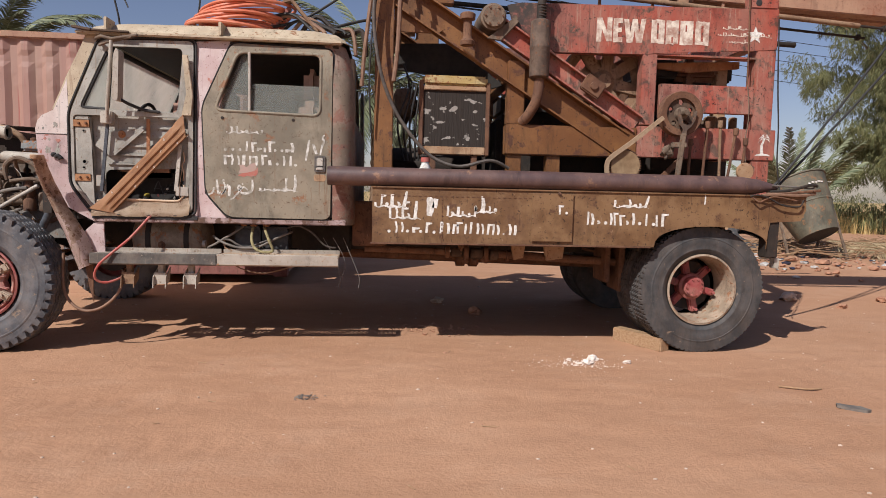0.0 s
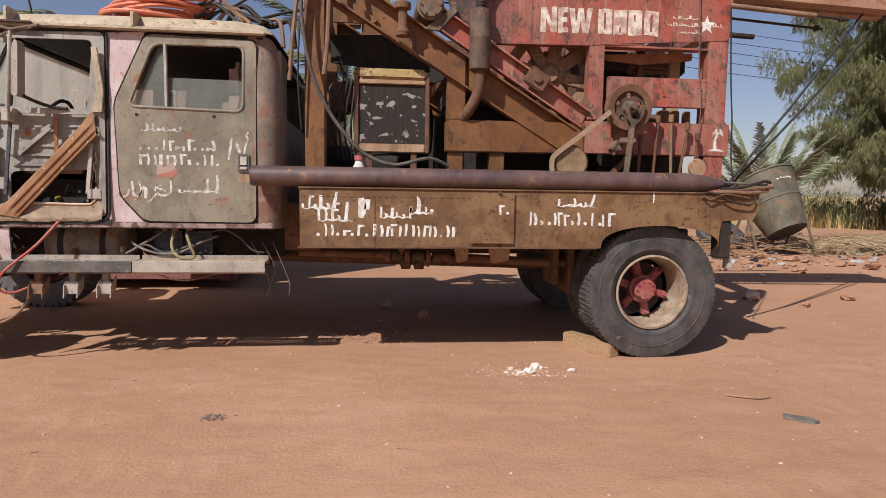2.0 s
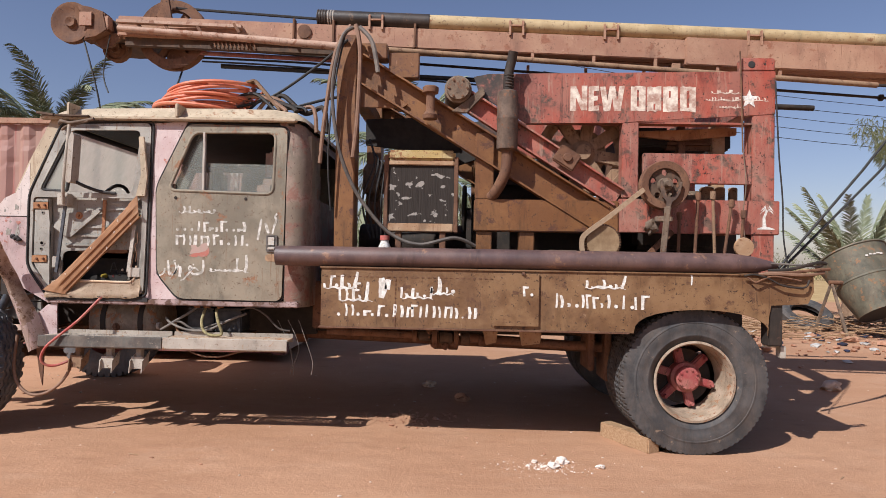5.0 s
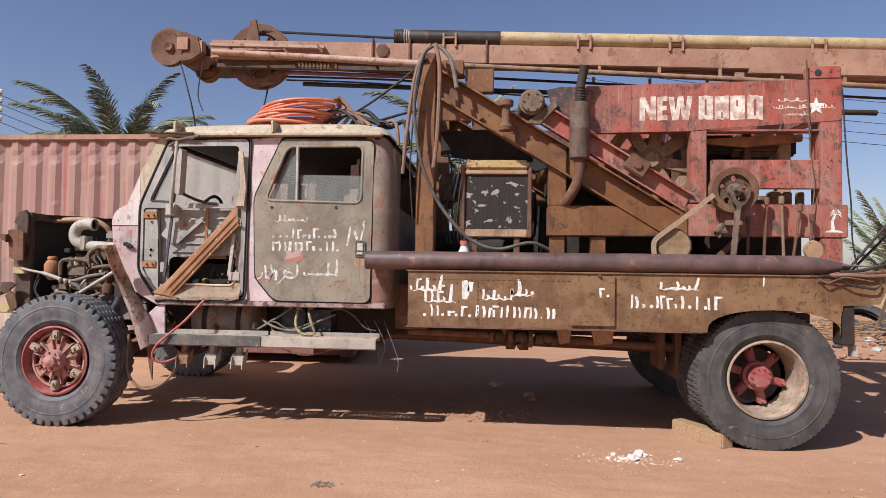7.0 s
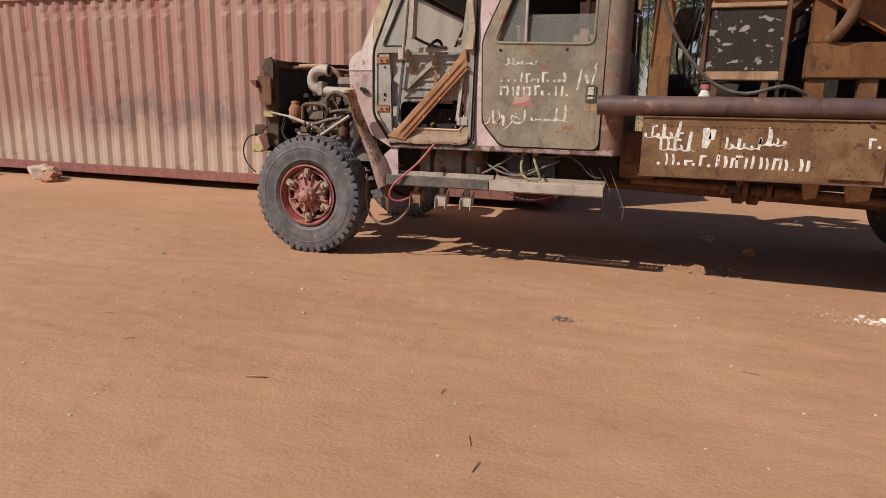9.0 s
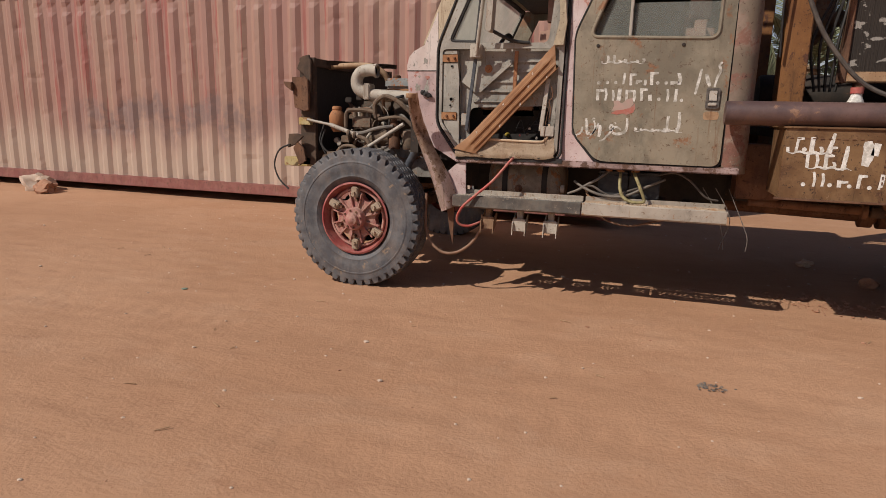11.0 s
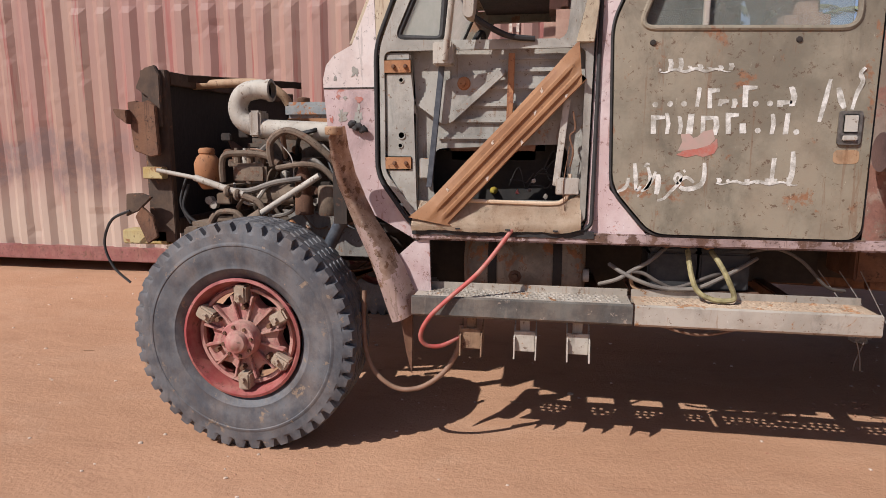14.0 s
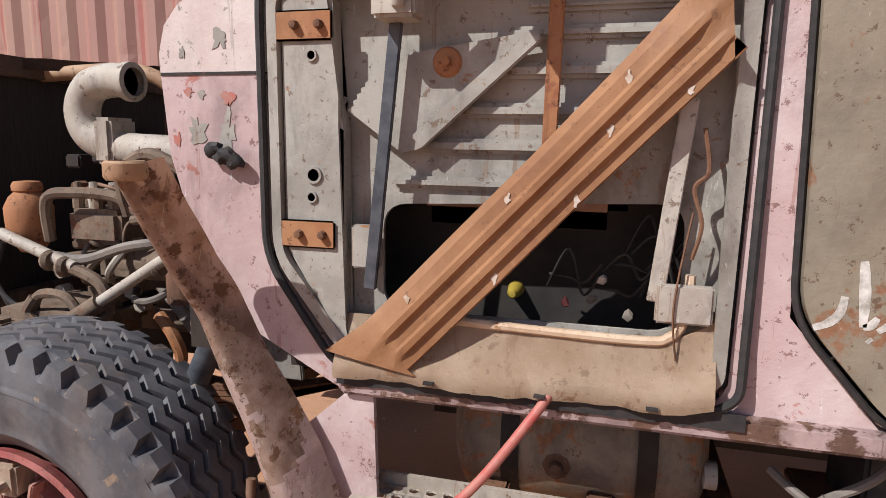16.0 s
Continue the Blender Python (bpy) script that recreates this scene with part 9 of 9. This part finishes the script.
for k in range(5):
    a0 = radians(-98 + 7 * k)
    p0 = tilt @ Vector((0.492 * math.cos(a0), 0.492 * math.sin(a0), 0.29))
    box(bm, p0.x - 0.02, p0.x + 0.018, p0.y - 0.012, p0.y + 0.004, p0.z - 0.012 + 0.01 * (k % 2), p0.z + 0.012 + 0.01 * (k % 2))
part("painted_bars", bm, WHITE, bucket, "small white painted bars", smooth=False)
for sx, sy, tx, ty in ((-0.78, 0.1, -0.6, -0.1), (-0.5, -0.4, -0.6, -0.1), (0.62, -0.35, 0.45, -0.1), (0.5, 0.4, 0.45, 0.0)):
    bm = bmesh.new()
    beam(bm, (bx + sx, by + sy, G(bx + sx, by + sy) - 0.03), (bx + tx, by + ty, bz + 0.02), 0.028, 0.045, 0.005)
    part("leg", bm, GREASE, bucket)
bm = bmesh.new()
tube(bm, [(bx - 0.64, by - 0.1, bz + 0.02), (bx - 0.38, by - 0.1, bz + 0.02)], 0.035, 10)
part("trunnion", bm, RUST, bucket)

old = thing("old_tyre", "old bare tyre leaning on the rubbish bank", "tyre")
bm = bmesh.new()
lathe(bm, [(0.27, 0.05), (0.3, 0.0), (0.42, 0.0), (0.48, 0.05), (0.48, 0.18), (0.42, 0.23), (0.3, 0.22), (0.27, 0.17), (0.3, 0.12), (0.3, 0.08)], (0, 0, -0.1), "z", 36, cap=False)
bmesh.ops.transform(bm, matrix=Matrix.Translation((6.92, 11.45, G(6.92, 11.2) + 0.24)) @ Matrix.Rotation(radians(33), 4, "X") @ Matrix.Scale(0.9, 4), verts=bm.verts[:])
part("tyre", bm, TYRE, old)

# bank of rubbish and cut fronds behind the truck
bm = bmesh.new()
for k in range(430):
    x = rnd.uniform(4.9, 14)
    y = 9.9 + 0.12 * (x - 7) + rnd.gauss(0, 0.95)
    r = rnd.uniform(0.014, 0.06) * (2.2 if rnd.random() < 0.1 else 1)
    lump(bm, (x, y, G(x, y) + r * 0.4), r, k * 0.37, 0.6, 1)
tagged(link_mesh("rubble", bm, STONER), "broken stones and rubble along the bank", "rubble", kind="stuff")
for mt, nm, lb, n in ((TRASHW, "pale_litter", "pale plastic and paper litter along the bank", 60), (TRASHB, "dark_litter", "dark and blue plastic litter along the bank", 48)):
    bm = bmesh.new()
    for k in range(n):
        x = rnd.uniform(5.5, 13)
        y = 10.1 + 0.12 * (x - 7) + rnd.gauss(0, 0.8)
        lump(bm, (x, y, G(x, y) + 0.02), rnd.uniform(0.03, 0.11), k * 0.61 + 7, 0.45, 1)
    tagged(link_mesh(nm, bm, mt), lb, "litter", kind="stuff")


def frond(bm, base, azim, rise, L, leaf=0.28, droop=0.55, n=38, twist=0.0, width=0.013, stem=0.014):
    """A feathered leaf: a bowed rib with narrow leaflets on both sides."""
    d = Vector((math.cos(azim), math.sin(azim), 0))
    side = Vector((-d.y, d.x, 0))
    pts = []
    ang, p = rise, Vector(base)
    for i in range(n + 1):
        pts.append(p.copy())
        p = p + (d * math.cos(ang) + Vector((0, 0, 1)) * math.sin(ang)) * (L / n)
        ang -= droop * (0.4 + 1.6 * i / n) * 2 / n
    tube(bm, pts[::3] + [pts[-1]], stem, 4, True, 0.003)
    for i in range(4, n + 1):
        f = i / n
        t = (pts[i] - pts[i - 1]).normalized()
        nrm = side.cross(t)
        ll = leaf * (0.55 + 0.9 * math.sin(math.pi * min(1, f * 0.9 + 0.1))) * (0.8 + 0.3 * random.random())
        for s in (-1, 1):
            for rep in (0, 0.5):
                q = pts[i] - t * (L / n) * rep
                v = (t * (0.6 + 0.4 * random.random()) + side * s * (0.75 - 0.3 * f) + nrm * (0.25 + 0.25 * random.random())).normalized()
                e = q + v * ll - Vector((0, 0, 0.06 * ll))
                w = t.cross(v).cross(v).normalized() * width
                a, b, c = bm.verts.new(q - w * 0.6), bm.verts.new(q + w * 0.6), bm.verts.new(q + v * ll * 0.5 + w)
                dd, ee = bm.verts.new(q + v * ll * 0.5 - w), bm.verts.new(e)
                bm.faces.new((a, b, c, dd))
                bm.faces.new((dd, c, ee))


def palm(x, y, crown_z, n_fronds, L, seed, label, low=-0.2, high=1.35, trunk_r=0.22, zg=None, stiff=1.0, leaf=0.34):
    random.seed(seed)
    t = thing("date_palm", label, "palm tree", group="date palms")
    zg = G(x, y) if zg is None else zg
    bm = bmesh.new()
    prof = []
    h = max(crown_z - zg, 0.3)
    k = max(3, int(h / 0.1))
    for i in range(k + 1):
        prof.append((trunk_r * (1.1 - 0.15 * i / k) * (1.0 if i % 2 else 1.12), zg - 0.05 + (h + 0.1) * i / k))
    prof.append((trunk_r * 1.2, crown_z + 0.1))
    prof.append((0.0, crown_z + 0.25))
    lathe(bm, prof, (x, y, 0), "z", 14)
    part("trunk", bm, BARK, t)
    bm = bmesh.new()
    for i in range(n_fronds):
        f = i / n_fronds
        az = i * 2.39996 + random.uniform(-0.2, 0.2)
        rise = high - (high - low) * f ** 0.9 + random.uniform(-0.1, 0.1)
        frond(bm, (x + 0.1 * math.cos(az), y + 0.1 * math.sin(az), crown_z + 0.15 * (1 - f)), az, rise, L * random.uniform(0.85, 1.1), leaf=leaf, droop=stiff * random.uniform(0.35, 0.75))
    link_mesh("crown", bm, PALM, t, recalc=False)
    return t


def cloud(bm, rnd, clusters, per, size, strand, thick=0.05):
    """Drooping feathery sprays: short thin strands in many small clumps."""
    for cx, cy, cz, r in clusters:
        for k in range(per):
            d = Vector((rnd.gauss(0, 1), rnd.gauss(0, 1), rnd.gauss(0, 0.8)))
            d = d.normalized() * r * rnd.random() ** 0.4
            q = Vector((cx, cy, cz)) + d
            out = Vector((d.x, d.y, 0)) * 0.5 + Vector((rnd.uniform(-0.3, 0.3), rnd.uniform(-0.3, 0.3), -0.7))
            out.normalize()
            for s in range(strand):
                v = (out + Vector((rnd.uniform(-0.6, 0.6), rnd.uniform(-0.6, 0.6), rnd.uniform(-0.5, 0.35)))).normalized() * size * rnd.uniform(0.6, 1.3)
                w = v.cross(Vector((rnd.uniform(-1, 1), rnd.uniform(-1, 1), 0.3))).normalized() * size * thick
                bm.faces.new((bm.verts.new(q - w), bm.verts.new(q + w), bm.verts.new(q + v)))


def tamarisk(x, y, h, spread, seed):
    rnd = random.Random(seed)
    t = thing("tamarisk_tree", "large feathery grey-green tamarisk tree at the field edge", "tree")
    zg = G(x, y) if abs(x) < 30 else 0
    limbs, clusters = [], []
    for k in range(9):
        az = rnd.uniform(0, 6.283)
        L = h * rnd.uniform(0.6, 1.0)
        rr = spread * rnd.uniform(0.35, 0.95)
        bx0, by0 = x + 0.3 * math.cos(az), y + 0.3 * math.sin(az)
        pts = smooth_path([(bx0, by0, zg - 0.1), (bx0 + rr * 0.2 * math.cos(az), by0 + rr * 0.2 * math.sin(az), zg + L * 0.35), (bx0 + rr * 0.6 * math.cos(az), by0 + rr * 0.6 * math.sin(az), zg + L * 0.75), (bx0 + rr * math.cos(az), by0 + rr * math.sin(az), zg + L * 0.95)], 6)
        limbs.append(pts)
        for p in pts[7:]:
            for j in range(7):
                clusters.append((p.x + rnd.gauss(0, 0.25 * spread), p.y + rnd.gauss(0, 0.25 * spread), p.z + rnd.gauss(0, 0.17 * h) - 0.05 * h, rnd.uniform(0.3, 0.65)))
        for p in pts[4:8]:
            clusters.append((p.x + rnd.gauss(0, 0.4 * spread), p.y + rnd.gauss(0, 0.4 * spread), p.z - rnd.random() * 0.4, rnd.uniform(0.3, 0.5)))
    clusters = [c for c in clusters if c[0] - c[3] > x - 0.78 * spread - 0.25 * max(0.0, 4 - c[2]) and c[2] > 1.75]
    bm = bmesh.new()
    for pts in limbs:
        tube(bm, pts, 0.12, 7, True, 0.02)
    part("trunk", bm, BARK, t)
    bm = bmesh.new()
    cloud(bm, rnd, clusters, 120, 0.24, 7, 0.036)
    link_mesh("crown", bm, TAMARISK, t, recalc=False)
    return t


palm(-8.25, 14.0, 3.45, 46, 2.5, 1, "date palm with arching fronds behind the container", low=-0.1)
palm(-0.2, 14.5, 3.5, 40, 2.6, 2, "date palm with drooping fronds behind the truck", low=-0.9)
palm(2.3, 17.0, 2.4, 36, 2.6, 5, "low date palm behind the drilling rig", low=-0.5)
palm(9.75, 14.6, 0.75, 17, 2.3, 3, "young date palm with stiff pale fronds near the ground", low=0.75, high=1.45, trunk_r=0.26, stiff=0.3, leaf=0.27)
tamarisk(18.6, 19.8, 9.5, 4.3, 5)
random.seed(12)

# cut fronds heaped on the bank
for k in range(20):
    t = thing("cut_frond", "dry cut palm frond lying on the bank", "palm frond", group="cut palm fronds")
    bm = bmesh.new()
    x = rnd.uniform(8.2, 13.0)
    y = 10.7 + 0.12 * (x - 7) + rnd.uniform(-0.6, 0.9)
    frond(bm, (x, y, G(x, y) + 0.15), rnd.uniform(-0.5, 0.6) + (math.pi if k % 3 == 0 else 0), 0.15, rnd.uniform(1.2, 2.0), 0.3, 0.25, 22)
    link_mesh("leaf", bm, DRYLEAF, t, recalc=False)
bm = bmesh.new()
for k in range(900):
    x = rnd.uniform(5.4, 13.5)
    y = 11.3 + 0.1 * (x - 8) + rnd.gauss(0, 0.75)
    a = rnd.uniform(-0.5, 3.6)
    L = rnd.uniform(0.2, 0.9)
    z = G(x, y) + rnd.uniform(0.0, 0.2)
    tube(bm, [(x, y, z), (x + L * math.cos(a), y + 0.3 * L * math.sin(a), z + rnd.uniform(-0.02, 0.12))], 0.007, 4)
tagged(link_mesh("brushwood", bm, WOOD), "dry brushwood heaped along the bank", "brushwood", kind="stuff")
# reeds and low scrub along the field
bm = bmesh.new()
for k in range(5200):
    x = rnd.uniform(16.3, 40)
    y = 22.5 + rnd.gauss(0, 1.3) - 0.05 * (x - 14)
    h = rnd.uniform(0.4, 1.25) * (0.6 + 0.4 * noise.noise(Vector((x * 0.5, y * 0.5, 0))) + 0.3)
    a = rnd.uniform(0, 6.283)
    l = rnd.uniform(0.05, 0.35)
    p = Vector((x, y, 0))
    w = Vector((math.sin(a), -math.cos(a), 0)) * 0.014
    bm.faces.new((bm.verts.new(p - w), bm.verts.new(p + w), bm.verts.new(p + Vector((l * math.cos(a), l * math.sin(a), h)))))
tagged(link_mesh("reeds", bm, REED, recalc=False), "dry yellow reeds along the field edge", "reeds", kind="stuff")
bm = bmesh.new()
r2 = random.Random(8)
cl = [(r2.uniform(17.5, 34), r2.uniform(20.5, 26), r2.uniform(0.2, 1.0), r2.uniform(0.4, 0.9)) for k in range(70)]
cl += [(r2.uniform(-40, 60), r2.uniform(60, 75), r2.uniform(0.3, 2.0), r2.uniform(0.8, 1.8)) for k in range(170)]
cloud(bm, r2, cl, 90, 0.34, 4)
tagged(link_mesh("scrub", bm, TAMARISK, recalc=False), "dusty green scrub along the fields", "scrub", kind="stuff")

# power line
for x, y, h in ((-17.5, 21.0, 7.5), (70.0, 42.0, 11.0)):
    t = thing("power_pole", "steel power pole with pale insulators", "pole", group="power poles")
    bm = bmesh.new()
    lathe(bm, [(0.13, 0.0), (0.08, h)], (x, y, 0), "z", 12)
    part("mast_tube", bm, RUST, t)
    for k in range(4):
        bm = bmesh.new()
        z = h - 0.15 - 0.32 * k
        beam(bm, (x - 0.25, y, z), (x + 0.3, y, z), 0.05, 0.05)
        part("cross_arm", bm, RUST, t)
        bm = bmesh.new()
        for s in (-0.23, 0.28):
            lathe(bm, [(0.03, 0.0), (0.07, 0.03), (0.03, 0.06), (0.07, 0.09), (0.03, 0.14), (0.0, 0.15)], (x + s, y, z + 0.02), "z", 10)
        part("insulators", bm, WHITE, t)
wires = thing("power_wires", "thin overhead power wires crossing the sky", "cable", kind="stuff")
for k in range(5):
    bm = bmesh.new()
    z0, z1 = 13.4 - 0.68 * k, 9.9 - 0.62 * k
    pts = [(6 + 44 * i / 10, 40, z0 + (z1 - z0) * i / 10 - 1.0 * (1 - (i / 5 - 1) ** 2) + 0.8) for i in range(11)]
    tube(bm, pts, 0.022, 4)
    part("wire", bm, CABLE, wires)
for k in range(4):
    bm = bmesh.new()
    z0 = 7.35 - 0.32 * k
    tube(bm, smooth_path([(-17.4, 21.0, z0), (-13.0, 20.0, z0 - 1.6), (-9.0, 18.5, z0 - 2.9)]), 0.012, 4)
    part("wire", bm, CABLE, wires)
    bm = bmesh.new()
    tube(bm, smooth_path([(-17.4, 21.0, z0), (-24, 22.0, z0 + 0.5), (-40, 24, z0 + 2.5)]), 0.012, 4)
    part("wire", bm, CABLE, wires)

# rod and shovel leaning at the far end of the container
sh = thing("leaning_shovel", "old shovel leaning against the container wall", "shovel")
bm = bmesh.new()
tube(bm, smooth_path([(-12.25, 7.6, G(-12.25, 7.6)), (-12.5, 7.75, 0.9), (-12.6, 7.93, 1.75)]), 0.02, 8)
part("handle", bm, WOOD, sh)
bm = bmesh.new()
prism(bm, [(-12.75, 1.7), (-12.45, 1.72), (-12.42, 2.05), (-12.6, 2.2), (-12.78, 2.05)], 7.93, 7.95, 0.004)
part("blade", bm, ALUD, sh)
